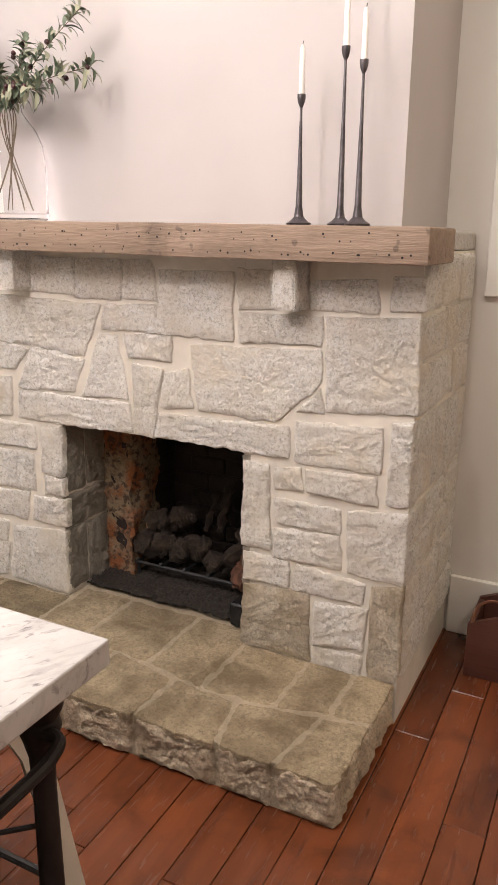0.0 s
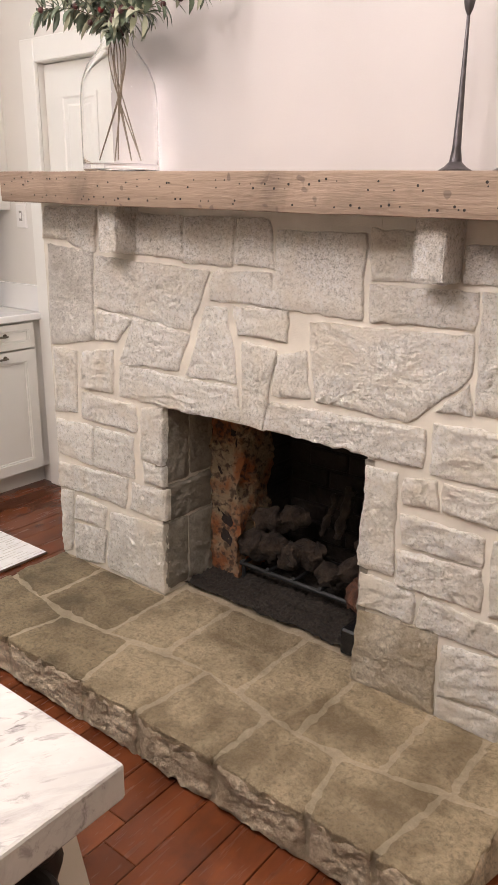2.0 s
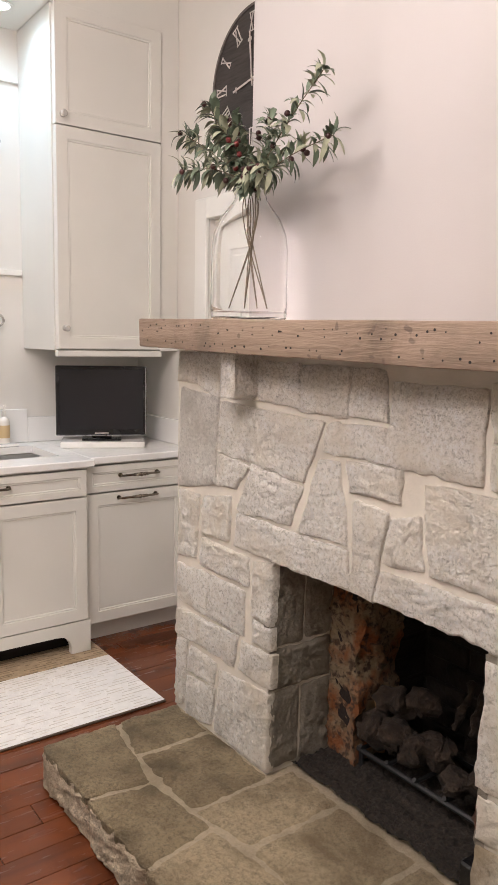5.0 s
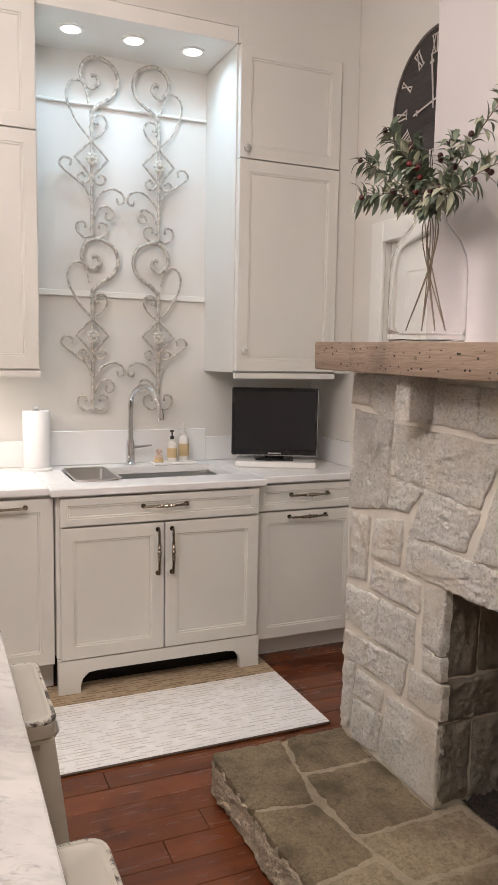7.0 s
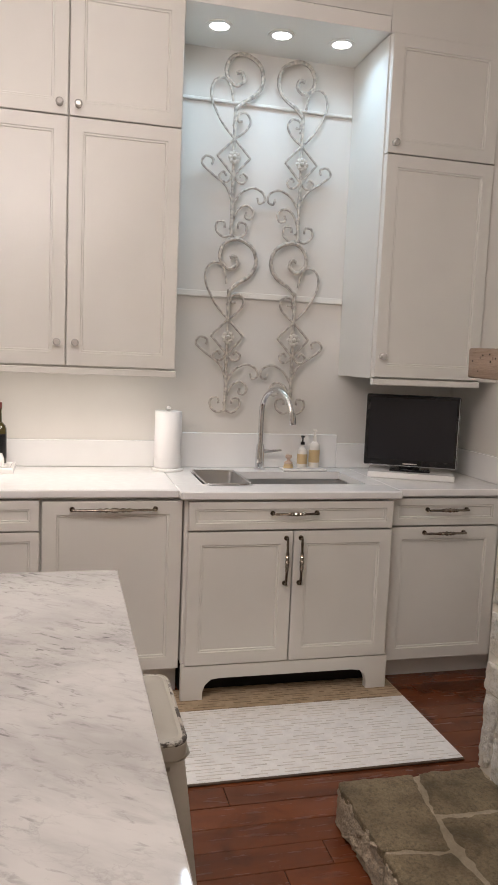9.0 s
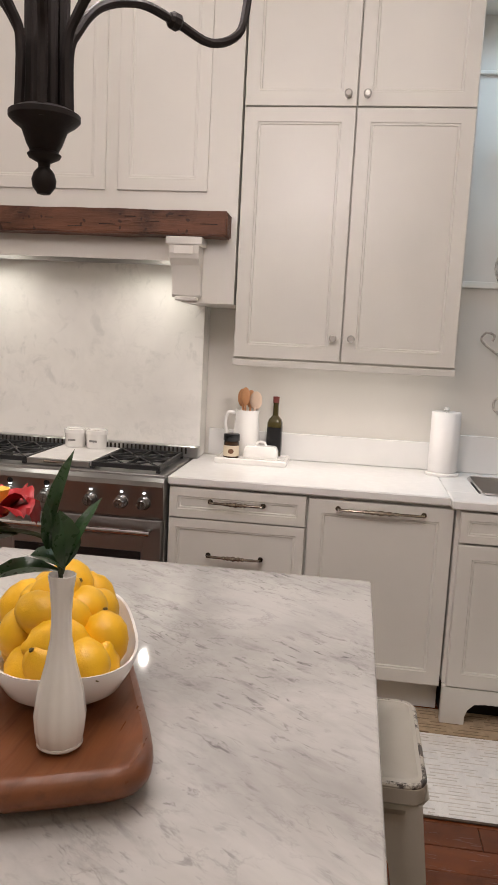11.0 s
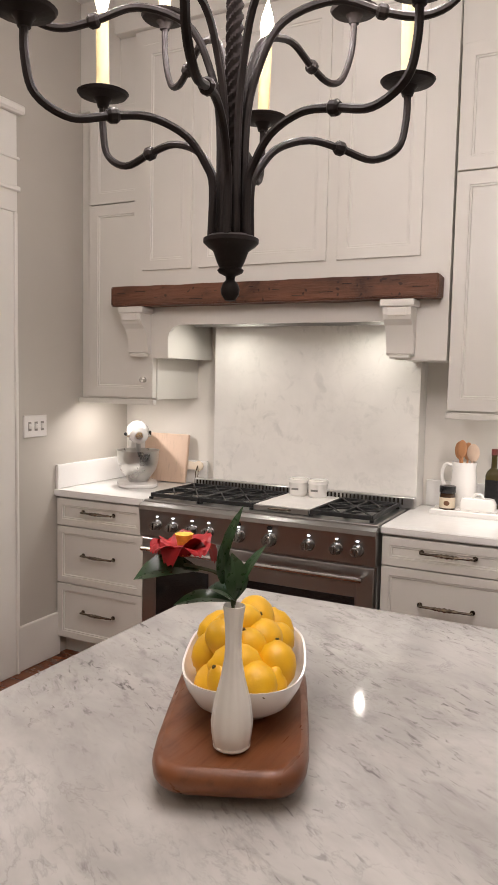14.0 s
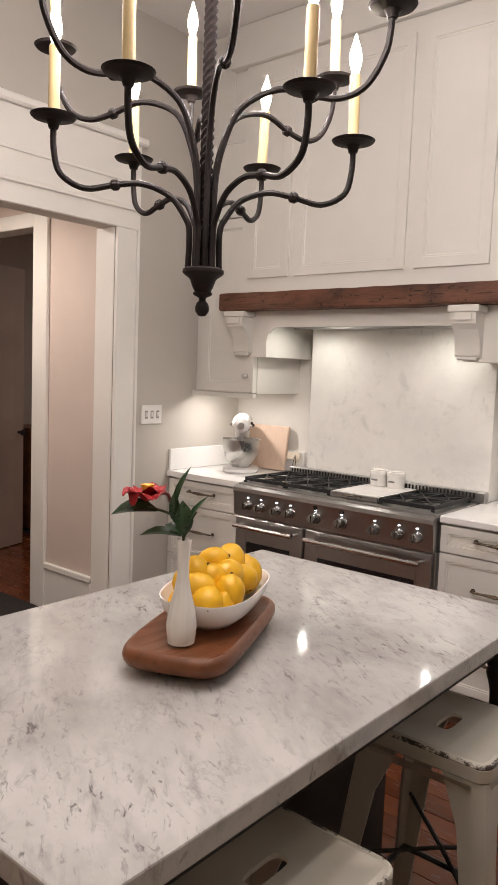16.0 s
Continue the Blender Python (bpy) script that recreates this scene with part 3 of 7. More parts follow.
stone((-2.23, 0.94), (-1.72, 0.94), (-1.71, 0.84), (-2.03, 0.83), (-2.24, 0.84))
stone((-2.43, 0.82), (-2.16, 0.81), (-2.16, 0.72), (-2.44, 0.72))
stone((-2.59, 0.69), (-2.39, 0.70), (-2.40, 0.55), (-2.59, 0.56))
stone((-2.37, 0.70), (-2.18, 0.70), (-2.18, 0.55), (-2.39, 0.55))
stone((-2.13, 0.81), (-2.03, 0.83), (-2.04, 0.63), (-2.14, 0.63))
stone((-2.13, 0.62), (-2.04, 0.62), (-2.04, 0.55), (-2.13, 0.55))
stone((-2.59, 0.52), (-2.21, 0.54), (-2.23, 0.43), (-2.60, 0.43))
stone((-2.19, 0.53), (-2.03, 0.54), (-2.03, 0.43), (-2.20, 0.43))
stone((-2.59, 0.41), (-2.52, 0.42), (-2.55, 0.17), (-2.60, 0.15))
stone((-2.50, 0.41), (-2.33, 0.40), (-2.35, 0.32), (-2.52, 0.31))
stone((-2.52, 0.29), (-2.34, 0.31), (-2.36, 0.17), (-2.53, 0.14))
stone((-2.31, 0.39), (-2.04, 0.41), (-2.04, 0.15), (-2.34, 0.16))
stone((-1.70, 1.08), (-1.58, 1.07), (-1.62, 0.83), (-1.70, 0.84))
stone((-1.58, 1.39), (-1.31, 1.39), (-1.31, 1.18), (-1.60, 1.19))
stone((-1.30, 1.40), (-1.11, 1.40), (-1.10, 1.29), (-1.29, 1.28))
stone((-1.29, 1.27), (-1.01, 1.27), (-1.01, 1.19), (-1.29, 1.18))
stone((-1.57, 1.06), (-1.48, 1.08), (-1.46, 0.95), (-1.59, 0.94))
stone((-1.47, 1.16), (-1.01, 1.17), (-1.01, 1.07), (-1.16, 0.94), (-1.44, 0.95))
stone((-1.01, 1.06), (-1.00, 0.99), (-1.09, 0.98))
stone((-1.60, 0.92), (-1.16, 0.93), (-1.11, 0.93), (-1.11, 0.83), (-1.27, 0.83), (-1.62, 0.84))
stone((-1.05, 1.37), (-0.85, 1.38), (-0.84, 1.29), (-1.05, 1.29))
stone((-0.80, 1.39), (-0.71, 1.39), (-0.71, 1.30), (-0.81, 1.30))
stone((-1.00, 1.27), (-0.72, 1.28), (-0.71, 1.01), (-0.99, 0.99))
stone((-1.09, 0.95), (-0.81, 0.96), (-0.81, 0.82), (-1.09, 0.82))
stone((-0.78, 0.98), (-0.72, 0.99), (-0.72, 0.73), (-0.79, 0.73))
stone((-1.27, 0.80), (-1.18, 0.80), (-1.17, 0.51), (-1.28, 0.51))
stone((-1.16, 0.79), (-1.07, 0.80), (-1.06, 0.73), (-1.16, 0.72))
stone((-1.05, 0.80), (-0.82, 0.81), (-0.82, 0.72), (-1.05, 0.73))
stone((-1.16, 0.69), (-0.93, 0.69), (-0.93, 0.61), (-1.15, 0.61))
stone((-1.16, 0.59), (-0.93, 0.60), (-0.92, 0.49), (-1.16, 0.49))
stone((-0.91, 0.69), (-0.72, 0.71), (-0.72, 0.48), (-0.90, 0.49))
stone((-1.27, 0.49), (-1.10, 0.48), (-1.10, 0.39), (-1.27, 0.39))
stone((-1.08, 0.48), (-0.84, 0.46), (-0.85, 0.39), (-1.09, 0.39))
stone((-1.27, 0.37), (-1.03, 0.39), (-1.02, 0.14), (-1.28, 0.14), material=GRANITE_BROWN)
stone((-1.01, 0.36), (-0.83, 0.38), (-0.84, 0.23), (-1.01, 0.21))
stone((-1.01, 0.20), (-0.84, 0.21), (-0.84, 0.14), (-1.01, 0.13))
stone((-0.82, 0.46), (-0.72, 0.47), (-0.72, 0.15), (-0.82, 0.14), material=GRANITE_BROWN)
# right-hand side of the chimney, in courses
def side(z0, z1, splits, x, face, material=GRANITE, heave=0.008, gap=0.008):
    for a, b in zip(splits, splits[1:]):
        q = ((a + gap, z0 + gap), (b - gap, z0 + gap + random.uniform(-gap, gap)), (b - gap, z1 - gap), (a + gap, z1 - gap + random.uniform(-gap, gap)))
        rough_piece(q, face, 0.010, name="stone", material=material, parent=masonry, bulge=heave * 0.6)


right = lambda u, v, d: Vector((FX1 + d, u, v))
left = lambda u, v, d: Vector((FX0 - d, u, v))
for z0, z1, s in ((0.15, 0.30, (2.08, 2.34, 2.56, 2.75)), (0.30, 0.47, (2.08, 2.25, 2.50, 2.75)), (0.47, 0.60, (2.08, 2.38, 2.58, 2.75)), (0.60, 0.72, (2.08, 2.24, 2.52, 2.75)), (0.72, 0.99, (2.08, 2.31, 2.46, 2.75)), (0.99, 1.15, (2.08, 2.20, 2.50, 2.75)), (1.15, 1.29, (2.08, 2.36, 2.75)), (1.29, 1.45, (2.08, 2.28, 2.52, 2.75))):
    side(z0, z1, s, FX1, right)
for z0, z1, s in ((0.15, 0.42, (2.08, 2.34, 2.75)), (0.42, 0.70, (2.08, 2.25, 2.50, 2.75)), (0.70, 0.97, (2.08, 2.38, 2.75)), (0.97, 1.32, (2.08, 2.24, 2.52, 2.75)), (1.32, 1.45, (2.08, 2.31, 2.75))):
    side(z0, z1, s, FX0, left)
# jambs of the firebox, soot and the opening's shade both in their colour
JAMB = granite_material("shaded_smoked_granite", (0.38, 0.34, 0.28), (0.29, 0.25, 0.195), 0.6, 0.4)
jl = lambda u, v, d: Vector((OX0 + d - 0.008, u, v))
jr = lambda u, v, d: Vector((OX1 - d + 0.008, u, v))
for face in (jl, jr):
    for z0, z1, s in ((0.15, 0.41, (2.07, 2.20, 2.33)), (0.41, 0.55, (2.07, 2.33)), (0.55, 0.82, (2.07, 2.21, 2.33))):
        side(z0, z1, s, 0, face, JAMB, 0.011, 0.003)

# firebox: sooty brick lining, ash bed
SOOT = painted("sooty_brick", (0.022, 0.015, 0.012), 0.95, var=0.5, scale=14, grain=60, relief=1.0, distance=0.01)
RUST, rnt, rp = nodes_of("heat_stained_brick")
rco = coords(rnt)
rc = mixer(rnt, (0.24, 0.175, 0.105), (0.23, 0.080, 0.027), ramp(rnt, tex(rnt, rco, 9, 4), (0.42, 0.0), (0.58, 1.0)))
rc = mixer(rnt, rc, (0.05, 0.03, 0.022), ramp(rnt, tex(rnt, rco, 48, 6), (0.50, 0.0), (0.62, 0.85)))
rnt.links.new(rc, rp.inputs["Base Color"])
rp.inputs["Roughness"].default_value = 0.95
bump(rnt, rp, tex(rnt, rco, 45, 6), 1.0, 0.02)
ASH = painted("dark_lava_rock", (0.026, 0.019, 0.014), 0.95, var=0.6, scale=90, grain=160, relief=1.0, distance=0.012)
firebox = bmesh.new()
block(OX0 - 0.004, OX0 + 0.11, 2.33, NORTH, OZ0, 1.0, 0, firebox)
block(OX1 - 0.11, OX1 + 0.004, 2.33, NORTH, OZ0, 1.0, 0, firebox)
block(OX0 + 0.11, OX1 - 0.11, 2.66, NORTH, OZ0, 1.0, 0, firebox)
block(OX0, OX1, 2.24, 2.34, 0.90, 1.0, 0, firebox)
lining = part("firebox_lining", firebox, SOOT, fire, "soot-blackened firebrick lining", soft=False)
for row in range(9):
    z = OZ0 + 0.005 + row * 0.074
    for k in range(4):
        x = OX0 + 0.13 + k * 0.17 + (0.08 if row % 2 else 0)
        if x + 0.15 < OX1 - 0.1:
            part("brick", block(x, x + 0.16, 2.645, 2.67, z, z + 0.066, 0.004), SOOT, lining)
    part("brick", block(OX0 + 0.09, OX0 + 0.116, 2.51 - 0.03 * (row % 2), 2.655, z, z + 0.068, 0.005), SOOT, lining)
pier = block(OX0 + 0.002, OX0 + 0.135, 2.322, 2.50, OZ0, OZ1 + 0.06)
bmesh.ops.subdivide_edges(pier, edges=[e for e in pier.edges if abs(e.verts[0].co.z - e.verts[1].co.z) > 0.1], cuts=44, use_grid_fill=True)
bmesh.ops.subdivide_edges(pier, edges=[e for e in pier.edges if abs(e.verts[0].co.z - e.verts[1].co.z) < 0.001], cuts=9, use_grid_fill=True)
for v in pier.verts:
    n = noise.noise_vector(v.co * 12) * 0.024 + noise.noise_vector(v.co * 34) * 0.013 + noise.noise_vector(v.co * 80) * 0.007
    v.co += Vector((n.x, n.y * 0.8, n.z * 0.4))
part("brick_pier", pier, RUST, lining, "crumbling heat-stained orange brickwork")
bed = bmesh.new()
bmesh.ops.create_grid(bed, x_segments=96, y_segments=64, size=0.5)
for v in bed.verts:
    x, y = v.co.x, v.co.y
    wave = 0.02 * noise.noise(Vector((x * 9, 0, 4)))
    v.co = Vector((-1.66 + x * 0.75, 2.43 + wave + y * 0.52, OZ0 + 0.004 + random.uniform(0, 0.011) + 0.03 * max(0, y) + 0.012 * noise.noise(Vector((x * 14, y * 14, 0)))))
part("ash_bed", bed, ASH, fire, "bed of dark lava granules and ash")

HEARTH_EDGE = granite_material("hearth_split_edge", (0.72, 0.60, 0.44), (0.34, 0.25, 0.16), 0.9, 0.55)
# hearth: thick slab of stones with mortar joints
slab = thing("hearth", (-1.66, 1.8, 0), "raised hearth of brown-stained granite slabs with sandy mortar", "hearth")
core = part("mortar_bed", block(FX0 + 0.012, FX1 - 0.020, 1.572, 2.32, 0, OZ0 - 0.009), HEARTH_MORTAR, slab, "sandy mortar joints", soft=False)
up = lambda u, v, d: Vector((u, v, OZ0 - 0.009 + d))
front = south(1.573)
seam = lambda x: 1.80 + 0.035 * math.sin(x * 6.5)
hx = (-2.60, -2.24, -1.88, -1.655, -1.38, -1.10, -0.925, -0.738)
for i, (a, b) in enumerate(zip(hx, hx[1:])):
    ka, kb = 0.045 * math.sin(i * 2.3) * (i > 0), 0.045 * math.sin((i + 1) * 2.3) * (i < 6)
    q = ((a + 0.009, 1.560), (b - 0.009, 1.560), (b - 0.010 + kb, seam(b + kb) - 0.010), (a + 0.010 + ka, seam(a + ka) - 0.010))
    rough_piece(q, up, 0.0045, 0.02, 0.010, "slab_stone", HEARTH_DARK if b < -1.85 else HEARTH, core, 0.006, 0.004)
    rough_piece(((a + 0.010, 0.006), (b - 0.010, 0.006), (b - 0.010, 0.138), (a + 0.010, 0.138)), front, 0.012, 0.01, 0.012, "edge_stone", HEARTH_EDGE, core, 0.006, 0.009)
hx2 = (-2.60, -2.36, -2.02, -1.80, -1.50, -1.27, -1.03, -0.87, -0.738)
for i, (a, b) in enumerate(zip(hx2, hx2[1:])):
    back = 2.066 if (b < OX0 + 0.1 or a > OX1 - 0.1) else 2.15
    q = ((a + 0.010, seam(a) + 0.010), (b - 0.010, seam(b) + 0.010), (b - 0.010, back), (a + 0.010, back))
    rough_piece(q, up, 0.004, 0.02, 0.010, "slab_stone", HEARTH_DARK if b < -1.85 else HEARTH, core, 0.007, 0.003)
for a, b in ((1.565, 1.76), (1.77, 1.90), (1.91, 2.066)):
    rough_piece(((a, 0.006), (b, 0.006), (b, 0.136), (a, 0.136)), lambda u, v, d: Vector((FX1 - 0.018 + d, u, v)), 0.010, 0.01, 0.012, "edge_stone", HEARTH_EDGE, core, 0.006, 0.008)
    rough_piece(((a, 0.006), (b, 0.006), (b, 0.136), (a, 0.136)), lambda u, v, d: Vector((FX0 + 0.012 - d, u, v)), 0.010, 0.01, 0.012, "edge_stone", HEARTH_EDGE, core, 0.006, 0.008)

# stone brackets under the mantel, and the mantel beam itself
for bx0, bx1, bz in ((-2.20, -2.118, 1.312), (-1.150, -1.068, 1.290)):
    bm = block(bx0, bx1, 1.978, FY + 0.03, bz, 1.455, 0.010, None, 2)
    bmesh.ops.subdivide_edges(bm, edges=bm.edges[:], cuts=1, use_grid_fill=True)
    for v in bm.verts:
        if v.co.z < 1.44:
            v.co += Vector((random.uniform(-0.003, 0.003), random.uniform(-0.004, 0.004), random.uniform(-0.004, 0.004)))
    part("bracket", bm, GRANITE, fire, "split granite bracket under the mantel")

# mantel: a worn, slightly sloping barn beam
MX0, MX1, MY0, MY1 = -2.597, -0.690, 1.92, 2.21


def mantel_top(x):
    return 1.549 - 0.030 * (x - MX0) / (MX1 - MX0)


bm = bmesh.new()
bmesh.ops.create_cube(bm, size=1)
cuts = [e for e in bm.edges if abs(e.verts[0].co.x - e.verts[1].co.x) > 0.5]
bmesh.ops.subdivide_edges(bm, edges=cuts, cuts=60, use_grid_fill=True)
for v in bm.verts:
    x = MX0 + (v.co.x + 0.5) * (MX1 - MX0)
    y = MY0 if v.co.y < 0 else MY1
    z = mantel_top(x) if v.co.z > 0 else mantel_top(x) - 0.094
    w = noise.noise(Vector((x * 5, y * 9, z * 9)))
    v.co = Vector((x, y + 0.003 * w if v.co.y < 0 else y, z + (0.0035 * w if v.co.z < 0 else 0.0015 * w)))
sharp = [e for e in bm.edges if e.calc_face_angle(0) > 0.8]
bmesh.ops.bevel(bm, geom=sharp, offset=0.006, segments=2, affect="EDGES", profile=0.5)
mantel = single("mantel_beam", bm, MANTEL, "weathered reclaimed oak mantel beam with nail holes", "mantel")
BASE[mantel] = Matrix.Identity(4)
random.seed(11)
for i in range(92):
    x = MX0 + 0.03 + (MX1 - MX0 - 0.06) * i / 92 + random.uniform(-0.015, 0.015)
    dz = random.choice((0.018, 0.022, 0.030, 0.070, 0.073, 0.076, 0.078, 0.040))
    r = random.uniform(0.0016, 0.0034)
    z = mantel_top(x) - dz
    y = MY0 + 0.003 * noise.noise(Vector((x * 5, MY0 * 9, z * 9))) - 0.0012
    part("nail_hole", tube([(x, y, z), (x, y + 0.004, z)], r, 7), GAP, mantel, soft=False)

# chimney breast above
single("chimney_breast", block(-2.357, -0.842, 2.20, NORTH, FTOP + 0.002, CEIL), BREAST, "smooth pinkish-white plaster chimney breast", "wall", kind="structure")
# ledge of stone behind the mantel ends
for x0, x1 in ((FX0, -2.36), (-0.84, FX1)):
    part("ledge_stone", block(x0, x1, 2.215, NORTH - 0.003, FTOP + 0.002, FTOP + 0.062, 0.008), GRANITE, fire)

# gas logs on a grate
BARK = painted("charred_log", (0.038, 0.025, 0.017), 0.9, var=0.6, scale=22, grain=70, relief=1.0, distance=0.02)
CUT = painted("split_log_end", (0.38, 0.23, 0.11), 0.85, var=0.3, scale=30)


def log(p, q, r, label, bark=BARK, sawn=False):
    p, q = Vector(p), Vector(q)
    t = thing("fire_log", tuple((p + q) / 2), label, "log", "logs on the grate")
    n = 16
    pts = [p.lerp(q, s / n) + Vector((0, 0, 0.008 * math.sin(s * 0.7 + p.x * 20))) for s in range(n + 1)]
    bm = tube(pts, [r * (0.90 + 0.14 * math.sin(s * 1.1 + p.x * 9)) * (0.72 if s in (0, n) else 1.0) for s in range(n + 1)], 20)
    bm.normal_update()
    for v in bm.verts:
        v.co += v.normal * r * (0.42 * noise.noise(v.co * 22) + 0.25 * noise.noise(v.co * 55))
        v.co += noise.noise_vector(v.co * 75) * 0.007
    part("bark", bm, bark, t)
    if sawn:
        d = (q - p).normalized()
        part("cut_end", tube([p - d * 0.012, p + d * 0.02], [r * 0.62, r * 0.70], 14), CUT, t, "pale sawn end")


REDBARK = painted("reddish_charred_log", (0.13, 0.055, 0.032), 0.9, var=0.6, scale=26, grain=70, relief=1.0, distance=0.02)
log((-1.885, 2.40, 0.362), (-1.73, 2.50, 0.385), 0.044, "charred log with a pale sawn end on the grate", sawn=True)
log((-1.925, 2.37, 0.285), (-1.775, 2.40, 0.272), 0.056, "thick charred log lying along the grate")
log((-1.755, 2.36, 0.285), (-1.63, 2.46, 0.285), 0.052, "charred log lying across the grate")
log((-1.58, 2.34, 0.240), (-1.42, 2.44, 0.345), 0.038, "charred log leaning over the others")
log((-1.43, 2.31, 0.265), (-1.33, 2.42, 0.275), 0.056, "thick reddish charred log end on the grate", REDBARK)
log((-1.62, 2.52, 0.33), (-1.59, 2.56, 0.52), 0.020, "thin charred branch standing upright")
log((-1.68, 2.51, 0.33), (-1.655, 2.56, 0.47), 0.014, "thin charred splinter standing upright")
log((-1.50, 2.45, 0.34), (-1.37, 2.54, 0.40), 0.038, "charred log at the back of the grate")
g = thing("fire_grate", (-1.62, 2.45, OZ0), "black iron fire grate", "grate")
for k in range(6):
    x = -1.90 + k * 0.11
    part("bar", tube([(x, 2.335, 0.222), (x, 2.345, 0.212), (x, 2.56, 0.212)], 0.007, 6), CASTIRON, g)
for y in (2.34, 2.55):
    part("rail", tube([(-1.92, y, 0.207), (-1.32, y, 0.207)], 0.008, 6), CASTIRON, g)
    for x in (-1.90, -1.34):
        part("leg", tube([(x, y, OZ0 + 0.004), (x, y, 0.207)], 0.008, 6), CASTIRON, g)
t = thing("gas_valve", (-1.33, 2.20, OZ0), "small black gas valve box in the firebox", "valve")
part("housing", block(-1.375, -1.30, 2.15, 2.24, OZ0 - 0.002, 0.235, 0.006), BLACK, t)
part("dial", tube([(-1.376, 2.19, 0.20), (-1.390, 2.19, 0.20)], 0.016, 12), CASTIRON, t)

# candlesticks
CANDLESTICK = painted("wrought_iron", (0.11, 0.10, 0.105), 0.4, metal=0.8, var=0.4, scale=30, relief=0.4)
WAX = painted("ivory_wax", (0.86, 0.82, 0.76), 0.5, var=0.02)
for x, y, h, ct in ((-1.102, 2.06, 1.868, 1.985), (-0.984, 2.075, 1.978, 2.16), (-0.924, 2.05, 1.936, 2.052)):
    z = mantel_top(x) + 0.001
    H = h - z
    t = thing("candlestick", (x, y, z), "tall slender forged iron candlestick on the mantel", "candlestick", "candlesticks on the mantel")
    part("stem", lathe(((0, 0), (0.034, 0), (0.036, 0.005), (0.024, 0.012), (0.014, 0.022), (0.0095, 0.05), (0.0075, H * 0.35), (0.005, H * 0.62), (0.0036, H - 0.05), (0.0036, H - 0.03)), (x, y, z), 14), CANDLESTICK, t)
    part("cup", lathe(((0.0036, H - 0.034), (0.009, H - 0.022), (0.0115, H - 0.010), (0.0115, H), (0.009, H), (0.008, H - 0.008), (0, H - 0.008)), (x, y, z), 14), CANDLESTICK, t)
    candle = thing("taper_candle", (x, y, h - 0.008), "unlit ivory taper candle in a candlestick", "candle", "candles on the mantel")
    part("wax", lathe(((0, 0), (0.0082, 0), (0.0072, ct - h), (0.004, ct - h + 0.012), (0, ct - h + 0.014)), (x, y, h - 0.008), 12), WAX, candle)
    part("wick", tube([(x, y, ct + 0.002), (x + 0.002, y, ct + 0.014)], 0.0009, 5), BLACK, candle)

# ---- range, hood, niche ----
TOPZ = 0.927
r = thing("range_cooker", (-3.8, -0.6, 0), "wide stainless steel range with two ovens and black grates", "range")
RY0, RY1 = -1.216, 0.014
part("body", block(-4.16, -3.545, RY0, RY1, 0.09, 0.905, 0.003), STEEL, r)
part("plinth", block(-4.10, -3.62, RY0 + 0.02, RY1 - 0.02, 0, 0.09), BLACK, r)
prof = [(-3.56, 0.745), (-3.515, 0.745), (-3.507, 0.755), (-3.498, 0.865), (-3.492, 0.885), (-3.495, 0.905), (-3.515, 0.918), (-3.56, 0.918)]
part("control_panel", prism(prof, RY1 - RY0, lambda u, v, d: Vector((u, RY0 + d, v)), None, 0.0), STEEL, r, "brushed steel control panel")
part("cooktop", block(-4.15, -3.53, RY0 + 0.004, RY1 - 0.004, 0.906, 0.928, 0.004), STEEL, r)
DARKGLASS = painted("oven_glass", (0.012, 0.011, 0.011), 0.08, var=0.1, rvar=0.03)
KNOBSTEEL = painted("knob_steel", (0.36, 0.35, 0.34), 0.22, metal=1.0, var=0.1)
GLOW = nodes_of("knob_led")[0]
gl = GLOW.node_tree.nodes["Principled BSDF"]
gl.inputs["Emission Color"].default_value = (0.85, 0.92, 1.0, 1)
gl.inputs["Emission Strength"].default_value = 8.0
HOODGLOW = nodes_of("hood_lamp_glow")[0]
hg = HOODGLOW.node_tree.nodes["Principled BSDF"]
hg.inputs["Emission Color"].default_value = (1.0, 0.95, 0.86, 1)
hg.inputs["Emission Strength"].default_value = 5.5
for y0, y1 in ((RY0 + 0.008, -0.735), (-0.722, RY1 - 0.008)):
    d = part("oven_door", panelled(east(-3.545), y0, y1, 0.125, 0.738, 0.030, ((0.0, -0.003), (0.004, 0.0), (0.075, 0.0), (0.078, -0.003))), STEEL, r)
    part("window", block(-3.517, -3.5135, y0 + 0.085, y1 - 0.085, 0.215, 0.60, 0.001), DARKGLASS, d, "black oven glass")
    hy0, hy1 = y0 + 0.035, y1 - 0.035
    bar = tube([(-3.455, hy0, 0.697), (-3.455, hy1, 0.697)], 0.0125, 12)
    for hy in (hy0 + 0.012, hy1 - 0.012):
        tube([(-3.52, hy, 0.697), (-3.455, hy, 0.697)], 0.010, 10, bar)
    part("handle", bar, CHROME, d, "polished tubular handle")
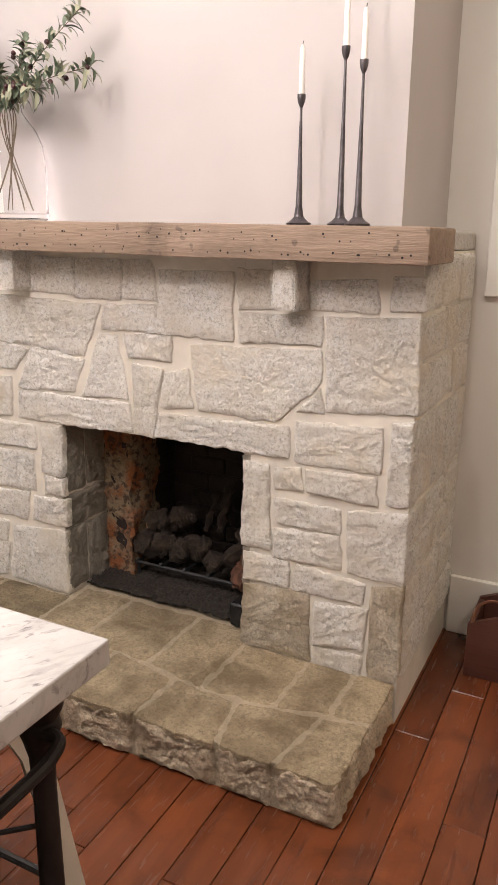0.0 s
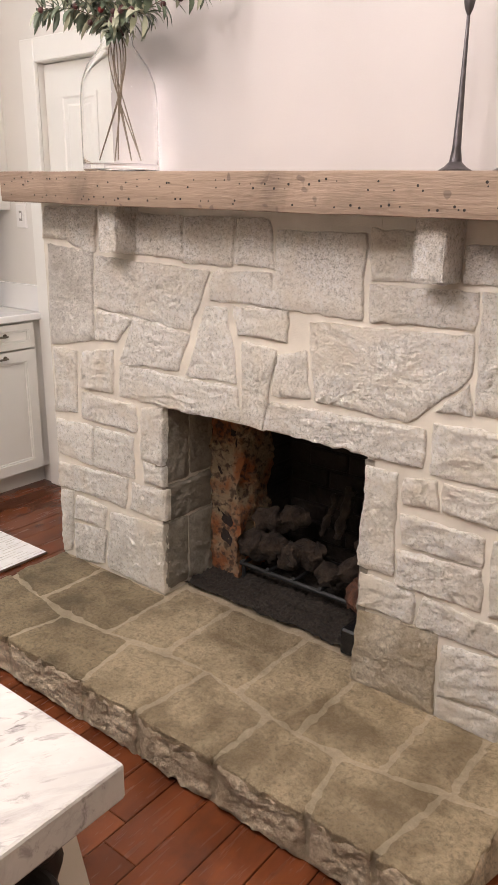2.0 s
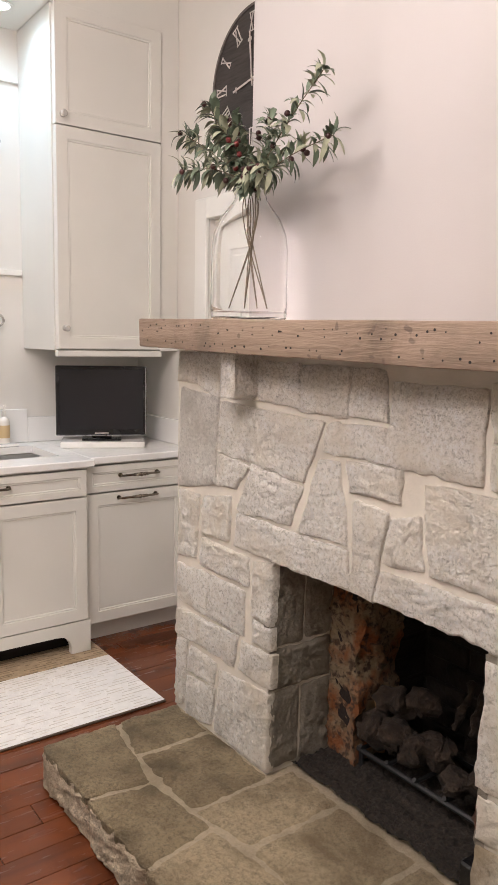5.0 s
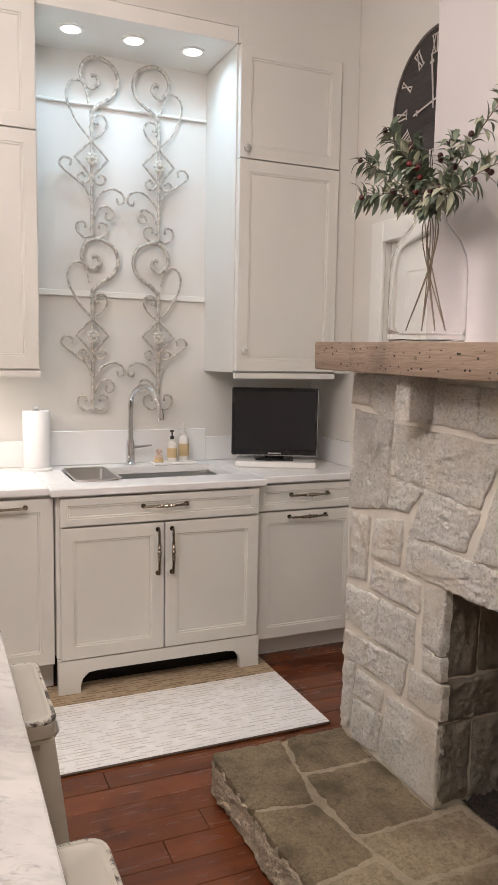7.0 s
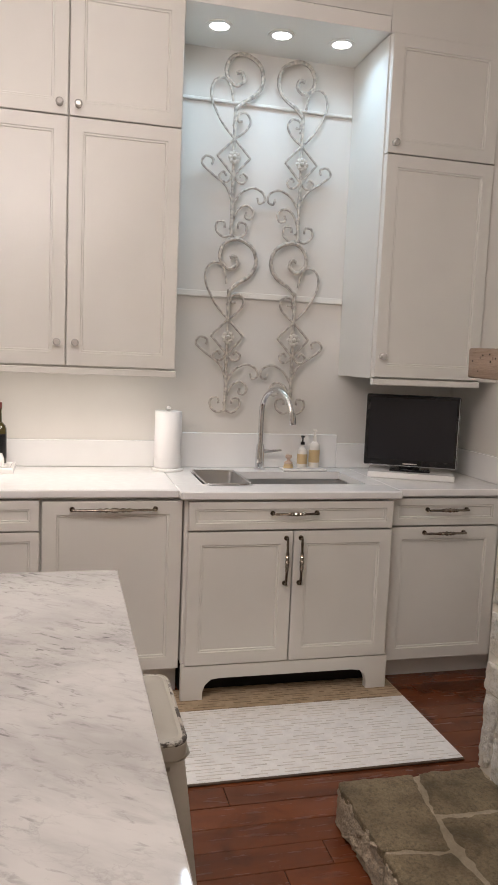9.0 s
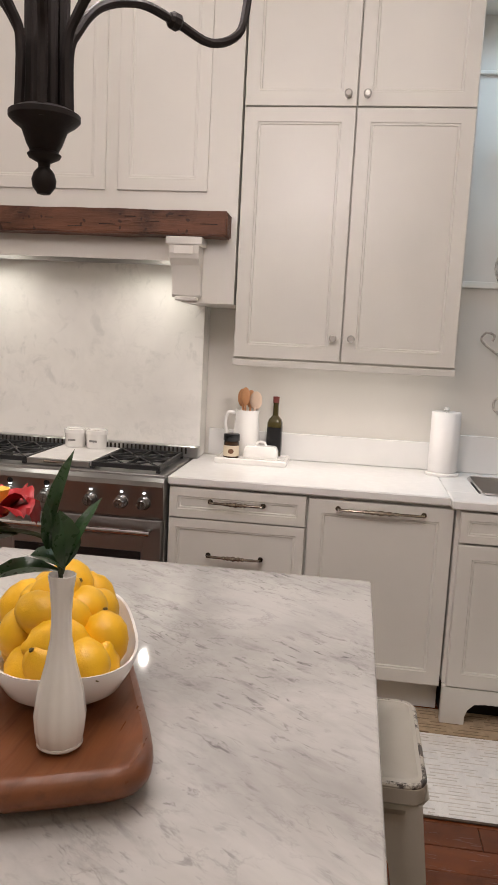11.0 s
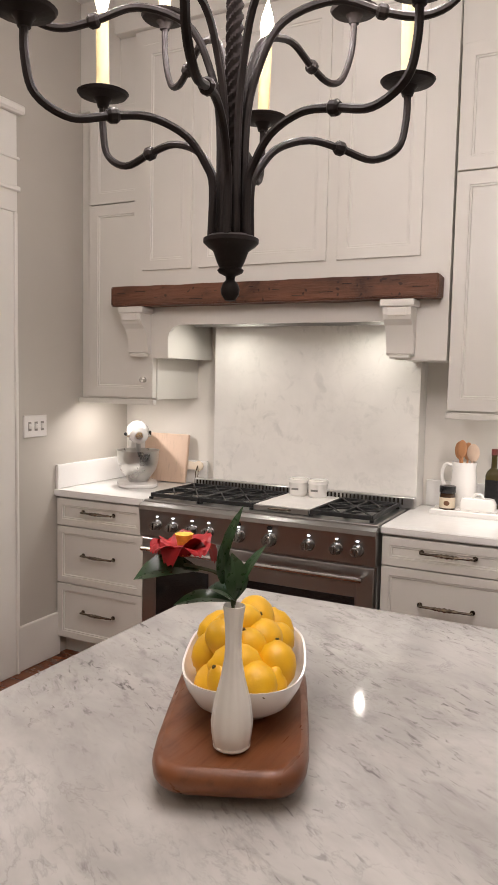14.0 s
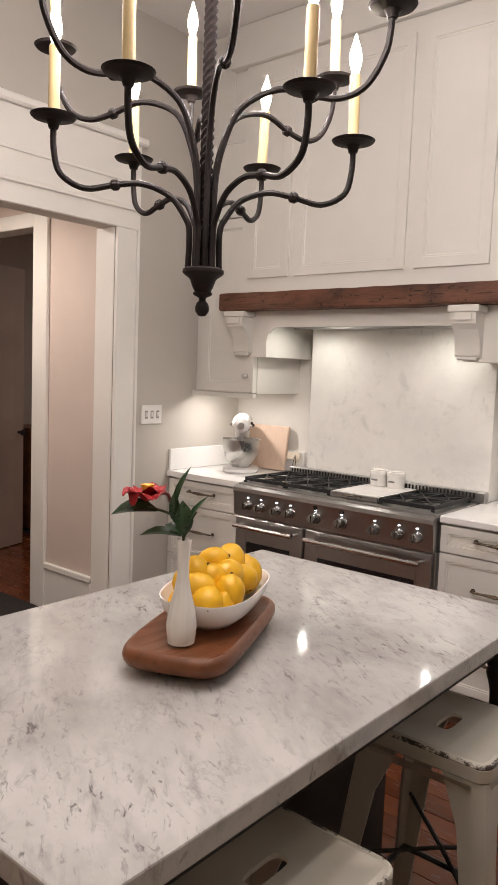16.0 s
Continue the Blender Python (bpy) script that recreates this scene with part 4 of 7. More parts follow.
for i, (ky, kr) in enumerate(((-1.108, 0.028), (-1.015, 0.028), (-0.905, 0.028), (-0.812, 0.028), (-0.650, 0.034), (-0.488, 0.034), (-0.296, 0.030), (-0.163, 0.029), (-0.067, 0.029))):
    k = part("knob", tube([(-3.512, ky, 0.812), (-3.50, ky, 0.813), (-3.499, ky, 0.813), (-3.492, ky, 0.813), (-3.49, ky, 0.813), (-3.458, ky, 0.813), (-3.452, ky, 0.813)], [kr, kr, kr * 0.9, kr * 0.85, kr * 0.8, kr * 0.74, kr * 0.62], 20), KNOBSTEEL, r, "dark polished steel control knob")
    part("pointer", block(-3.454, -3.446, ky - 0.004, ky + 0.004, 0.795, 0.832, 0.002), KNOBSTEEL, k)
    part("led", block(-3.5005, -3.4955, ky - 0.006, ky + 0.006, 0.852, 0.856), GLOW, r, "tiny white light above the knob")
for ky in (-0.650, -0.488):
    part("badge", tube([(-3.503, ky, 0.868), (-3.494, ky, 0.868)], 0.013, 14), BLACK, r)


def grate(y0, y1, x0, x1):
    bm = bmesh.new()
    z0, z1 = 0.938, 0.958
    for x in (x0, (x0 + x1) / 2, x1):
        block(x - 0.005, x + 0.005, y0, y1, z0, z1, 0.002, bm)
    for y in (y0, y1):
        block(x0, x1, y - 0.006, y + 0.006, z0, z1, 0.002, bm)
    ym, xm = (y0 + y1) / 2, (x0 + x1) / 2
    block(x0, x1, ym - 0.004, ym + 0.004, z0 + 0.004, z1, 0.001, bm)
    for xa, xb in ((x0, xm), (xm, x1)):
        for ya, yb in ((y0, ym), (ym, y1)):
            for p, q in (((xa, ya), (xb, yb)), ((xa, yb), (xb, ya))):
                tube([(p[0], p[1], z1 - 0.004), (q[0], q[1], z1 - 0.004)], 0.0042, 6, bm)
    for x in (x0, x1):
        for y in (y0, y1):
            block(x - 0.008, x + 0.008, y - 0.008, y + 0.008, 0.928, z0, 0, bm)
    return bm


for y0, y1 in ((-1.196, -0.915), (-0.905, -0.622), (-0.318, -0.030)):
    gr = part("grate", grate(y0, y1, -3.990, -3.575), CASTIRON, r, "black cast-iron burner grate")
    for x in (-3.68, -3.885):
        part("burner", lathe(((0.052, 0), (0.052, 0.006), (0.034, 0.008), (0.034, 0.016), (0, 0.018)), (x, (y0 + y1) / 2, 0.926), 18), CASTIRON, gr)
part("griddle_cover", block(-3.992, -3.585, -0.610, -0.330, 0.929, 0.958, 0.006, None, 2), WHITE, r, "white griddle cover with a steel front")
part("griddle_front", block(-3.584, -3.566, -0.610, -0.330, 0.929, 0.956, 0.003), STEEL, r)
part("griddle_handle", tube(glide([(-3.565, -0.52, 0.945), (-3.538, -0.515, 0.95), (-3.535, -0.47, 0.95), (-3.538, -0.425, 0.95), (-3.565, -0.42, 0.945)], 4), 0.005, 8), NICKEL, r)
vent = part("vent_rail", block(-4.058, -4.004, RY0 + 0.01, RY1 + 0.03, 0.929, 0.984, 0.004), STEEL, r, "slotted steel vent rail")
for k in range(58):
    y = RY0 + 0.03 + k * 0.0205
    # raised black block in place of a slot's shade
    part("slot", block(-4.009, -4.002, y, y + 0.009, 0.948, 0.978), GAP, vent, soft=False)
for y, s in ((-0.535, 1.0), (-0.43, 1.0)):
    t = thing("ramekin", (-3.935, y, 0.959), "small white ceramic crock with grey lettering on the griddle cover", "crock", "crocks on the range")
    part("pot", lathe(((0, 0), (0.044, 0), (0.047, 0.006), (0.049, 0.062), (0.052, 0.066), (0.052, 0.084), (0.046, 0.086), (0.043, 0.078), (0.041, 0.02), (0, 0.018)), (-3.935, y, 0.959), 22), WHITE, t)
    part("lid", lathe(((0, 0.083), (0.044, 0.083), (0.044, 0.09), (0, 0.094)), (-3.935, y, 0.959), 20), WHITE, t)
    part("writing", block(-3.8875, -3.884, y - 0.018, y + 0.018, 0.990, 0.999), painted("grey_ink", (0.25, 0.24, 0.23), 0.6), t)
# marble slab behind the range
single("marble_slab", block(WEST + 0.002, -4.06, -1.112, 0.040, TOPZ + 0.002, 1.86, 0.002), SLAB, "tall pale marble slab with faint grey veins", "backsplash")

# hood
HF = -3.735
h = thing("range_hood", (-3.9, -0.6, 1.65), "cream panelled range hood with an arched front", "range hood")
HY0, HY1 = -1.43, 0.229
outline = [(HY0, 1.645), (-1.212, 1.645), (-1.212, 1.745), (-1.203, 1.780), (-1.18, 1.805), (-1.145, 1.818), (-0.065, 1.818), (-0.03, 1.805), (-0.010, 1.780), (0.0, 1.745), (0.0, 1.645), (HY1, 1.645), (HY1, 3.31), (HY0, 3.31)]
part("front", prism(outline, 0.022, east(HF - 0.022)), CABINET, h, soft=False)
for y0, y1 in ((HY0, -1.212), (0.0, HY1)):
    part("side_box", block(WEST + 0.002, HF - 0.023, y0 + 0.001, y1 - 0.001, 1.646, 1.90), CABINET, h, soft=False)
part("upper_box", block(WEST + 0.002, HF - 0.023, HY0 + 0.001, HY1 - 0.001, 1.902, 3.31), CABINET, h, soft=False)
part("liner", block(WEST + 0.01, HF - 0.03, -1.21, -0.002, 1.862, 1.90), STEEL, h, "brushed steel hood liner")
part("liner_lip", block(-3.985, -3.965, -1.19, -0.02, 1.820, 1.862), STEEL, h)
for y in (-0.95, -0.15):
    part("lamp_lens", tube([(-3.865, y, 1.861), (-3.865, y, 1.848)], [0.024, 0.016], 16), HOODGLOW, h, "glowing hood lamp")
for y0, y1 in ((-1.372, -1.072), (-1.026, -0.343), (-0.290, 0.098)):
    part("door", panelled(east(HF), y0, y1, 2.10, 3.235, 0.012, ((0.0, -0.003), (0.002, 0.0), (0.05, 0.0), (0.053, -0.004), (0.06, -0.004), (0.064, -0.007))), CABINET, h)
crown = thing("hood_frieze", (-3.9, -0.6, 3.31), "plain cream frieze board above the range hood", "trim")
part("board", block(WEST, HF + 0.03, -1.545, HY1 + 0.002, 3.312, CEIL - 0.002, 0.004), CABINET, crown)
single("cabinet_frieze", block(WEST, UPFACE + 0.0, SOUTH + 0.002, -1.548, 2.972, CEIL - 0.002), CABINET, "plain cream frieze above the corner wall cabinet", "trim", kind="structure")
single("cabinet_frieze", block(WEST, UPFACE - 0.003, -1.547, HY0 - 0.001, 2.972, 3.310), CABINET, "plain cream frieze beside the range hood", "trim", kind="structure")
random.seed(21)
bm = bmesh.new()
bmesh.ops.create_cube(bm, size=1)
bmesh.ops.subdivide_edges(bm, edges=[e for e in bm.edges if abs(e.verts[0].co.y - e.verts[1].co.y) > 0.5], cuts=46, use_grid_fill=True)
for v in bm.verts:
    y = -1.497 + (v.co.y + 0.5) * 1.704
    w = noise.noise(Vector((y * 6, v.co.x * 4, v.co.z * 4)))
    v.co = Vector((HF + 0.002 if v.co.x < 0 else -3.622 + 0.004 * w, y + (0.006 * w if abs(v.co.y) > 0.49 else 0), (1.908 if v.co.z < 0 else 2.008) + 0.004 * w))
bmesh.ops.bevel(bm, geom=[e for e in bm.edges if e.calc_face_angle(0) > 0.8], offset=0.007, segments=2, affect="EDGES")
beam = single("hood_beam", bm, HOODBEAM, "dark rough-sawn barn beam across the range hood", "beam")
for k in range(15):
    y = -1.44 + k * 0.11 + random.uniform(-0.02, 0.02)
    z = random.uniform(1.93, 1.99)
    L = random.uniform(0.015, 0.07)
    part("check", block(-3.6245, -3.6168, y, y + L, z, z + random.uniform(0.001, 0.0028)), GAP, beam, soft=False)
for y0, y1 in ((-1.455, -1.302), (-0.048, 0.106)):
    cb = thing("corbel", (-3.70, (y0 + y1) / 2, 1.66), "cream painted scrolled wooden corbel under the beam", "corbel", "corbels under the beam")
    prof = [(HF, 1.665), (HF + 0.018, 1.665), (HF + 0.030, 1.675), (HF + 0.032, 1.70), (HF + 0.040, 1.75), (HF + 0.062, 1.795), (HF + 0.092, 1.82), (HF + 0.100, 1.84), (HF + 0.100, 1.872), (HF, 1.872)]
    part("scroll", prism(prof, y1 - y0 - 0.03, lambda u, v, d, a=y0: Vector((u, a + 0.015 + d, v))), CABINET, cb)
    part("cap", block(HF, HF + 0.108, y0, y1, 1.873, 1.906, 0.006, None, 2), CABINET, cb)
    part("panel", block(HF + 0.099, HF + 0.106, y0 + 0.035, y1 - 0.035, 1.835, 1.868, 0.002), CABINET, cb)
    part("foot", block(HF, HF + 0.038, y0 + 0.03, y1 - 0.03, 1.652, 1.668, 0.003), CABINET, cb)

# niche over the sink: battens, downlights, side panels, scrolled ironwork
for z, t in ((2.727, 0.014), (1.803, 0.030)):
    single("batten", block(WEST + 0.001, WEST + 0.02, 1.18, 2.09, z - t / 2, z + t / 2, 0.003), TRIM, "narrow white batten across the niche wall", "trim", kind="structure")
LAMP = nodes_of("downlight_glow")[0]
lg = LAMP.node_tree.nodes["Principled BSDF"]
lg.inputs["Emission Color"].default_value = (0.95, 0.98, 1.0, 1)
lg.inputs["Emission Strength"].default_value = 9.0
for y in (1.345, 1.637, 1.93):
    t = thing("recessed_downlight", (-3.95, y, 2.967), "round white recessed downlight in the soffit", "downlight", "downlights over the sink")
    part("trim_ring", lathe(((0.062, 0.0), (0.062, -0.005), (0.045, -0.006), (0.045, 0.0)), (-3.95, y, 2.971), 24), TRIM, t)
    part("lens", lathe(((0, 0), (0.0449, 0)), (-3.95, y, 2.968), 24), LAMP, t)
SCROLL = painted("limewashed_iron", (0.47, 0.425, 0.37), 0.6, metal=0.15, var=0.5, scale=60, relief=0.5)
ROSETTE = painted("limewashed_rosette", (0.62, 0.575, 0.51), 0.65, var=0.2, scale=60)
U = 0.00276


def ironwork(yc, zc, s, big):
    """A pair of stacked scrolls about a rosette at (yc, zc); s = -1 mirrors it."""
    t = thing("iron_scroll", (WEST + 0.04, yc, zc), "limewashed wrought-iron scroll panel hung in the niche", "wall ornament", "scroll panels over the sink")
    def bar(pts, r, name="scroll", per=5, flat=1.0):
        return part(name, tube(glide([(WEST + 0.045, yc + s * u * U, zc + v * U * big) for u, v in pts], per), r * 1.02, 7, flat=flat), SCROLL, t)
    bar(((0, -142), (0, -60), (0, 20), (0, 90)), 0.009, "stem", 2)
    bar(((0, 85), (14, 100), (37, 117), (48, 140), (41, 168), (15, 183), (-8, 177), (-19, 155), (-13, 135), (1, 128), (13, 138), (9, 151), (0, 149)), 0.010, "crook", 5, 1.0)
    bar(((0, 34), (-24, 62), (-43, 100), (-42, 126), (-30, 138), (-17, 136), (-9, 122), (-5, 100)), 0.006)
    bar(((0, 34), (18, 48), (28, 66), (20, 81), (6, 78), (5, 66), (13, 66)), 0.006)
    for m in (-1, 1):
        bar(((0, 34), (30 * m, 2)), 0.006, "diamond_bar", 1)
        bar(((30 * m, 2), (0, -32)), 0.006, "diamond_bar", 1)
        bar(((0, -28), (9 * m, -42), (20 * m, -43), (25 * m, -33), (17 * m, -26), (12 * m, -33)), 0.006)
        bar(((0, -138), (14 * m, -143), (27 * m, -132), (26 * m, -117), (14 * m, -115), (12 * m, -126)), 0.006)
    bar(((0, -82), (-12, -52), (-40, -30), (-57, -14), (-50, -1), (-37, -5), (-39, -15)), 0.006)
    bar(((1, -84), (17, -60), (38, -50), (56, -58), (59, -72), (49, -77), (46, -67)), 0.006)
    bar(((2, -112), (12, -90), (28, -83), (40, -94), (36, -107), (25, -105), (27, -95)), 0.006)
    for k in range(8):
        a = math.pi * k / 4
        part("petal", ball((WEST + 0.060, yc + 0.022 * math.cos(a), zc + 0.022 * math.sin(a)), 0.0115, None, 8, 6, (0.7, 1, 1)), ROSETTE, t, "pale painted petal")
    part("boss", ball((WEST + 0.066, yc, zc), 0.012, None, 8, 6), ROSETTE, t, "pale painted boss")
    part("hook", tube([(WEST, yc, zc + 60 * U), (WEST + 0.045, yc, zc + 60 * U)], 0.005, 6), SCROLL, t)
    part("hook", tube([(WEST, yc, zc - 120 * U), (WEST + 0.045, yc, zc - 120 * U)], 0.005, 6), SCROLL, t)


for yc, s in ((1.478, 1), (1.822, -1)):
    ironwork(yc, 2.458, s, 0.96)
    ironwork(yc, 1.590, s, 0.955)

# ---- trim, doors, passage ----
# casing of the south opening and its tall header
single("door_casing", block(-3.232, OP1 - 0.001, SOUTH + 0.001, SOUTH + 0.024, 0, OPT, 0.003), TRIM, "wide white painted door casing", "trim", kind="structure")
single("door_casing", block(-3.251, -3.2325, SOUTH + 0.001, SOUTH + 0.034, 0, OPT, 0.004), TRIM, "moulded outer edge of the white casing", "trim", kind="structure")
single("door_header", block(-3.255, OP0 + 0.2, SOUTH + 0.001, SOUTH + 0.026, OPT + 0.001, 2.80, 0.003), TRIM, "tall white painted header over the opening", "trim", kind="structure")
single("header_moulding", block(-3.265, OP0 + 0.2, SOUTH + 0.027, SOUTH + 0.042, OPT + 0.10, OPT + 0.125, 0.005), TRIM, "narrow white moulding across the header", "trim", kind="structure")
single("header_moulding", block(-3.265, OP0 + 0.2, SOUTH + 0.027, SOUTH + 0.036, OPT + 0.25, OPT + 0.265, 0.003), TRIM, "narrow white moulding across the header", "trim", kind="structure")
single("header_cap", block(-3.285, OP0 + 0.2, SOUTH + 0.001, SOUTH + 0.060, 2.801, 2.845, 0.010), TRIM, "white cap moulding above the header", "trim", kind="structure")
single("door_casing", block(OP0 + 0.001, OP0 + 0.18, SOUTH + 0.001, SOUTH + 0.024, 0, OPT, 0.003), TRIM, "wide white painted door casing", "trim", kind="structure")
single("door_jamb", block(OP1 - 0.03, OP1 + 0.004, SOUTH - 0.16, SOUTH, 0, OPT, 0.003), TRIM, "white painted door jamb", "trim", kind="structure")
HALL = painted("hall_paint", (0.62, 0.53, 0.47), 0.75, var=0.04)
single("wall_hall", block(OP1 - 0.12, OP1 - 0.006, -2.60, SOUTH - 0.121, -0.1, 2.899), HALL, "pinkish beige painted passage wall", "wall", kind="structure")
single("baseboard", block(OP1 - 0.006, OP1 + 0.012, -2.425, SOUTH - 0.161, 0, 0.26, 0.003), TRIM, "tall white passage baseboard", "baseboard", kind="structure")
single("baseboard", block(OP1 - 0.006, OP1 + 0.022, -2.425, SOUTH - 0.161, 0.2605, 0.30, 0.006), TRIM, "white moulded cap of the baseboard", "baseboard", kind="structure")
single("baseboard", block(OP1 + 0.0125, OP1 + 0.026, -2.425, SOUTH - 0.161, 0.0, 0.02, 0.004), TRIM, "white shoe moulding", "baseboard", kind="structure")
single("door_casing", block(OP1 - 0.006, OP1 + 0.02, -2.57, -2.424, 0, 2.49, 0.003), TRIM, "white painted passage door casing", "trim", kind="structure")
single("door_header", block(OP1 - 0.12, OP1 + 0.02, -3.60, -2.572, 2.40, 2.49, 0.004), TRIM, "white painted head casing in the passage", "trim", kind="structure")
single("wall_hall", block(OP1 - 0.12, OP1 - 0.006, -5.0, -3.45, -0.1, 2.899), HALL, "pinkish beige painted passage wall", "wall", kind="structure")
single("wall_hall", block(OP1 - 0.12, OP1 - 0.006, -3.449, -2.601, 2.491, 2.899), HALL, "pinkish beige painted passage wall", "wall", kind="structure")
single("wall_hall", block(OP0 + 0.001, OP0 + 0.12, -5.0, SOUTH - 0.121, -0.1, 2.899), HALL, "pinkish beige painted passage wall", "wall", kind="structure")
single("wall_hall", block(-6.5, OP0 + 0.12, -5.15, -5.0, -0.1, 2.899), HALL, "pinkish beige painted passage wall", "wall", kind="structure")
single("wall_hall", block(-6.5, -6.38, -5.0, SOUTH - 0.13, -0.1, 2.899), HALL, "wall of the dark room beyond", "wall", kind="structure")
single("wall_hall", block(-6.5, WEST - 0.2, SOUTH - 0.3, SOUTH - 0.13, -0.1, 2.899), HALL, "wall of the dark room beyond", "wall", kind="structure")
single("ceiling_hall", block(-6.5, OP0 + 0.12, -5.0, SOUTH - 0.121, 2.9, 3.0), CEILING, "plain ceiling of the passage", "ceiling", kind="structure")
single("floor_hall", block(-6.5, WEST - 0.2, -5.0, SOUTH - 0.13, -0.12, -0.001), PLANK, "reddish board floor of the dark room", "floor", kind="structure")
# thin near-black sheet over the boards of the passage
t = thing("passage_sheet", (-2.5, -2.6, 0.0), "flat black sheet on the passage floor", "rug")
part("rug_field", block(OP1 + 0.03, -2.05, -3.05, -1.95, 0.001, 0.009, 0.003), painted("black_sheet", (0.018, 0.014, 0.012), 0.8, var=0.2, grain=300, relief=0.5), t)
# door paint taken darker, with the room's dimness put into its colour
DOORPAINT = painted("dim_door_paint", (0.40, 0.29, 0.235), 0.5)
t = thing("panel_door", (-3.95, -4.0, 0), "beige panelled door standing open in the dark room", "door", turn=-75)
leaf = lambda u, v, d: Vector((d, u, v))
bm = panelled(leaf, 0, 0.82, 0.01, 2.33, 0.04, ((0.0, 0.0), (0.001, 0.0)))
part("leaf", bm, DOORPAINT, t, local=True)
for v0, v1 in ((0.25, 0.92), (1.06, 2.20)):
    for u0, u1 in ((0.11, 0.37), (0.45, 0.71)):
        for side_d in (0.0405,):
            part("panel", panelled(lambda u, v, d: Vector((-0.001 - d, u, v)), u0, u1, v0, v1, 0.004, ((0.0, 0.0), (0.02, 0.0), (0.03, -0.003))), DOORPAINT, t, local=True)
part("door_knob", lathe(((0, 0), (0.012, 0), (0.010, 0.03), (0.026, 0.045), (0.026, 0.06), (0, 0.07)), (0, 0, 0), 14, None, Matrix.Translation((0.0, 0.06, 0.97)) @ Matrix.Rotation(radians(-90), 4, "Y")), BLACK, t, "black door knob", local=True)
t = thing("chest", (-4.6, -3.9, 0), "dim wooden chest of drawers in the dark room", "chest")
part("carcass", block(-5.0, -4.3, -4.9, -4.45, 0.0, 0.95, 0.01), BOARD, t)
for z in (0.1, 0.38, 0.66):
    dr = part("drawer", block(-4.97, -4.33, -4.45, -4.435, z, z + 0.25, 0.004), BOARD, t)
    part("drawer_knob", ball((-4.65, -4.425, z + 0.13), 0.014), BLACK, dr)

# north door and trim
for x0, x1, z0, z1 in ((-3.56, DN0, 0, 2.16), (DN1, DN1 + 0.1, 0, 2.16), (DN0, DN1, DNT, 2.16)):
    single("door_casing", block(x0, x1, NORTH - 0.022, NORTH - 0.001, z0, z1, 0.004), TRIM, "white painted door casing", "trim", kind="structure")
t = thing("white_door", (-3.06, NORTH + 0.03, 0), "white painted panelled door, closed", "door")
dl = part("leaf", panelled(south(NORTH + 0.07), DN0 + 0.004, DN1 - 0.004, 0.006, DNT - 0.004, 0.04, ((0.0, 0.0), (0.001, 0.0))), TRIM, t)
for u0, u1 in ((DN0 + 0.11, -3.11), (-3.01, DN1 - 0.11)):
    for v0, v1 in ((0.24, 0.92), (1.06, 1.93)):
        part("panel", panelled(south(NORTH + 0.029), u0, u1, v0, v1, 0.006, ((0.0, 0.0), (0.018, 0.0), (0.026, -0.005), (0.05, -0.005), (0.06, -0.001))), TRIM, t)
single("baseboard", block(FX1 + 0.012, EASTW, NORTH - 0.02, NORTH - 0.001, 0, 0.24, 0.004), TRIM, "tall white baseboard", "baseboard", kind="structure")
single("baseboard", block(-3.569, -3.253, SOUTH + 0.001, SOUTH + 0.02, 0, 0.24, 0.004), TRIM, "tall white baseboard", "baseboard", kind="structure")
single("window_casing", block(-0.69, -0.58, NORTH - 0.024, NORTH - 0.001, 1.30, 2.9, 0.004), TRIM, "white painted window casing", "trim", kind="structure")


# grey that puts the shade of the toggle slots into colour
SLOTGREY = painted("switch_slot_shade", (0.30, 0.28, 0.26), 0.5)


def plate(name, to, u, v, w, h, toggles, label):
    t = thing(name, tuple(to(u, v, 0)), label, "switch")
    pl = part("plate", panelled(to, u - w / 2, u + w / 2, v - h / 2, v + h / 2, 0.010, ((0.0, -0.004), (0.004, 0.0))), WHITE, t)
    for k in range(toggles):
        c = u + (k - (toggles - 1) / 2) * 0.046
        part("slot", panelled(to, c - 0.0115, c + 0.0115, v - 0.024, v + 0.024, 0.0105, ((0.0, 0.0), (0.001, 0.0))), SLOTGREY, t)
        part("toggle", panelled(to, c - 0.007, c + 0.007, v - 0.014, v + 0.014, 0.012, ((0.0, 0.0), (0.004, 0.006))), WHITE, t)


plate("light_switch", lambda u, v, d: Vector((u, SOUTH + d, v)), -3.395, 1.277, 0.165, 0.115, 3, "white triple light switch plate on the wall")
plate("light_switch", south(NORTH), -3.665, 1.392, 0.075, 0.115, 1, "white single light switch plate on the wall")

# wall clock
t = thing("wall_clock", (-3.086, NORTH - 0.02, 2.60), "large round dark wooden wall clock with pale Roman numerals", "clock")
FACEWOOD = wood_material("dark_clock_face", (0.050, 0.042, 0.038), (0.022, 0.018, 0.016), "x", 12, 0.7, 0.5, False)
spin = Matrix.Translation((-3.086, NORTH - 0.002, 2.60)) @ Matrix.Rotation(radians(90), 4, "X")
part("face", lathe(((0, 0), (0.305, 0), (0.305, 0.022), (0.298, 0.028), (0, 0.028)), (0, 0, 0), 56, None, spin), FACEWOOD, t)
part("rim", lathe(((0.296, 0.026), (0.296, 0.034), (0.308, 0.034), (0.308, 0.0), (0.302, 0.0)), (0, 0, 0), 56, None, spin), painted("worn_rim", (0.12, 0.10, 0.09), 0.6, var=0.4, scale=30), t)
PALE = painted("worn_white_paint", (0.55, 0.51, 0.47), 0.7, var=0.3, scale=40)
STROKES = {"I": ((0, 0),), "V": ((-0.5, 0), (0.5, 0)), "X": ((-0.7, 0.7), (0.7, -0.7))}
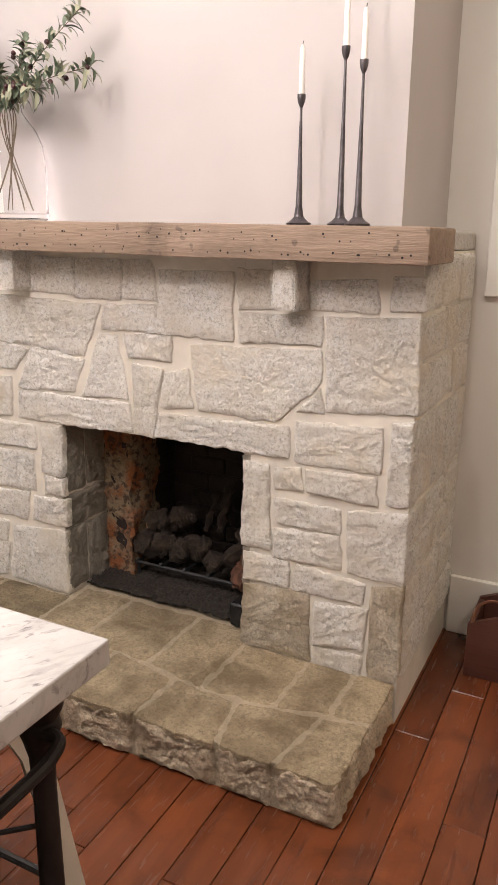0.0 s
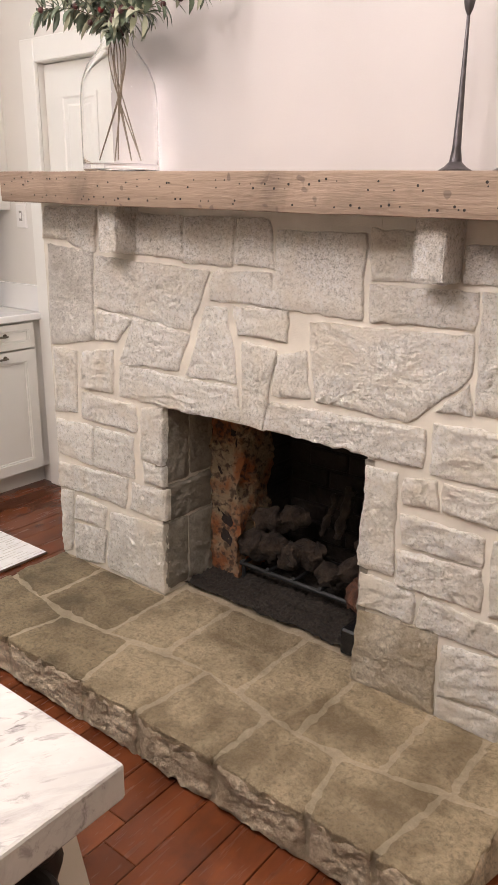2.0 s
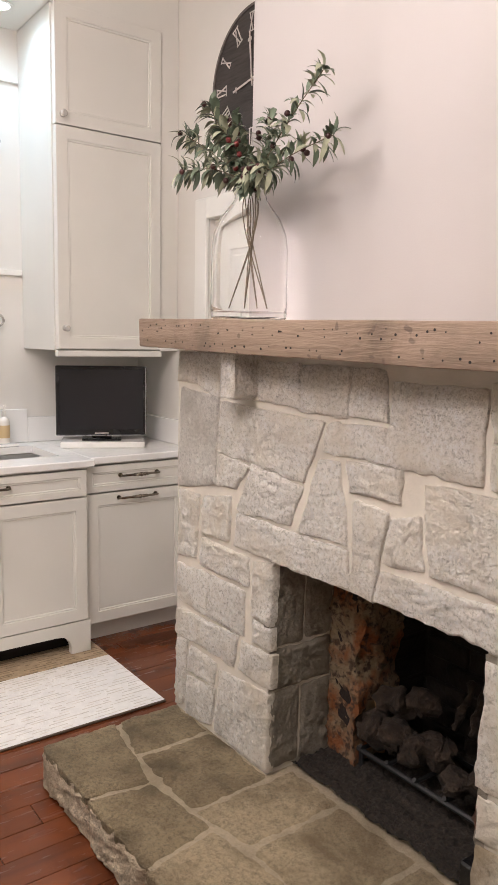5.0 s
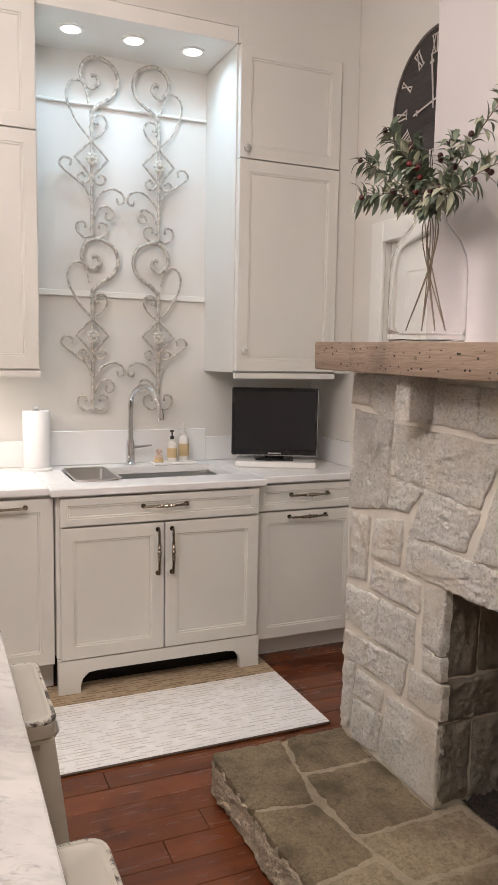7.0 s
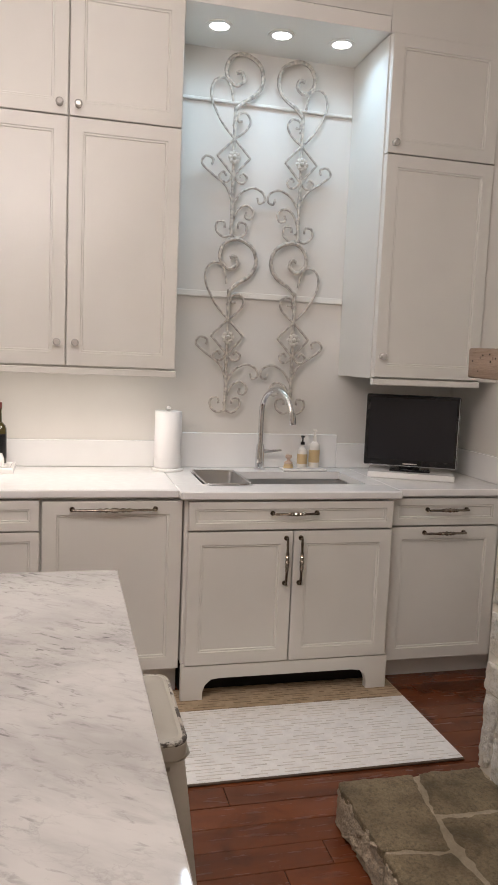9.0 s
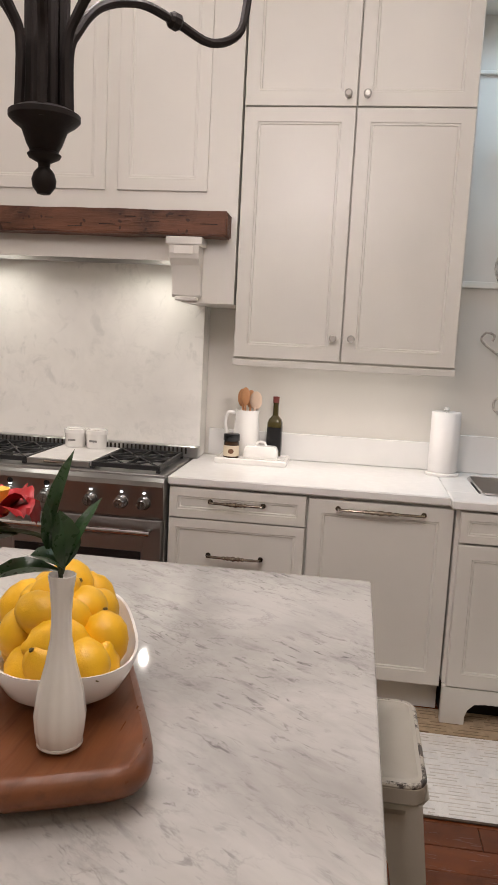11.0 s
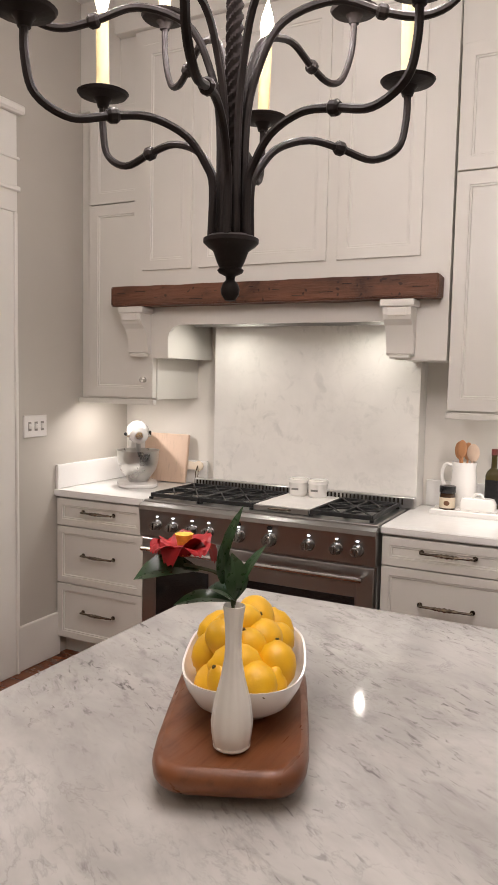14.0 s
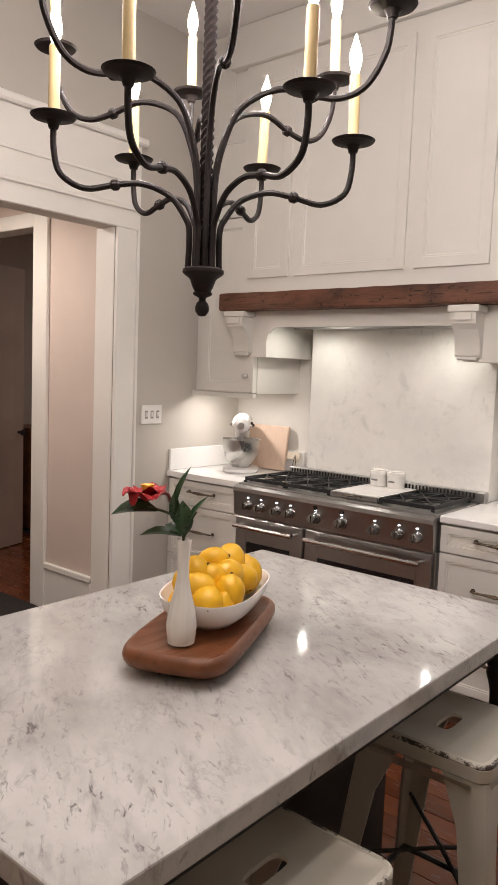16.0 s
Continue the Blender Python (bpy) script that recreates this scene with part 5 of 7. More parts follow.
for hour, text in enumerate(("XII", "I", "II", "III", "IIII", "V", "VI", "VII", "VIII", "IX", "X", "XI")):
    a = math.pi / 2 - hour * math.pi / 6
    bm = bmesh.new()
    width = {"I": 0.016, "V": 0.028, "X": 0.030}
    total = sum(width[ch] for ch in text)
    u = -total / 2
    rot = Matrix.Rotation(a - math.pi / 2, 4, "Z")
    for ch in text:
        w = width[ch]
        c = u + w / 2
        for lean in ((0,) if ch == "I" else (-1, 1)):
            lo, hi = (c, c) if ch == "I" else ((c, c + lean * w * 0.36) if ch == "V" else (c - lean * w * 0.36, c + lean * w * 0.36))
            q = [(lo - 0.003, 0.20), (lo + 0.003, 0.20), (hi + 0.003, 0.275), (hi - 0.003, 0.275)]
            own = bmesh.new()
            vs = [own.verts.new((x, y, z)) for z in (0.0285, 0.0305) for x, y in q]
            for f in ((0, 1, 2, 3), (7, 6, 5, 4), (0, 4, 5, 1), (1, 5, 6, 2), (2, 6, 7, 3), (3, 7, 4, 0)):
                own.faces.new([vs[i] for i in f])
            join(own, bm)
        u += w
    for y in (0.20, 0.275):
        block(-total / 2, total / 2, y - 0.002, y + 0.002, 0.0285, 0.0303, 0, bm)
    bmesh.ops.recalc_face_normals(bm, faces=bm.faces[:])
    bm.transform(spin @ rot)
    part("numeral", bm, PALE, t, soft=False)
for a, L in ((radians(96), 0.20), (radians(190), 0.14)):
    bm = block(-0.004, 0.004, -0.03, L, 0.034, 0.037)
    block(-0.012, 0.012, L * 0.8, L * 0.86, 0.034, 0.037, 0, bm)
    bm.transform(spin @ Matrix.Rotation(a - math.pi / 2, 4, "Z"))
    part("pointer", bm, PALE, t, "worn pale pointer")

# ---- island ----
IX0, IX1, IY0, IY1, IZ = -2.460, -0.865, -0.170, 0.835, 0.906
isl = thing("kitchen_island", (-1.73, 0.29, 0), "long island with a thick white marble top on black iron legs", "island")
bm = block(IX0, IX1, IY0, IY1, IZ - 0.044, IZ, 0.004, None, 2)
part("marble_top", bm, MARBLE, isl, "white marble top with grey veins")
part("apron", block(IX0 + 0.09, IX1 - 0.10, IY0 + 0.08, IY0 + 0.12, IZ - 0.10, IZ - 0.045), IRON, isl)
part("apron", block(IX0 + 0.09, IX1 - 0.10, IY1 - 0.09, IY1 - 0.05, IZ - 0.10, IZ - 0.045), IRON, isl)
for x in (IX0 + 0.09, IX1 - 0.13):
    part("apron", block(x, x + 0.035, IY0 + 0.12, IY1 - 0.09, IZ - 0.09, IZ - 0.045), IRON, isl)
for x in (IX0 + 0.12, IX1 - 0.105):
    for y in (IY0 + 0.1, IY1 - 0.05):
        part("leg", lathe(((0, 0), (0.035, 0), (0.035, 0.012), (0.022, 0.03), (0.020, 0.30), (0.024, 0.315), (0.032, 0.335), (0.034, 0.36), (0.030, 0.385), (0.024, 0.395), (0.026, 0.405), (0.021, 0.42), (0.019, 0.64), (0.021, 0.70), (0.028, 0.73), (0.034, 0.75), (0.030, 0.768), (0.038, 0.785), (0.042, 0.84), (0, 0.84)), (x, y, 0), 20), IRON, isl, "turned black iron leg")
part("towel_bar", tube(glide([(IX1 - 0.105, IY1 - 0.07, 0.755), (IX1 - 0.06, IY1 - 0.062, 0.752), (IX1 - 0.045, IY1 - 0.09, 0.745), (IX1 - 0.045, IY1 - 0.16, 0.735), (IX1 - 0.045, 0.3, 0.728), (IX1 - 0.045, IY0 + 0.2, 0.735), (IX1 - 0.045, IY0 + 0.14, 0.745), (IX1 - 0.06, IY0 + 0.112, 0.752), (IX1 - 0.105, IY0 + 0.12, 0.755)], 5), 0.011, 10), IRON, isl, "curved black iron rail")
part("base_cabinet", block(IX0 + 0.20, -1.22, IY0 + 0.10, 0.50, 0.06, IZ - 0.045, 0.004), painted("black_cabinet", (0.014, 0.013, 0.013), 0.5), isl, "black painted base")
part("foot_rail", tube([(IX0 + 0.12, IY1 - 0.05, 0.20), (IX1 - 0.105, IY1 - 0.05, 0.20)], 0.010, 8), IRON, isl)

# stools
DISTRESS = nodes_of("distressed_cream_metal")
dm, dnt, dp = DISTRESS
dco = coords(dnt)
worn = ramp(dnt, tex(dnt, dco, 16, 6, 0.7), (0.70, 0.0), (0.74, 1.0))
dnt.links.new(mixer(dnt, mixer(dnt, (0.46, 0.425, 0.355), (0.56, 0.52, 0.445), tex(dnt, dco, 5)), (0.06, 0.045, 0.035), worn), dp.inputs["Base Color"])
dp.inputs["Roughness"].default_value = 0.42
dp.inputs["Metallic"].default_value = 0.15
bump(dnt, dp, tex(dnt, dco, 60, 4), 0.15, 0.003)
RIMWEAR, wnt, wp = nodes_of("rubbed_rim_metal")
wco = coords(wnt)
wnt.links.new(mixer(wnt, (0.52, 0.48, 0.41), (0.05, 0.038, 0.03), ramp(wnt, tex(wnt, wco, 22, 6, 0.75), (0.46, 0.0), (0.54, 1.0))), wp.inputs["Base Color"])
wp.inputs["Roughness"].default_value = 0.45
DARKMETAL = painted("worn_dark_metal", (0.05, 0.045, 0.042), 0.45, metal=0.5, var=0.4, scale=25)


def rounded(w, r, n=5):
    pts = []
    for cx, cy, a0 in ((w - r, w - r, 0), (r - w, w - r, 90), (r - w, r - w, 180), (w - r, r - w, 270)):
        for k in range(n + 1):
            a = radians(a0 + 90 * k / n)
            pts.append((cx + r * math.cos(a), cy + r * math.sin(a)))
    return pts


def stool(x, y, turn):
    H, W = 0.712, 0.168
    t = thing("metal_stool", (x, y, 0), "square cream distressed metal stool with a slotted seat", "stool", "stools at the island", turn)
    bm = bmesh.new()
    rings = []
    for w, r, z in ((W - 0.004, 0.03, H - 0.045), (W, 0.032, H - 0.040), (W, 0.032, H - 0.012), (W - 0.008, 0.028, H - 0.002), (W - 0.016, 0.022, H), (W - 0.022, 0.02, H - 0.004)):
        rings.append([bm.verts.new((u, v, z)) for u, v in rounded(w, r)])
    n = len(rings[0])
    slot = [bm.verts.new((u * 0.30 * (1.0), v * 0.115, H - 0.004)) for u, v in rounded(W, 0.10)]
    deep = [bm.verts.new((v.co.x * 0.96, v.co.y * 0.9, H - 0.012)) for v in slot]
    for a, b in list(zip(rings, rings[1:])) + [(rings[-1], slot), (slot, deep)]:
        for i in range(n):
            j = (i + 1) % n
            bm.faces.new((a[i], a[j], b[j], b[i]))
    bmesh.ops.recalc_face_normals(bm, faces=bm.faces[:])
    part("seat", bm, dm, t, "cream seat with chipped edges", local=True)
    part("rim", tube([(u, v, H - 0.007) for u, v in rounded(W - 0.005, 0.030)], 0.0062, 8, closed=True), RIMWEAR, t, "rubbed dark metal showing along the seat edge", local=True)
    for sx in (-1, 1):
        for sy in (-1, 1):
            bm = bmesh.new()
            legs = []
            for z, off, w in ((0.0, 0.222, 0.026), (0.02, 0.220, 0.026), (H - 0.16, 0.163, 0.056), (H - 0.046, 0.150, 0.092)):
                c = Vector((sx * off, sy * off, z))
                legs.append([bm.verts.new(c + Vector((-sx * w, sy * 0.012, 0))), bm.verts.new(c + Vector((sx * 0.010, sy * 0.012, 0))), bm.verts.new(c + Vector((sx * 0.012, -sy * w, 0))), bm.verts.new(c + Vector((sx * 0.004, -sy * w, 0))), bm.verts.new(c + Vector((sx * 0.002, sy * 0.002, 0))), bm.verts.new(c + Vector((-sx * w, sy * 0.004, 0)))])
            for a, b in zip(legs, legs[1:]):
                for i in range(6):
                    j = (i + 1) % 6
                    bm.faces.new((a[i], a[j], b[j], b[i]))
            bm.faces.new(legs[0])
            bm.faces.new(legs[-1])
            bmesh.ops.recalc_face_normals(bm, faces=bm.faces[:])
            part("leg", bm, dm, t, local=True)
    for a, b in (((-1, -1), (1, -1)), ((1, -1), (1, 1)), ((1, 1), (-1, 1)), ((-1, 1), (-1, -1))):
        part("apron", tube([(a[0] * 0.13, a[1] * 0.152, H - 0.072) if a[1] == b[1] else (a[0] * 0.152, a[1] * 0.13, H - 0.072), (b[0] * 0.13, b[1] * 0.152, H - 0.072) if a[1] == b[1] else (b[0] * 0.152, b[1] * 0.13, H - 0.072)], 0.036, 4, flat=0.14), dm, t, local=True)
        part("foot_bar", tube([(a[0] * 0.202, a[1] * 0.202, 0.18), (b[0] * 0.202, b[1] * 0.202, 0.18)], 0.009, 7), DARKMETAL, t, local=True)
        part("cross_brace", tube([(a[0] * 0.184, a[1] * 0.184, 0.36), (0, 0, 0.37)], 0.006, 6), DARKMETAL, t, local=True)
    return t


stool(-2.055, 0.775, 0)
stool(-1.302, 0.785, 0)

# board, bowl of lemons, bud vase on the island
def superring(cx, cy, a, b, e, z, n=36, turn=0.0):
    out = []
    for k in range(n):
        s = 2 * math.pi * k / n
        u = a * math.copysign(abs(math.cos(s)) ** (2 / e), math.cos(s))
        v = b * math.copysign(abs(math.sin(s)) ** (2 / e), math.sin(s))
        out.append(Vector((cx + u * math.cos(turn) - v * math.sin(turn), cy + u * math.sin(turn) + v * math.cos(turn), z)))
    return out


def loft(rows, cap0=True, cap1=True):
    bm = bmesh.new()
    rings = [[bm.verts.new(p) for p in r] for r in rows]
    n = len(rings[0])
    for a, b in zip(rings, rings[1:]):
        for k in range(n):
            bm.faces.new((a[k], a[(k + 1) % n], b[(k + 1) % n], b[k]))
    if cap0:
        bm.faces.new(rings[0][::-1])
    if cap1:
        bm.faces.new(rings[-1])
    bmesh.ops.recalc_face_normals(bm, faces=bm.faces[:])
    return bm


TR = radians(23.5)
BX, BY = -1.610, 0.342
BT = 0.970
t = thing("serving_board", (BX, BY, IZ), "thick carved reddish wooden board on short feet", "board")
part("top", loft([superring(BX, BY, a, b, 5.5, z, 40, TR) for a, b, z in ((0.195, 0.082, 0.9175), (0.226, 0.108, 0.921), (0.243, 0.120, 0.929), (0.252, 0.126, 0.941), (0.254, 0.127, 0.951), (0.251, 0.125, 0.960), (0.245, 0.120, 0.967), (0.237, 0.113, BT), (0.226, 0.103, BT - 0.003))]), BOARD, t)
for sx in (-1, 1):
    for sy in (-1, 1):
        c = Vector((BX, BY, 0)) + Matrix.Rotation(TR, 3, "Z") @ Vector((sx * 0.160, sy * 0.066, 0))
        part("foot", lathe(((0, 0), (0.024, 0), (0.030, 0.010), (0.034, 0.017)), (c.x, c.y, IZ + 0.0005), 14), BOARD, t)
CX, CY = -1.656, 0.332
t = thing("fruit_bowl", (CX, CY, BT), "white oval ceramic bowl full of lemons", "bowl")
part("bowl", loft([superring(CX, CY, a, b, 2.9, z, 44, TR) for a, b, z in ((0.095, 0.045, BT), (0.128, 0.066, BT + 0.003), (0.164, 0.092, BT + 0.026), (0.182, 0.106, BT + 0.052), (0.189, 0.112, BT + 0.072), (0.189, 0.112, BT + 0.076), (0.185, 0.108, BT + 0.075), (0.176, 0.101, BT + 0.052), (0.155, 0.085, BT + 0.028), (0.115, 0.055, BT + 0.008))]), WHITE, t)
LEMON = painted("lemon_skin", (0.80, 0.445, 0.010), 0.42, var=0.14, scale=14, grain=320, relief=0.2, distance=0.004)
random.seed(8)
LEMONS = ((-0.115, -0.040, 0.075), (-0.115, 0.030, 0.078), (-0.045, -0.050, 0.078), (-0.040, 0.022, 0.072), (0.030, -0.045, 0.075), (0.035, 0.030, 0.075), (0.105, -0.042, 0.074), (0.110, 0.036, 0.074), (0.128, -0.020, 0.092), (-0.140, -0.025, 0.090), (-0.138, 0.028, 0.088),
          (-0.085, -0.010, 0.122), (-0.015, -0.022, 0.128), (0.060, 0.008, 0.126), (0.112, -0.008, 0.116), (-0.030, 0.048, 0.112), (0.020, 0.028, 0.132),
          (0.0, 0.0, 0.100), (-0.072, -0.052, 0.110), (0.050, -0.055, 0.112), (0.082, 0.052, 0.108), (-0.082, 0.048, 0.112), (0.006, -0.010, 0.156), (-0.055, 0.012, 0.146), (0.066, -0.030, 0.146), (0.140, 0.022, 0.098))
for i, (u, v, z) in enumerate(LEMONS):
    c = Vector((CX, CY, BT + z - 0.024)) + Matrix.Rotation(TR, 3, "Z") @ Vector((u, v * 1.12, 0))
    m = Matrix.Translation(c) @ Euler((random.uniform(0, 6), random.uniform(-0.5, 0.5), random.uniform(0, 6))).to_matrix().to_4x4()
    t = thing("lemon", tuple(c), "ripe yellow lemon in the white bowl", "lemon", "lemons in the bowl")
    s = random.uniform(0.98, 1.14)
    turnx = m @ Matrix.Rotation(radians(90), 4, "X")
    part("fruit", lathe([(r * s, h * s) for r, h in ((0, -0.046), (0.006, -0.044), (0.010, -0.039), (0.022, -0.032), (0.031, -0.018), (0.034, 0.0), (0.031, 0.018), (0.022, 0.031), (0.011, 0.037), (0.006, 0.040), (0, 0.041))], (0, 0, 0), 18, None, turnx), LEMON, t)
    part("stem_end", lathe([(0.0, 0.0405 * s), (0.004, 0.0415 * s), (0.003, 0.044 * s), (0, 0.044 * s)], (0, 0, 0), 8, None, turnx), painted("lemon_stem", (0.10, 0.07, 0.02), 0.8) if i == 0 else bpy.data.materials["lemon_stem"], t)
MILK = painted("milk_glass", (0.84, 0.81, 0.76), 0.2, var=0.03, rvar=0.05)
VX, VY = -1.457, 0.410
t = thing("bud_vase", (VX, VY, BT), "slender white milk-glass bud vase holding a red flower", "vase")
bm = lathe(((0, 0), (0.030, 0), (0.033, 0.004), (0.036, 0.020), (0.038, 0.040), (0.033, 0.070), (0.022, 0.105), (0.0155, 0.135), (0.0145, 0.165), (0.017, 0.195), (0.020, 0.212), (0.0185, 0.213), (0.015, 0.195), (0.012, 0.165), (0, 0.15)), (0, 0, 0), 72)
for v in bm.verts:
    a = math.atan2(v.co.y, v.co.x)
    k = 0.88 * (1 + 0.016 * math.cos(12 * a))
    v.co.x, v.co.y, v.co.z = v.co.x * k, v.co.y * k, v.co.z * 1.08
bm.transform(Matrix.Translation((VX, VY, BT)))
part("vase_body", bm, MILK, t)
part("foot_ring", lathe(((0.0, 0.0), (0.027, 0.0), (0.030, 0.003), (0.030, 0.006), (0.026, 0.008)), (VX, VY, BT + 0.0002), 36), MILK, t)


def leaf_mesh(bm, base, tip, width, curl=0.15, side=None):
    """A pointed leaf with a folded midrib from base to tip."""
    base, tip = Vector(base), Vector(tip)
    d = tip - base
    L = d.length
    s = (side or d.cross(Vector((0.3, 0.2, 1)))).normalized() if (side or d.cross(Vector((0.3, 0.2, 1)))).length > 1e-6 else Vector((1, 0, 0))
    up = s.cross(d).normalized()
    mid, lo, hi = [], [], []
    for k in range(6):
        f = k / 5
        w = width * math.sin(math.pi * min(1, 0.04 + f * 0.96)) ** 0.8
        c = base + d * f + up * (curl * L * math.sin(math.pi * f) * 0.5)
        mid.append(bm.verts.new(c))
        lo.append(bm.verts.new(c - s * w + up * w * 0.25))
        hi.append(bm.verts.new(c + s * w + up * w * 0.25))
    for k in range(5):
        bm.faces.new((lo[k], mid[k], mid[k + 1], lo[k + 1]))
        bm.faces.new((mid[k], hi[k], hi[k + 1], mid[k + 1]))


GLOSSLEAF = painted("glossy_dark_leaf", (0.022, 0.055, 0.018), 0.3, var=0.35, scale=30)
PETAL = painted("red_petal", (0.36, 0.006, 0.010), 0.5, var=0.25, scale=30)
STAMEN = painted("yellow_stamen", (0.85, 0.50, 0.06), 0.6, var=0.2, scale=80)
VT = BT + 0.230
t = thing("camellia_sprig", (VX, VY, VT - 0.06), "red flower with yellow stamens on a leafy sprig", "flower")
FL = Vector((VX + 0.054, VY - 0.060, VT + 0.080))
part("stem", tube(glide([(VX, VY, VT - 0.06), (VX, VY - 0.004, VT + 0.01), (VX + 0.016, VY - 0.018, VT + 0.05), tuple(FL - Vector((0, 0, 0.012)))], 5), 0.003, 6), painted("green_stem", (0.06, 0.07, 0.03), 0.6), t)
part("twig", tube(glide([(VX, VY, VT), (VX - 0.006, VY + 0.006, VT + 0.03), (VX - 0.016, VY + 0.02, VT + 0.06)], 5), 0.002, 6), bpy.data.materials["green_stem"], t)
def petal_mesh(base, a, length, width, rise, droop):
    """A broad cupped petal that curls outwards at its ruffled tip."""
    bm = bmesh.new()
    rows = []
    for i in range(7):
        f = i / 6
        reach = length * math.sin(f * 1.35)
        z = rise * math.sin(f * math.pi * 0.55) - droop * f ** 3
        w = width * math.sin(math.pi * min(0.93, 0.12 + f * 0.80)) ** 0.7
        rows.append([bm.verts.new(Vector(base) + Matrix.Rotation(a, 3, "Z") @ Vector((reach, w * j / 3, z + 0.35 * w * (j / 3) ** 2 + 0.0025 * math.sin(j * 2.4 + a * 5) * f))) for j in range(-3, 4)])
    for r0, r1 in zip(rows, rows[1:]):
        for j in range(6):
            bm.faces.new((r0[j], r0[j + 1], r1[j + 1], r1[j]))
    return bm


for k in range(8):
    part("petal", petal_mesh(FL, 2 * math.pi * k / 8 + 0.25 * (k % 2), 0.054 if k % 2 else 0.042, 0.025, 0.026 if k % 2 else 0.036, 0.014 if k % 3 else 0.040), PETAL, t)
bm = lathe(((0, 0), (0.009, 0.004), (0.011, 0.024), (0.0145, 0.036), (0.009, 0.033), (0, 0.026)), (0, 0, 0), 14)
bm.transform(Matrix.Translation(FL))
part("stamens", bm, STAMEN, t, "yellow stamens")
for base, tip, w in (((0.040, -0.042, 0.060), (0.104, -0.118, 0.048), 0.030), ((0.004, -0.004, 0.006), (0.062, -0.074, 0.004), 0.017), ((0.0, 0.0, 0.008), (0.030, -0.030, 0.030), 0.020), ((0, 0.002, 0.010), (0.004, -0.004, 0.084), 0.020),
                     ((0, 0.004, 0.012), (-0.030, 0.040, 0.096), 0.009), ((0.016, -0.016, 0.040), (-0.004, 0.012, 0.160), 0.009), ((0.014, -0.014, 0.035), (0.020, -0.012, 0.105), 0.012)):
    bm = bmesh.new()
    o = Vector((VX, VY, VT))
    leaf_mesh(bm, o + Vector(base), o + Vector(tip), w, 0.25)
    part("leaf", bm, GLOSSLEAF, t)

# ---- chandelier ----
AX, AY = -1.577, 0.327
ch = thing("chandelier", (AX, AY, 1.78), "black iron two-tier chandelier with twelve candle bulbs", "chandelier")
DROP = -0.039
part("finial", lathe([(r * 0.84, 1.722 + (h - 1.722) * 0.84) for r, h in ((0, 1.722), (0.010, 1.724), (0.018, 1.735), (0.0195, 1.746), (0.016, 1.757), (0.009, 1.765), (0.010, 1.772), (0.024, 1.779), (0.027, 1.784), (0.022, 1.789), (0.028, 1.80), (0.036, 1.822), (0.050, 1.832), (0.056, 1.838), (0.056, 1.846), (0.045, 1.852), (0, 1.852))], (AX, AY, DROP), 28), IRON, ch)
bm = bmesh.new()
rows = []
for k in range(421):
    z = 1.765 + k * (CEIL - 0.05 - 1.765) / 420
    tw = k * 0.36
    rr = []
    for j in range(20):
        a = 2 * math.pi * j / 20
        r = 0.0130 * (1 + 0.20 * math.cos(4 * (a - tw)))
        rr.append(bm.verts.new((AX + r * math.cos(a), AY + r * math.sin(a), z)))
    rows.append(rr)
for a, b in zip(rows, rows[1:]):
    for j in range(20):
        bm.faces.new((a[j], a[(j + 1) % 20], b[(j + 1) % 20], b[j]))
bmesh.ops.recalc_face_normals(bm, faces=bm.faces[:])
STEMIRON = painted("stem_iron", (0.017, 0.013, 0.012), 0.8, var=0.3, scale=20, relief=0.3)
STEMIRON.node_tree.nodes["Principled BSDF"].inputs["Specular IOR Level"].default_value = 0.1
part("twisted_stem", bm, STEMIRON, ch, "rope-twisted iron stem")
part("ceiling_rose", lathe(((0, CEIL - 0.03), (0.045, CEIL - 0.03), (0.065, CEIL - 0.005), (0.065, CEIL - 0.001), (0, CEIL - 0.001)), (AX, AY, 0), 24), IRON, ch)
part("collar", lathe(((0.014, 2.52), (0.030, 2.53), (0.034, 2.55), (0.024, 2.57), (0.014, 2.58)), (AX, AY, 0), 20), IRON, ch)
SLEEVE = painted("ivory_sleeve", (0.62, 0.48, 0.25), 0.45, var=0.08, scale=20)
BULB = nodes_of("candle_bulb")[0]
bb = BULB.node_tree.nodes["Principled BSDF"]
bb.inputs["Base Color"].default_value = (1, 0.95, 0.85, 1)
bb.inputs["Emission Color"].default_value = (1.0, 0.86, 0.68, 1)
bb.inputs["Emission Strength"].default_value = 45.0
LOWER_ARM = ((0.036, 1.775), (0.034, 1.868), (0.046, 1.903), (0.080, 1.945), (0.140, 1.967), (0.200, 1.961), (0.265, 1.949), (0.318, 1.976), (0.333, 2.026), (0.334, 2.080))
UPPER_ARM = ((0.022, 1.775), (0.022, 1.971), (0.042, 2.068), (0.081, 2.137), (0.165, 2.167), (0.240, 2.147), (0.301, 2.138), (0.353, 2.160), (0.390, 2.224), (0.398, 2.295))
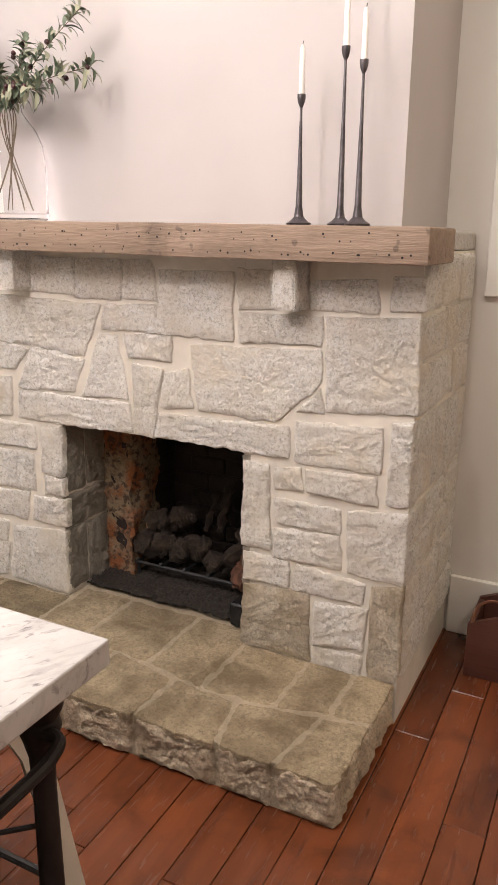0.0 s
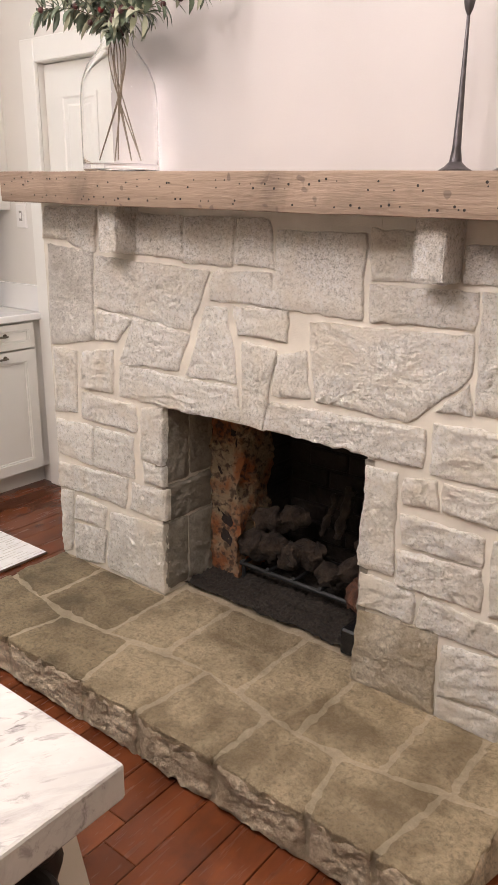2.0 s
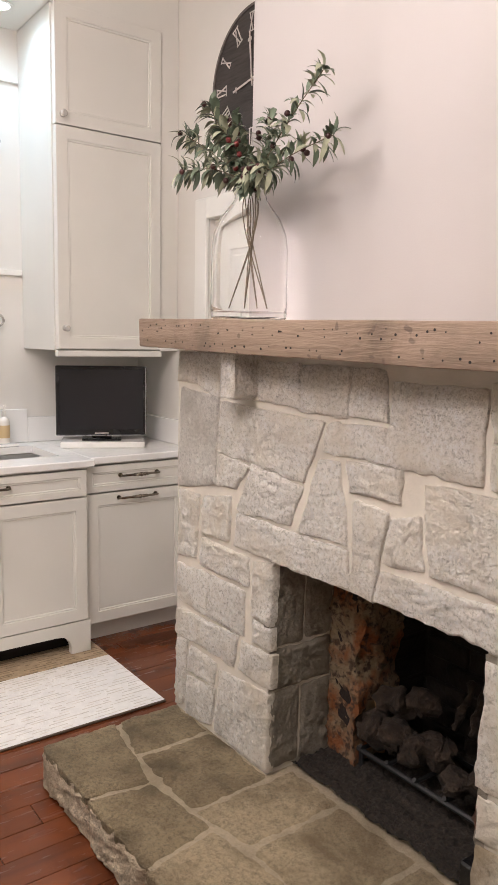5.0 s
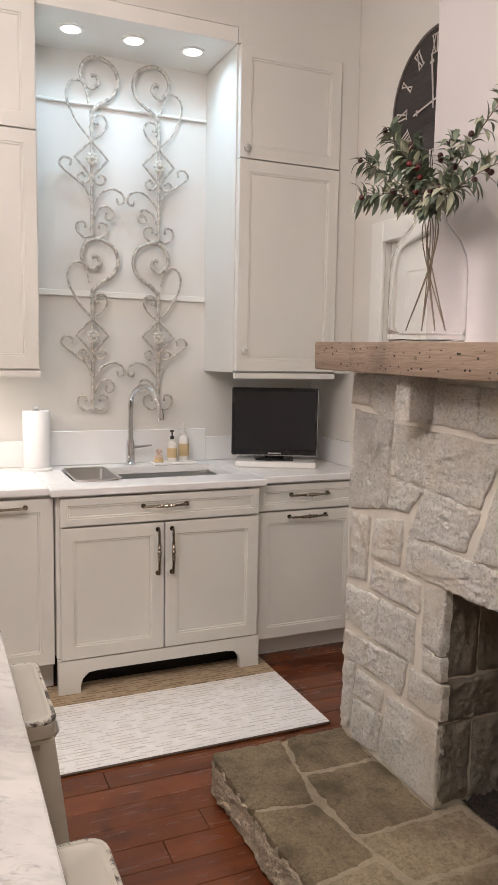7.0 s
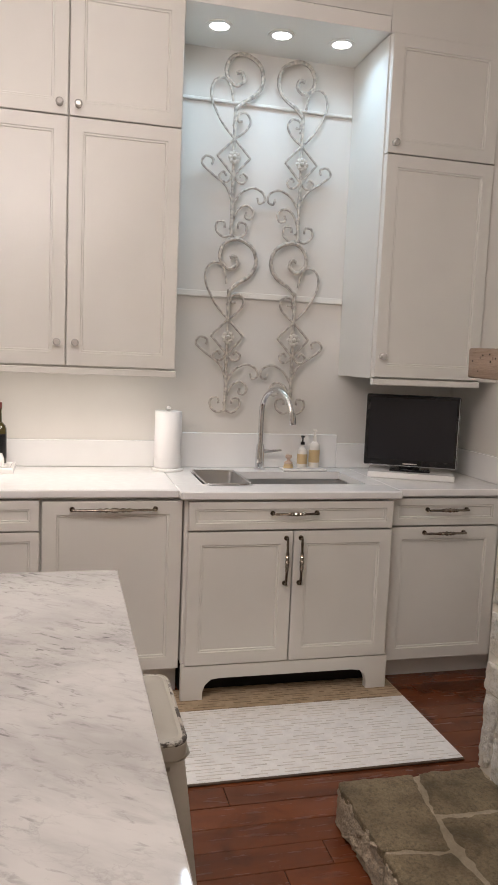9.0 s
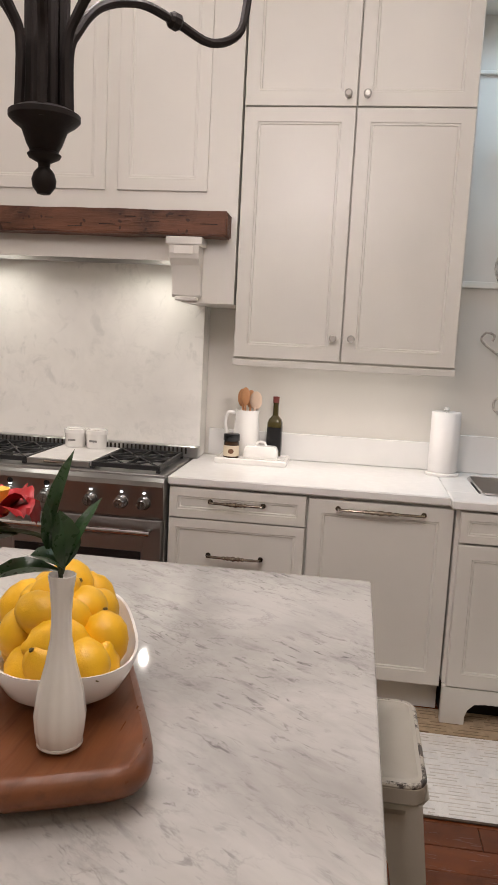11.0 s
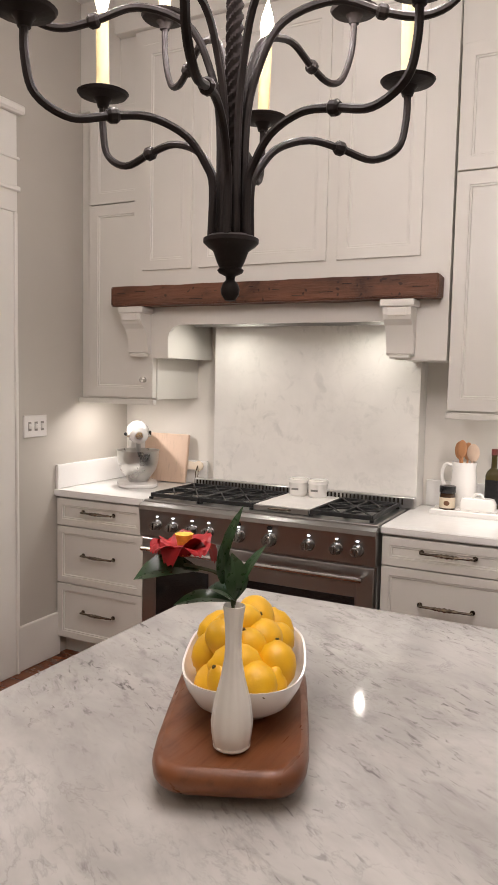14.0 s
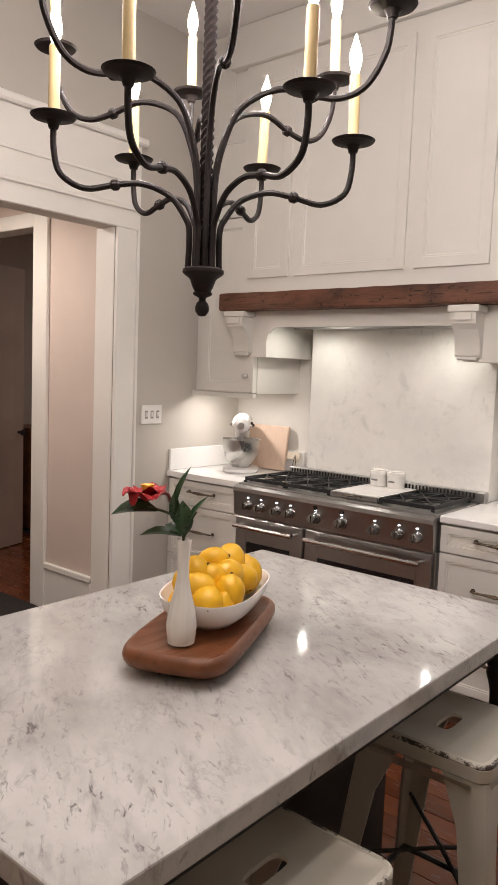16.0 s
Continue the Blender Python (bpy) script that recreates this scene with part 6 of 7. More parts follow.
for a0, R, Z, prof in ((17.8, 0.334, 2.090, LOWER_ARM), (50.5, 0.398, 2.305, UPPER_ARM)):
    for k in range(6):
        a = radians(a0 + 60 * k)
        ca, sa = math.cos(a), math.sin(a)
        arm = part("arm", tube(glide([(AX + r * ca, AY + r * sa, z) for r, z in prof], 5), 0.0068, 8), IRON, ch)
        r, z = prof[5]
        tang = Vector((ca * (prof[6][0] - prof[4][0]), sa * (prof[6][0] - prof[4][0]), prof[6][1] - prof[4][1])).normalized()
        p0 = Vector((AX + r * ca, AY + r * sa, z))
        part("knuckle", tube([p0 - tang * 0.010, p0 - tang * 0.005, p0 + tang * 0.005, p0 + tang * 0.010], [0.0085, 0.0125, 0.0125, 0.0085], 10), IRON, arm)
        c = (AX + R * ca, AY + R * sa, Z)
        part("cup", lathe(((0, -0.022), (0.010, -0.020), (0.013, -0.010), (0.018, -0.004), (0.046, 0.002), (0.050, 0.007), (0.046, 0.009), (0, 0.006)), c, 24), IRON, arm)
        tilt = Matrix.Rotation(radians(random.uniform(-1.5, 1.5)), 4, "X")
        sl = part("candle_sleeve", lathe(((0.0125, 0.007), (0.0125, 0.150), (0.009, 0.153), (0, 0.153)), c, 14, None, tilt), SLEEVE, arm, "ivory candle sleeve")
        bulb = part("bulb", lathe(((0, 0.153), (0.0075, 0.156), (0.013, 0.176), (0.0145, 0.190), (0.011, 0.210), (0.005, 0.228), (0.0015, 0.240), (0, 0.242)), c, 14, None, tilt), BULB, arm, "glowing flame-tip bulb")
        lamp("chandelier_light", "POINT", (c[0], c[1], c[2] + 0.268), 6.3, BULBLIGHT, 0.015)

# ---- things on the worktops ----
GLASS, gnt, gp = nodes_of("clear_glass")
gp.inputs["Transmission Weight"].default_value = 1.0
gp.inputs["Roughness"].default_value = 0.02
gp.inputs["IOR"].default_value = 1.16
gp.inputs["Base Color"].default_value = (1.0, 1.0, 1.0, 1)
Z0 = TOPZ + 0.001
PAPER = painted("paper_towel", (0.86, 0.84, 0.82), 0.95, var=0.02, grain=160, relief=0.5)
t = thing("paper_towel_roll", (-4.08, 1.185, Z0), "white paper towel roll on a stand", "paper towel")
part("base", lathe(((0, 0), (0.078, 0), (0.078, 0.010), (0.07, 0.014), (0, 0.014)), (-4.08, 1.185, Z0), 24), WHITE, t)
part("roll", lathe(((0.02, 0.015), (0.064, 0.015), (0.066, 0.018), (0.066, 0.288), (0.064, 0.291), (0.02, 0.291)), (-4.08, 1.185, Z0), 32), PAPER, t)
part("post", lathe(((0, 0.014), (0.008, 0.014), (0.008, 0.295), (0.014, 0.300), (0.012, 0.312), (0, 0.315)), (-4.08, 1.185, Z0), 14), WHITE, t)

# sink and tap
t = thing("sink", (-3.8, 1.65, 0.73), "stainless steel undermount sink", "sink")
bm = bmesh.new()
def sring(dx, z):
    cx, cy = (SX0 + SX1) / 2, (SY0 + SY1) / 2
    return superring(cx, cy, (SX1 - SX0) / 2 - dx, (SY1 - SY0) / 2 - dx, 7, z, 40)
part("basin", loft([sring(-0.006, 0.890), sring(0.004, 0.890), sring(0.010, 0.76), sring(0.035, 0.728), sring(0.15, 0.724)], False, True), painted("basin_steel", (0.58, 0.58, 0.57), 0.34, metal=1.0, var=0.04), t)
part("drain", lathe(((0, 0.7255), (0.04, 0.7255), (0.042, 0.7265), (0.035, 0.728), (0, 0.727)), (-3.8, 1.70, 0), 20), CHROME, t)
t = thing("colander", (-3.84, 1.405, 0.86), "steel over-sink strainer basket", "colander")
part("tub", loft([superring(-3.84, 1.405, a, b, 14, z, 40) for a, b, z in ((0.200, 0.105, 0.9335), (0.194, 0.100, 0.931), (0.182, 0.090, 0.865), (0.165, 0.078, 0.860))], False, True), STEEL, t)
part("rim", tube(superring(-3.84, 1.405, 0.200, 0.105, 14, 0.933, 40), 0.0045, 6, closed=True), CHROME, t)
t = thing("kitchen_tap", (-4.12, 1.665, Z0), "polished chrome gooseneck tap with a side lever", "tap")
part("base", lathe(((0, 0), (0.030, 0), (0.030, 0.008), (0.024, 0.014), (0.022, 0.11), (0.018, 0.13), (0, 0.13)), (-4.12, 1.665, Z0), 20), CHROME, t)
part("neck", tube(glide([(-4.12, 1.665, 1.04), (-4.12, 1.665, 1.22), (-4.105, 1.673, 1.29), (-4.06, 1.695, 1.333), (-4.00, 1.722, 1.337), (-3.95, 1.747, 1.300), (-3.925, 1.760, 1.245), (-3.915, 1.765, 1.20)], 6), 0.0135, 14), CHROME, t)
part("spray_head", tube([(-3.918, 1.763, 1.235), (-3.912, 1.766, 1.185), (-3.910, 1.767, 1.175)], [0.016, 0.019, 0.016], 14), CHROME, t)
part("lever", tube([(-4.12, 1.685, 1.02), (-4.115, 1.72, 1.022), (-4.11, 1.775, 1.028)], [0.012, 0.008, 0.006], 10), CHROME, t)
# soap tray
SOAP = painted("soap_bottle", (0.80, 0.76, 0.70), 0.2, var=0.04)
LABEL = painted("kraft_label", (0.62, 0.46, 0.25), 0.6, var=0.1)
t = thing("soap_tray", (-4.10, 1.90, Z0), "small white ceramic tray beside the tap", "tray")
part("dish", block(-4.15, -4.05, 1.775, 2.01, Z0, Z0 + 0.012, 0.005, None, 2), WHITE, t)
ZT = Z0 + 0.013
for x, y, hh, r, pump in ((-4.10, 1.885, 0.105, 0.026, True), (-4.115, 1.955, 0.135, 0.028, False)):
    t = thing("soap_bottle", (x, y, ZT), "clear soap bottle with a tan label" if not pump else "soap bottle with a black pump and tan label", "bottle", "bottles by the sink")
    part("bottle", lathe(((0, 0), (r, 0), (r, hh * 0.8), (r * 0.9, hh * 0.9), (r * 0.4, hh), (r * 0.4, hh + 0.015), (0, hh + 0.015)), (x, y, ZT), 18), SOAP, t)
    part("label", lathe(((r + 0.0008, hh * 0.2), (r + 0.0008, hh * 0.68)), (x, y, ZT), 18), LABEL, t)
    part("pump", lathe(((0.009, hh + 0.012), (0.011, hh + 0.014), (0.011, hh + 0.028), (0.004, hh + 0.030), (0.004, hh + 0.05), (0.012, hh + 0.052), (0.010, hh + 0.060), (0, hh + 0.061)), (x, y, ZT), 12), BLACK if pump else SOAP, t)
t = thing("dish_brush", (-4.09, 1.81, ZT), "small wooden dish brush standing on the tray", "brush")
part("bristles", lathe(((0, 0), (0.026, 0), (0.022, 0.02), (0, 0.02)), (-4.09, 1.81, ZT), 16), LABEL, t)
part("grip", lathe(((0.02, 0.02), (0.022, 0.028), (0.010, 0.036), (0.008, 0.044), (0.018, 0.054), (0.016, 0.066), (0, 0.068)), (-4.09, 1.81, ZT), 16), BLOND, t)

# television on a white board
t = thing("tv_board", (-3.95, 2.42, Z0), "white stone board under the television", "board")
bm = block(-0.12, 0.12, -0.21, 0.21, 0, 0.03, 0.004)
tvm = Matrix.Translation((-3.90, 2.40, Z0)) @ Matrix.Rotation(radians(-25.7), 4, "Z")
bm.transform(tvm)
part("slab", bm, WHITE, t)
t = thing("television", (-3.90, 2.393, Z0 + 0.031), "small black flat television switched off", "television")
SCREEN = painted("dark_screen", (0.02, 0.02, 0.023), 0.22, var=0.05, rvar=0.02)
def tvpart(name, bm, mat, label=""):
    bm.transform(Matrix.Translation((-3.90, 2.393, Z0 + 0.031)) @ Matrix.Rotation(radians(-25.7), 4, "Z"))
    return part(name, bm, mat, t, label)
tvpart("housing", block(-0.03, 0.012, -0.231, 0.231, 0.018, 0.380, 0.008, None, 2), BLACK)
tvpart("screen", block(0.0125, 0.014, -0.212, 0.212, 0.052, 0.362), SCREEN, "dark glossy screen")
SILVER = painted("silver_trim", (0.5, 0.5, 0.52), 0.3, metal=0.8)
tvpart("trim_strip", block(0.0125, 0.0145, -0.226, 0.226, 0.020, 0.024), SILVER, "thin silver edge")
tvpart("trim_strip", block(0.0125, 0.0145, 0.223, 0.227, 0.025, 0.374), SILVER, "thin silver edge")
tvpart("mark", block(0.0135, 0.0155, -0.035, 0.035, 0.030, 0.036), PALE)
tvpart("neck", block(-0.02, 0.0, -0.05, 0.05, 0.006, 0.05, 0.004), BLACK)
tvpart("foot", block(-0.07, 0.07, -0.10, 0.10, 0.0, 0.008, 0.003), BLACK)

# tray with jug, oil, jar and butter dish
t = thing("serving_tray", (-4.05, 0.30, Z0), "low white rectangular tray on the worktop", "tray")
part("tray", panelled(lambda u, v, d: Vector((v, u, Z0 + d)), 0.135, 0.470, -4.150, -3.945, 0.026, ((0.0, -0.006), (0.006, 0.0), (0.012, 0.0), (0.018, -0.006))), WHITE, t)
ZT = Z0 + 0.0205
JX, JY = -4.085, 0.262
t = thing("white_jug", (JX, JY, ZT), "white ceramic jug holding wooden spoons", "jug")
part("jug_body", lathe(((0, 0), (0.058, 0), (0.062, 0.006), (0.066, 0.06), (0.060, 0.14), (0.055, 0.19), (0.058, 0.222), (0.054, 0.222), (0.051, 0.19), (0.055, 0.14), (0.06, 0.06), (0, 0.02)), (JX, JY, ZT), 28), WHITE, t)
part("jug_handle", tube(glide([(JX, JY - 0.052, ZT + 0.20), (JX, JY - 0.090, ZT + 0.205), (JX, JY - 0.105, ZT + 0.16), (JX, JY - 0.095, ZT + 0.11), (JX, JY - 0.062, ZT + 0.075)], 5), 0.008, 8), WHITE, t)
TAN = wood_material("cherry_spoon", (0.55, 0.27, 0.12), (0.42, 0.18, 0.08), "z", 8, 0.55, 0.1, False)
for dx, dy, hh, w, m in ((-0.01, -0.03, 0.315, 0.024, TAN), (0.02, -0.012, 0.325, 0.022, TAN), (-0.02, 0.012, 0.31, 0.022, TAN), (0.0, 0.042, 0.305, 0.030, BLOND)):
    s = thing("wooden_spoon", (JX + dx * 0.3, JY + dy * 0.3, ZT + 0.03), "wooden cooking spoon standing in the jug", "spoon", "spoons in the jug")
    a, b = Vector((JX + dx * 0.3, JY + dy * 0.3, ZT + 0.022)), Vector((JX + dx, JY + dy, ZT + hh))
    part("shaft", tube([a, a.lerp(b, 0.78)], 0.005, 7), m, s)
    part("spoon_head", ball(tuple(a.lerp(b, 0.87)), 1.0, None, 12, 8, (0.006, w, 0.044)), m, s)
OX, OY = -4.115, 0.394
OIL = painted("dark_oil_glass", (0.045, 0.035, 0.010), 0.1, var=0.2, rvar=0.03)
t = thing("oil_bottle", (OX, OY, ZT), "dark green square olive oil bottle with a black label", "bottle")
part("glass", loft([superring(OX, OY, r, r, e, ZT + z, 24) for r, e, z in ((0.033, 6, 0), (0.035, 6, 0.004), (0.035, 6, 0.165), (0.030, 4, 0.182), (0.014, 2, 0.200), (0.0125, 2, 0.255), (0.0145, 2, 0.258), (0.0145, 2, 0.268))]), OIL, t)
part("label", loft([superring(OX, OY, 0.0358, 0.0358, 6, ZT + z, 24) for z in (0.03, 0.145)], False, False), BLACK, t)
part("cap", lathe(((0.0148, 0.262), (0.0152, 0.264), (0.0152, 0.290), (0, 0.292)), (OX, OY, ZT), 14), painted("red_foil", (0.16, 0.035, 0.03), 0.35), t)
JX, JY = -3.985, 0.208
t = thing("spice_jar", (JX, JY, ZT), "dark jar with a cream label and black lid", "jar")
part("jar_glass", lathe(((0, 0), (0.034, 0), (0.036, 0.004), (0.036, 0.075), (0.030, 0.082), (0, 0.082)), (JX, JY, ZT), 22), painted("dark_spice", (0.05, 0.025, 0.012), 0.2), t)
part("label", lathe(((0.0368, 0.012), (0.0368, 0.062)), (JX, JY, ZT), 22), painted("cream_label", (0.70, 0.60, 0.45), 0.6), t)
part("emblem", ball((JX + 0.036, JY + 0.004, ZT + 0.036), 1.0, None, 10, 6, (0.002, 0.014, 0.012)), painted("brown_ink", (0.16, 0.07, 0.03), 0.6), t)
part("lid", lathe(((0.037, 0.082), (0.038, 0.084), (0.038, 0.112), (0.035, 0.115), (0, 0.115)), (JX, JY, ZT), 22), BLACK, t)
DX, DY = -4.01, 0.345
t = thing("butter_dish", (DX, DY, ZT), "white ceramic lidded butter dish", "butter dish")
part("dish", loft([superring(DX, DY, a, b, 8, ZT + z, 32) for a, b, z in ((0.045, 0.085, 0), (0.056, 0.096, 0.006), (0.058, 0.098, 0.010), (0.048, 0.088, 0.010))]), WHITE, t)
part("cover", loft([superring(DX, DY, a, b, 7, ZT + z, 32) for a, b, z in ((0.045, 0.082, 0.0105), (0.043, 0.080, 0.04), (0.036, 0.072, 0.060), (0.028, 0.062, 0.064))]), WHITE, t)
part("grip", tube(glide([(DX, DY - 0.025, ZT + 0.062), (DX, DY - 0.012, ZT + 0.080), (DX, DY + 0.012, ZT + 0.080), (DX, DY + 0.025, ZT + 0.062)], 4), 0.006, 8), WHITE, t)

# stand mixer
MXX, MXY = -3.915, -1.525
t = thing("stand_mixer", (MXX, MXY, Z0), "white stand mixer with a steel bowl", "mixer")
ENAMEL = painted("white_enamel", (0.80, 0.78, 0.76), 0.15, var=0.02, rvar=0.04)
def mixer_part(name, bm, mat, label=""):
    bm.transform(Matrix.Translation((MXX, MXY, Z0)) @ Matrix.Rotation(radians(38), 4, "Z"))
    return part(name, bm, mat, t, label)
mixer_part("base", loft([superring(0, 0, a, b, 3, z, 32) for a, b, z in ((0.155, 0.110, 0), (0.160, 0.115, 0.008), (0.155, 0.110, 0.022), (0.12, 0.08, 0.030))]), ENAMEL)
mixer_part("column", loft([superring(-0.115 + s * 0.25, 0, 0.042, 0.048, 3, z, 24) for s, z in ((0, 0.02), (0.02, 0.10), (0.03, 0.19), (0.06, 0.25))]), ENAMEL)
rows = []
for u, w, z in ((-0.165, 0.02, 0.295), (-0.155, 0.046, 0.298), (-0.10, 0.062, 0.305), (0.0, 0.064, 0.305), (0.09, 0.058, 0.300), (0.135, 0.050, 0.295), (0.15, 0.03, 0.292)):
    rows.append([Vector((u, w * math.cos(2 * math.pi * k / 20), z + w * 0.92 * math.sin(2 * math.pi * k / 20))) for k in range(20)])
mixer_part("head", loft(rows), ENAMEL)
mixer_part("band", block(-0.10, 0.12, -0.0655, 0.0655, 0.285, 0.295, 0.002), CHROME)
mixer_part("hub", tube([(0.145, 0, 0.295), (0.168, 0, 0.295)], [0.024, 0.02], 16), CHROME)
mixer_part("speed_knob", ball((-0.02, 0.068, 0.29), 0.010), BLACK)
mixer_part("speed_knob", ball((-0.02, -0.068, 0.29), 0.010), BLACK)
mixer_part("lock_knob", ball((0.09, 0.062, 0.31), 0.009), BLACK)
mixer_part("mixing_bowl", lathe(((0, 0.03), (0.052, 0.03), (0.054, 0.040), (0.07, 0.058), (0.102, 0.10), (0.114, 0.15), (0.118, 0.205), (0.121, 0.208), (0.115, 0.206), (0.110, 0.15), (0.095, 0.10), (0, 0.05)), (0.055, 0, 0), 32), painted("satin_bowl_steel", (0.56, 0.55, 0.53), 0.30, metal=1.0, var=0.03), "satin steel mixing bowl")
mixer_part("beater_shaft", tube([(0.055, 0, 0.25), (0.055, 0, 0.16)], 0.014, 12), STEEL)
# cutting boards leaning against the wall
t = thing("cutting_board", (-4.15, -1.45, Z0), "pale maple cutting board leaning on the wall", "cutting board", "boards behind the mixer")
bm = block(-0.012, 0.012, -0.17, 0.17, 0, 0.285, 0.004)
bm.transform(Matrix.Translation((-4.115, -1.50, Z0 + 0.002)) @ Matrix.Rotation(radians(-9), 4, "Y"))
part("board", bm, BLOND, t)
t = thing("paddle_board", (-4.13, -1.36, Z0), "round-handled pale wooden paddle board with a leather loop", "cutting board", "boards behind the mixer")
paddle = [(-0.30, -0.10), (0.0, -0.10), (0.03, -0.07), (0.05, -0.025), (0.10, -0.02), (0.125, -0.032), (0.15, -0.018), (0.155, 0.0), (0.15, 0.018), (0.125, 0.032), (0.10, 0.02), (0.05, 0.025), (0.03, 0.07), (0.0, 0.10), (-0.30, 0.10)]
bm = prism(paddle, 0.016, lambda u, v, d: Vector((d, u, v)), None, 0.003)
bm.transform(Matrix.Translation((-4.155, -1.385, Z0 + 0.104)) @ Matrix.Rotation(radians(-7), 4, "Y"))
part("paddle", bm, painted("pale_paddle", (0.72, 0.62, 0.50), 0.55, var=0.08, scale=10), t)
LEATHER = painted("dark_leather", (0.08, 0.05, 0.03), 0.7)
part("cord", tube(glide([(-4.128, -1.255, Z0 + 0.11), (-4.118, -1.245, Z0 + 0.07), (-4.118, -1.250, Z0 + 0.03), (-4.118, -1.262, Z0 + 0.03), (-4.118, -1.262, Z0 + 0.07), (-4.128, -1.255, Z0 + 0.11)], 5), 0.003, 6), LEATHER, t)
part("bead", ball((-4.116, -1.256, Z0 + 0.022), 0.010), BLOND, t)

# ---- rug before the sink ----
RUGW = painted("cream_wool", (0.88, 0.86, 0.83), 0.95, var=0.06, scale=30, grain=180, relief=1.0, distance=0.006)
RUGT = painted("oatmeal_wool", (0.46, 0.35, 0.23), 0.95, var=0.15, scale=40, grain=180, relief=1.0, distance=0.006)
RUGG = painted("grey_yarn", (0.70, 0.655, 0.60), 0.95, var=0.2, scale=40)
RUGB = painted("brown_yarn", (0.27, 0.195, 0.12), 0.95, var=0.2, scale=40)
random.seed(3)
rug = thing("runner_rug", (-3.25, 1.55, 0.001), "cream woven runner with an oatmeal end band and broken stripes", "rug")
RGY0, RGY1 = 0.86, 2.19
part("cream_field", block(-3.405, -2.875, RGY0, RGY1, 0.001, 0.011, 0.004), RUGW, rug)
part("oatmeal_band", block(-3.610, -3.407, RGY0, RGY1, 0.001, 0.011, 0.004), RUGT, rug)
for row in range(34):
    x = -3.600 + row * 0.0215
    bm = bmesh.new()
    y = RGY0 + random.uniform(0, 0.06)
    while y < RGY1 - 0.05:
        L = min(random.uniform(0.02, 0.16), RGY1 - 0.01 - y)
        w = random.uniform(0.0012, 0.0028)
        off = random.uniform(-0.004, 0.004)
        block(x - w + off, x + w + off, y, y + L, 0.0085, 0.0122, 0, bm)
        y += L + random.uniform(0.015, 0.10)
    tagged(part("woven_rib", bm, RUGG if x > -3.405 else RUGB, rug, soft=False), kind="stuff")
part("binding", block(-2.878, -2.868, RGY0, RGY1, 0.001, 0.010, 0.003), LEATHER, rug)

# ---- glass vase with olive branches on the mantel ----
GX, GY = -2.170, 2.062
GZ = mantel_top(GX) + 0.002
t = thing("glass_vase", (GX, GY, GZ), "tall clear glass bottle vase on the mantel", "vase")
prof = [(0.0, 0.0), (0.118, 0.0), (0.126, 0.006), (0.127, 0.04), (0.126, 0.20), (0.120, 0.245), (0.100, 0.290), (0.070, 0.325), (0.054, 0.345), (0.050, 0.365), (0.054, 0.375)]
inner = [(0.0505, 0.3745), (0.0465, 0.365), (0.0505, 0.343), (0.0665, 0.322), (0.0965, 0.287), (0.1165, 0.243), (0.1225, 0.20), (0.1235, 0.04), (0.118, 0.022), (0.0, 0.018)]
vase_ob = part("glass_body", lathe([(r * 0.9, h) for r, h in prof + inner], (GX, GY, GZ), 48), GLASS, t)
vase_ob.visible_shadow = False
part("lip", tube([(GX + 0.0475 * math.cos(a / 16 * math.pi), GY + 0.0475 * math.sin(a / 16 * math.pi), GZ + 0.377) for a in range(32)], 0.0028, 6, closed=True), GLASS, t, "rolled glass lip").visible_shadow = False
OLIVE = painted("olive_leaf", (0.100, 0.128, 0.085), 0.5, var=0.5, scale=14, jitter=True)
OLIVEPALE = painted("olive_leaf_underside", (0.30, 0.31, 0.22), 0.6, var=0.3, scale=14)
TWIG = painted("olive_twig", (0.11, 0.08, 0.05), 0.8, var=0.2)
FRUIT = painted("dark_olive_fruit", (0.055, 0.018, 0.018), 0.35, var=0.4, scale=40)
RED = painted("red_berry", (0.13, 0.014, 0.014), 0.35)
random.seed(17)
NECK = Vector((GX, GY, GZ + 0.36))
BRANCHES = (((-0.075, -0.02), (-0.12, -0.04, 0.12), (-0.27, -0.06, 0.21)), ((-0.05, 0.02), (-0.08, -0.02, 0.14), (-0.15, -0.05, 0.27)), ((0.055, -0.01), (0.16, -0.03, 0.12), (0.36, -0.05, 0.24)),
            ((0.07, 0.015), (0.16, -0.02, 0.06), (0.37, -0.02, 0.09)), ((0.02, -0.03), (0.0, -0.05, 0.11), (-0.03, -0.09, 0.18)), ((0.055, -0.01), (0.05, 0.01, 0.10), (0.11, -0.02, 0.18)), ((-0.075, -0.02), (-0.07, -0.06, 0.07), (-0.19, -0.12, 0.08)), ((-0.05, 0.02), (-0.06, 0.02, 0.12), (-0.10, 0.0, 0.23)), ((0.07, 0.015), (0.08, -0.06, 0.05), (0.22, -0.10, 0.02)))
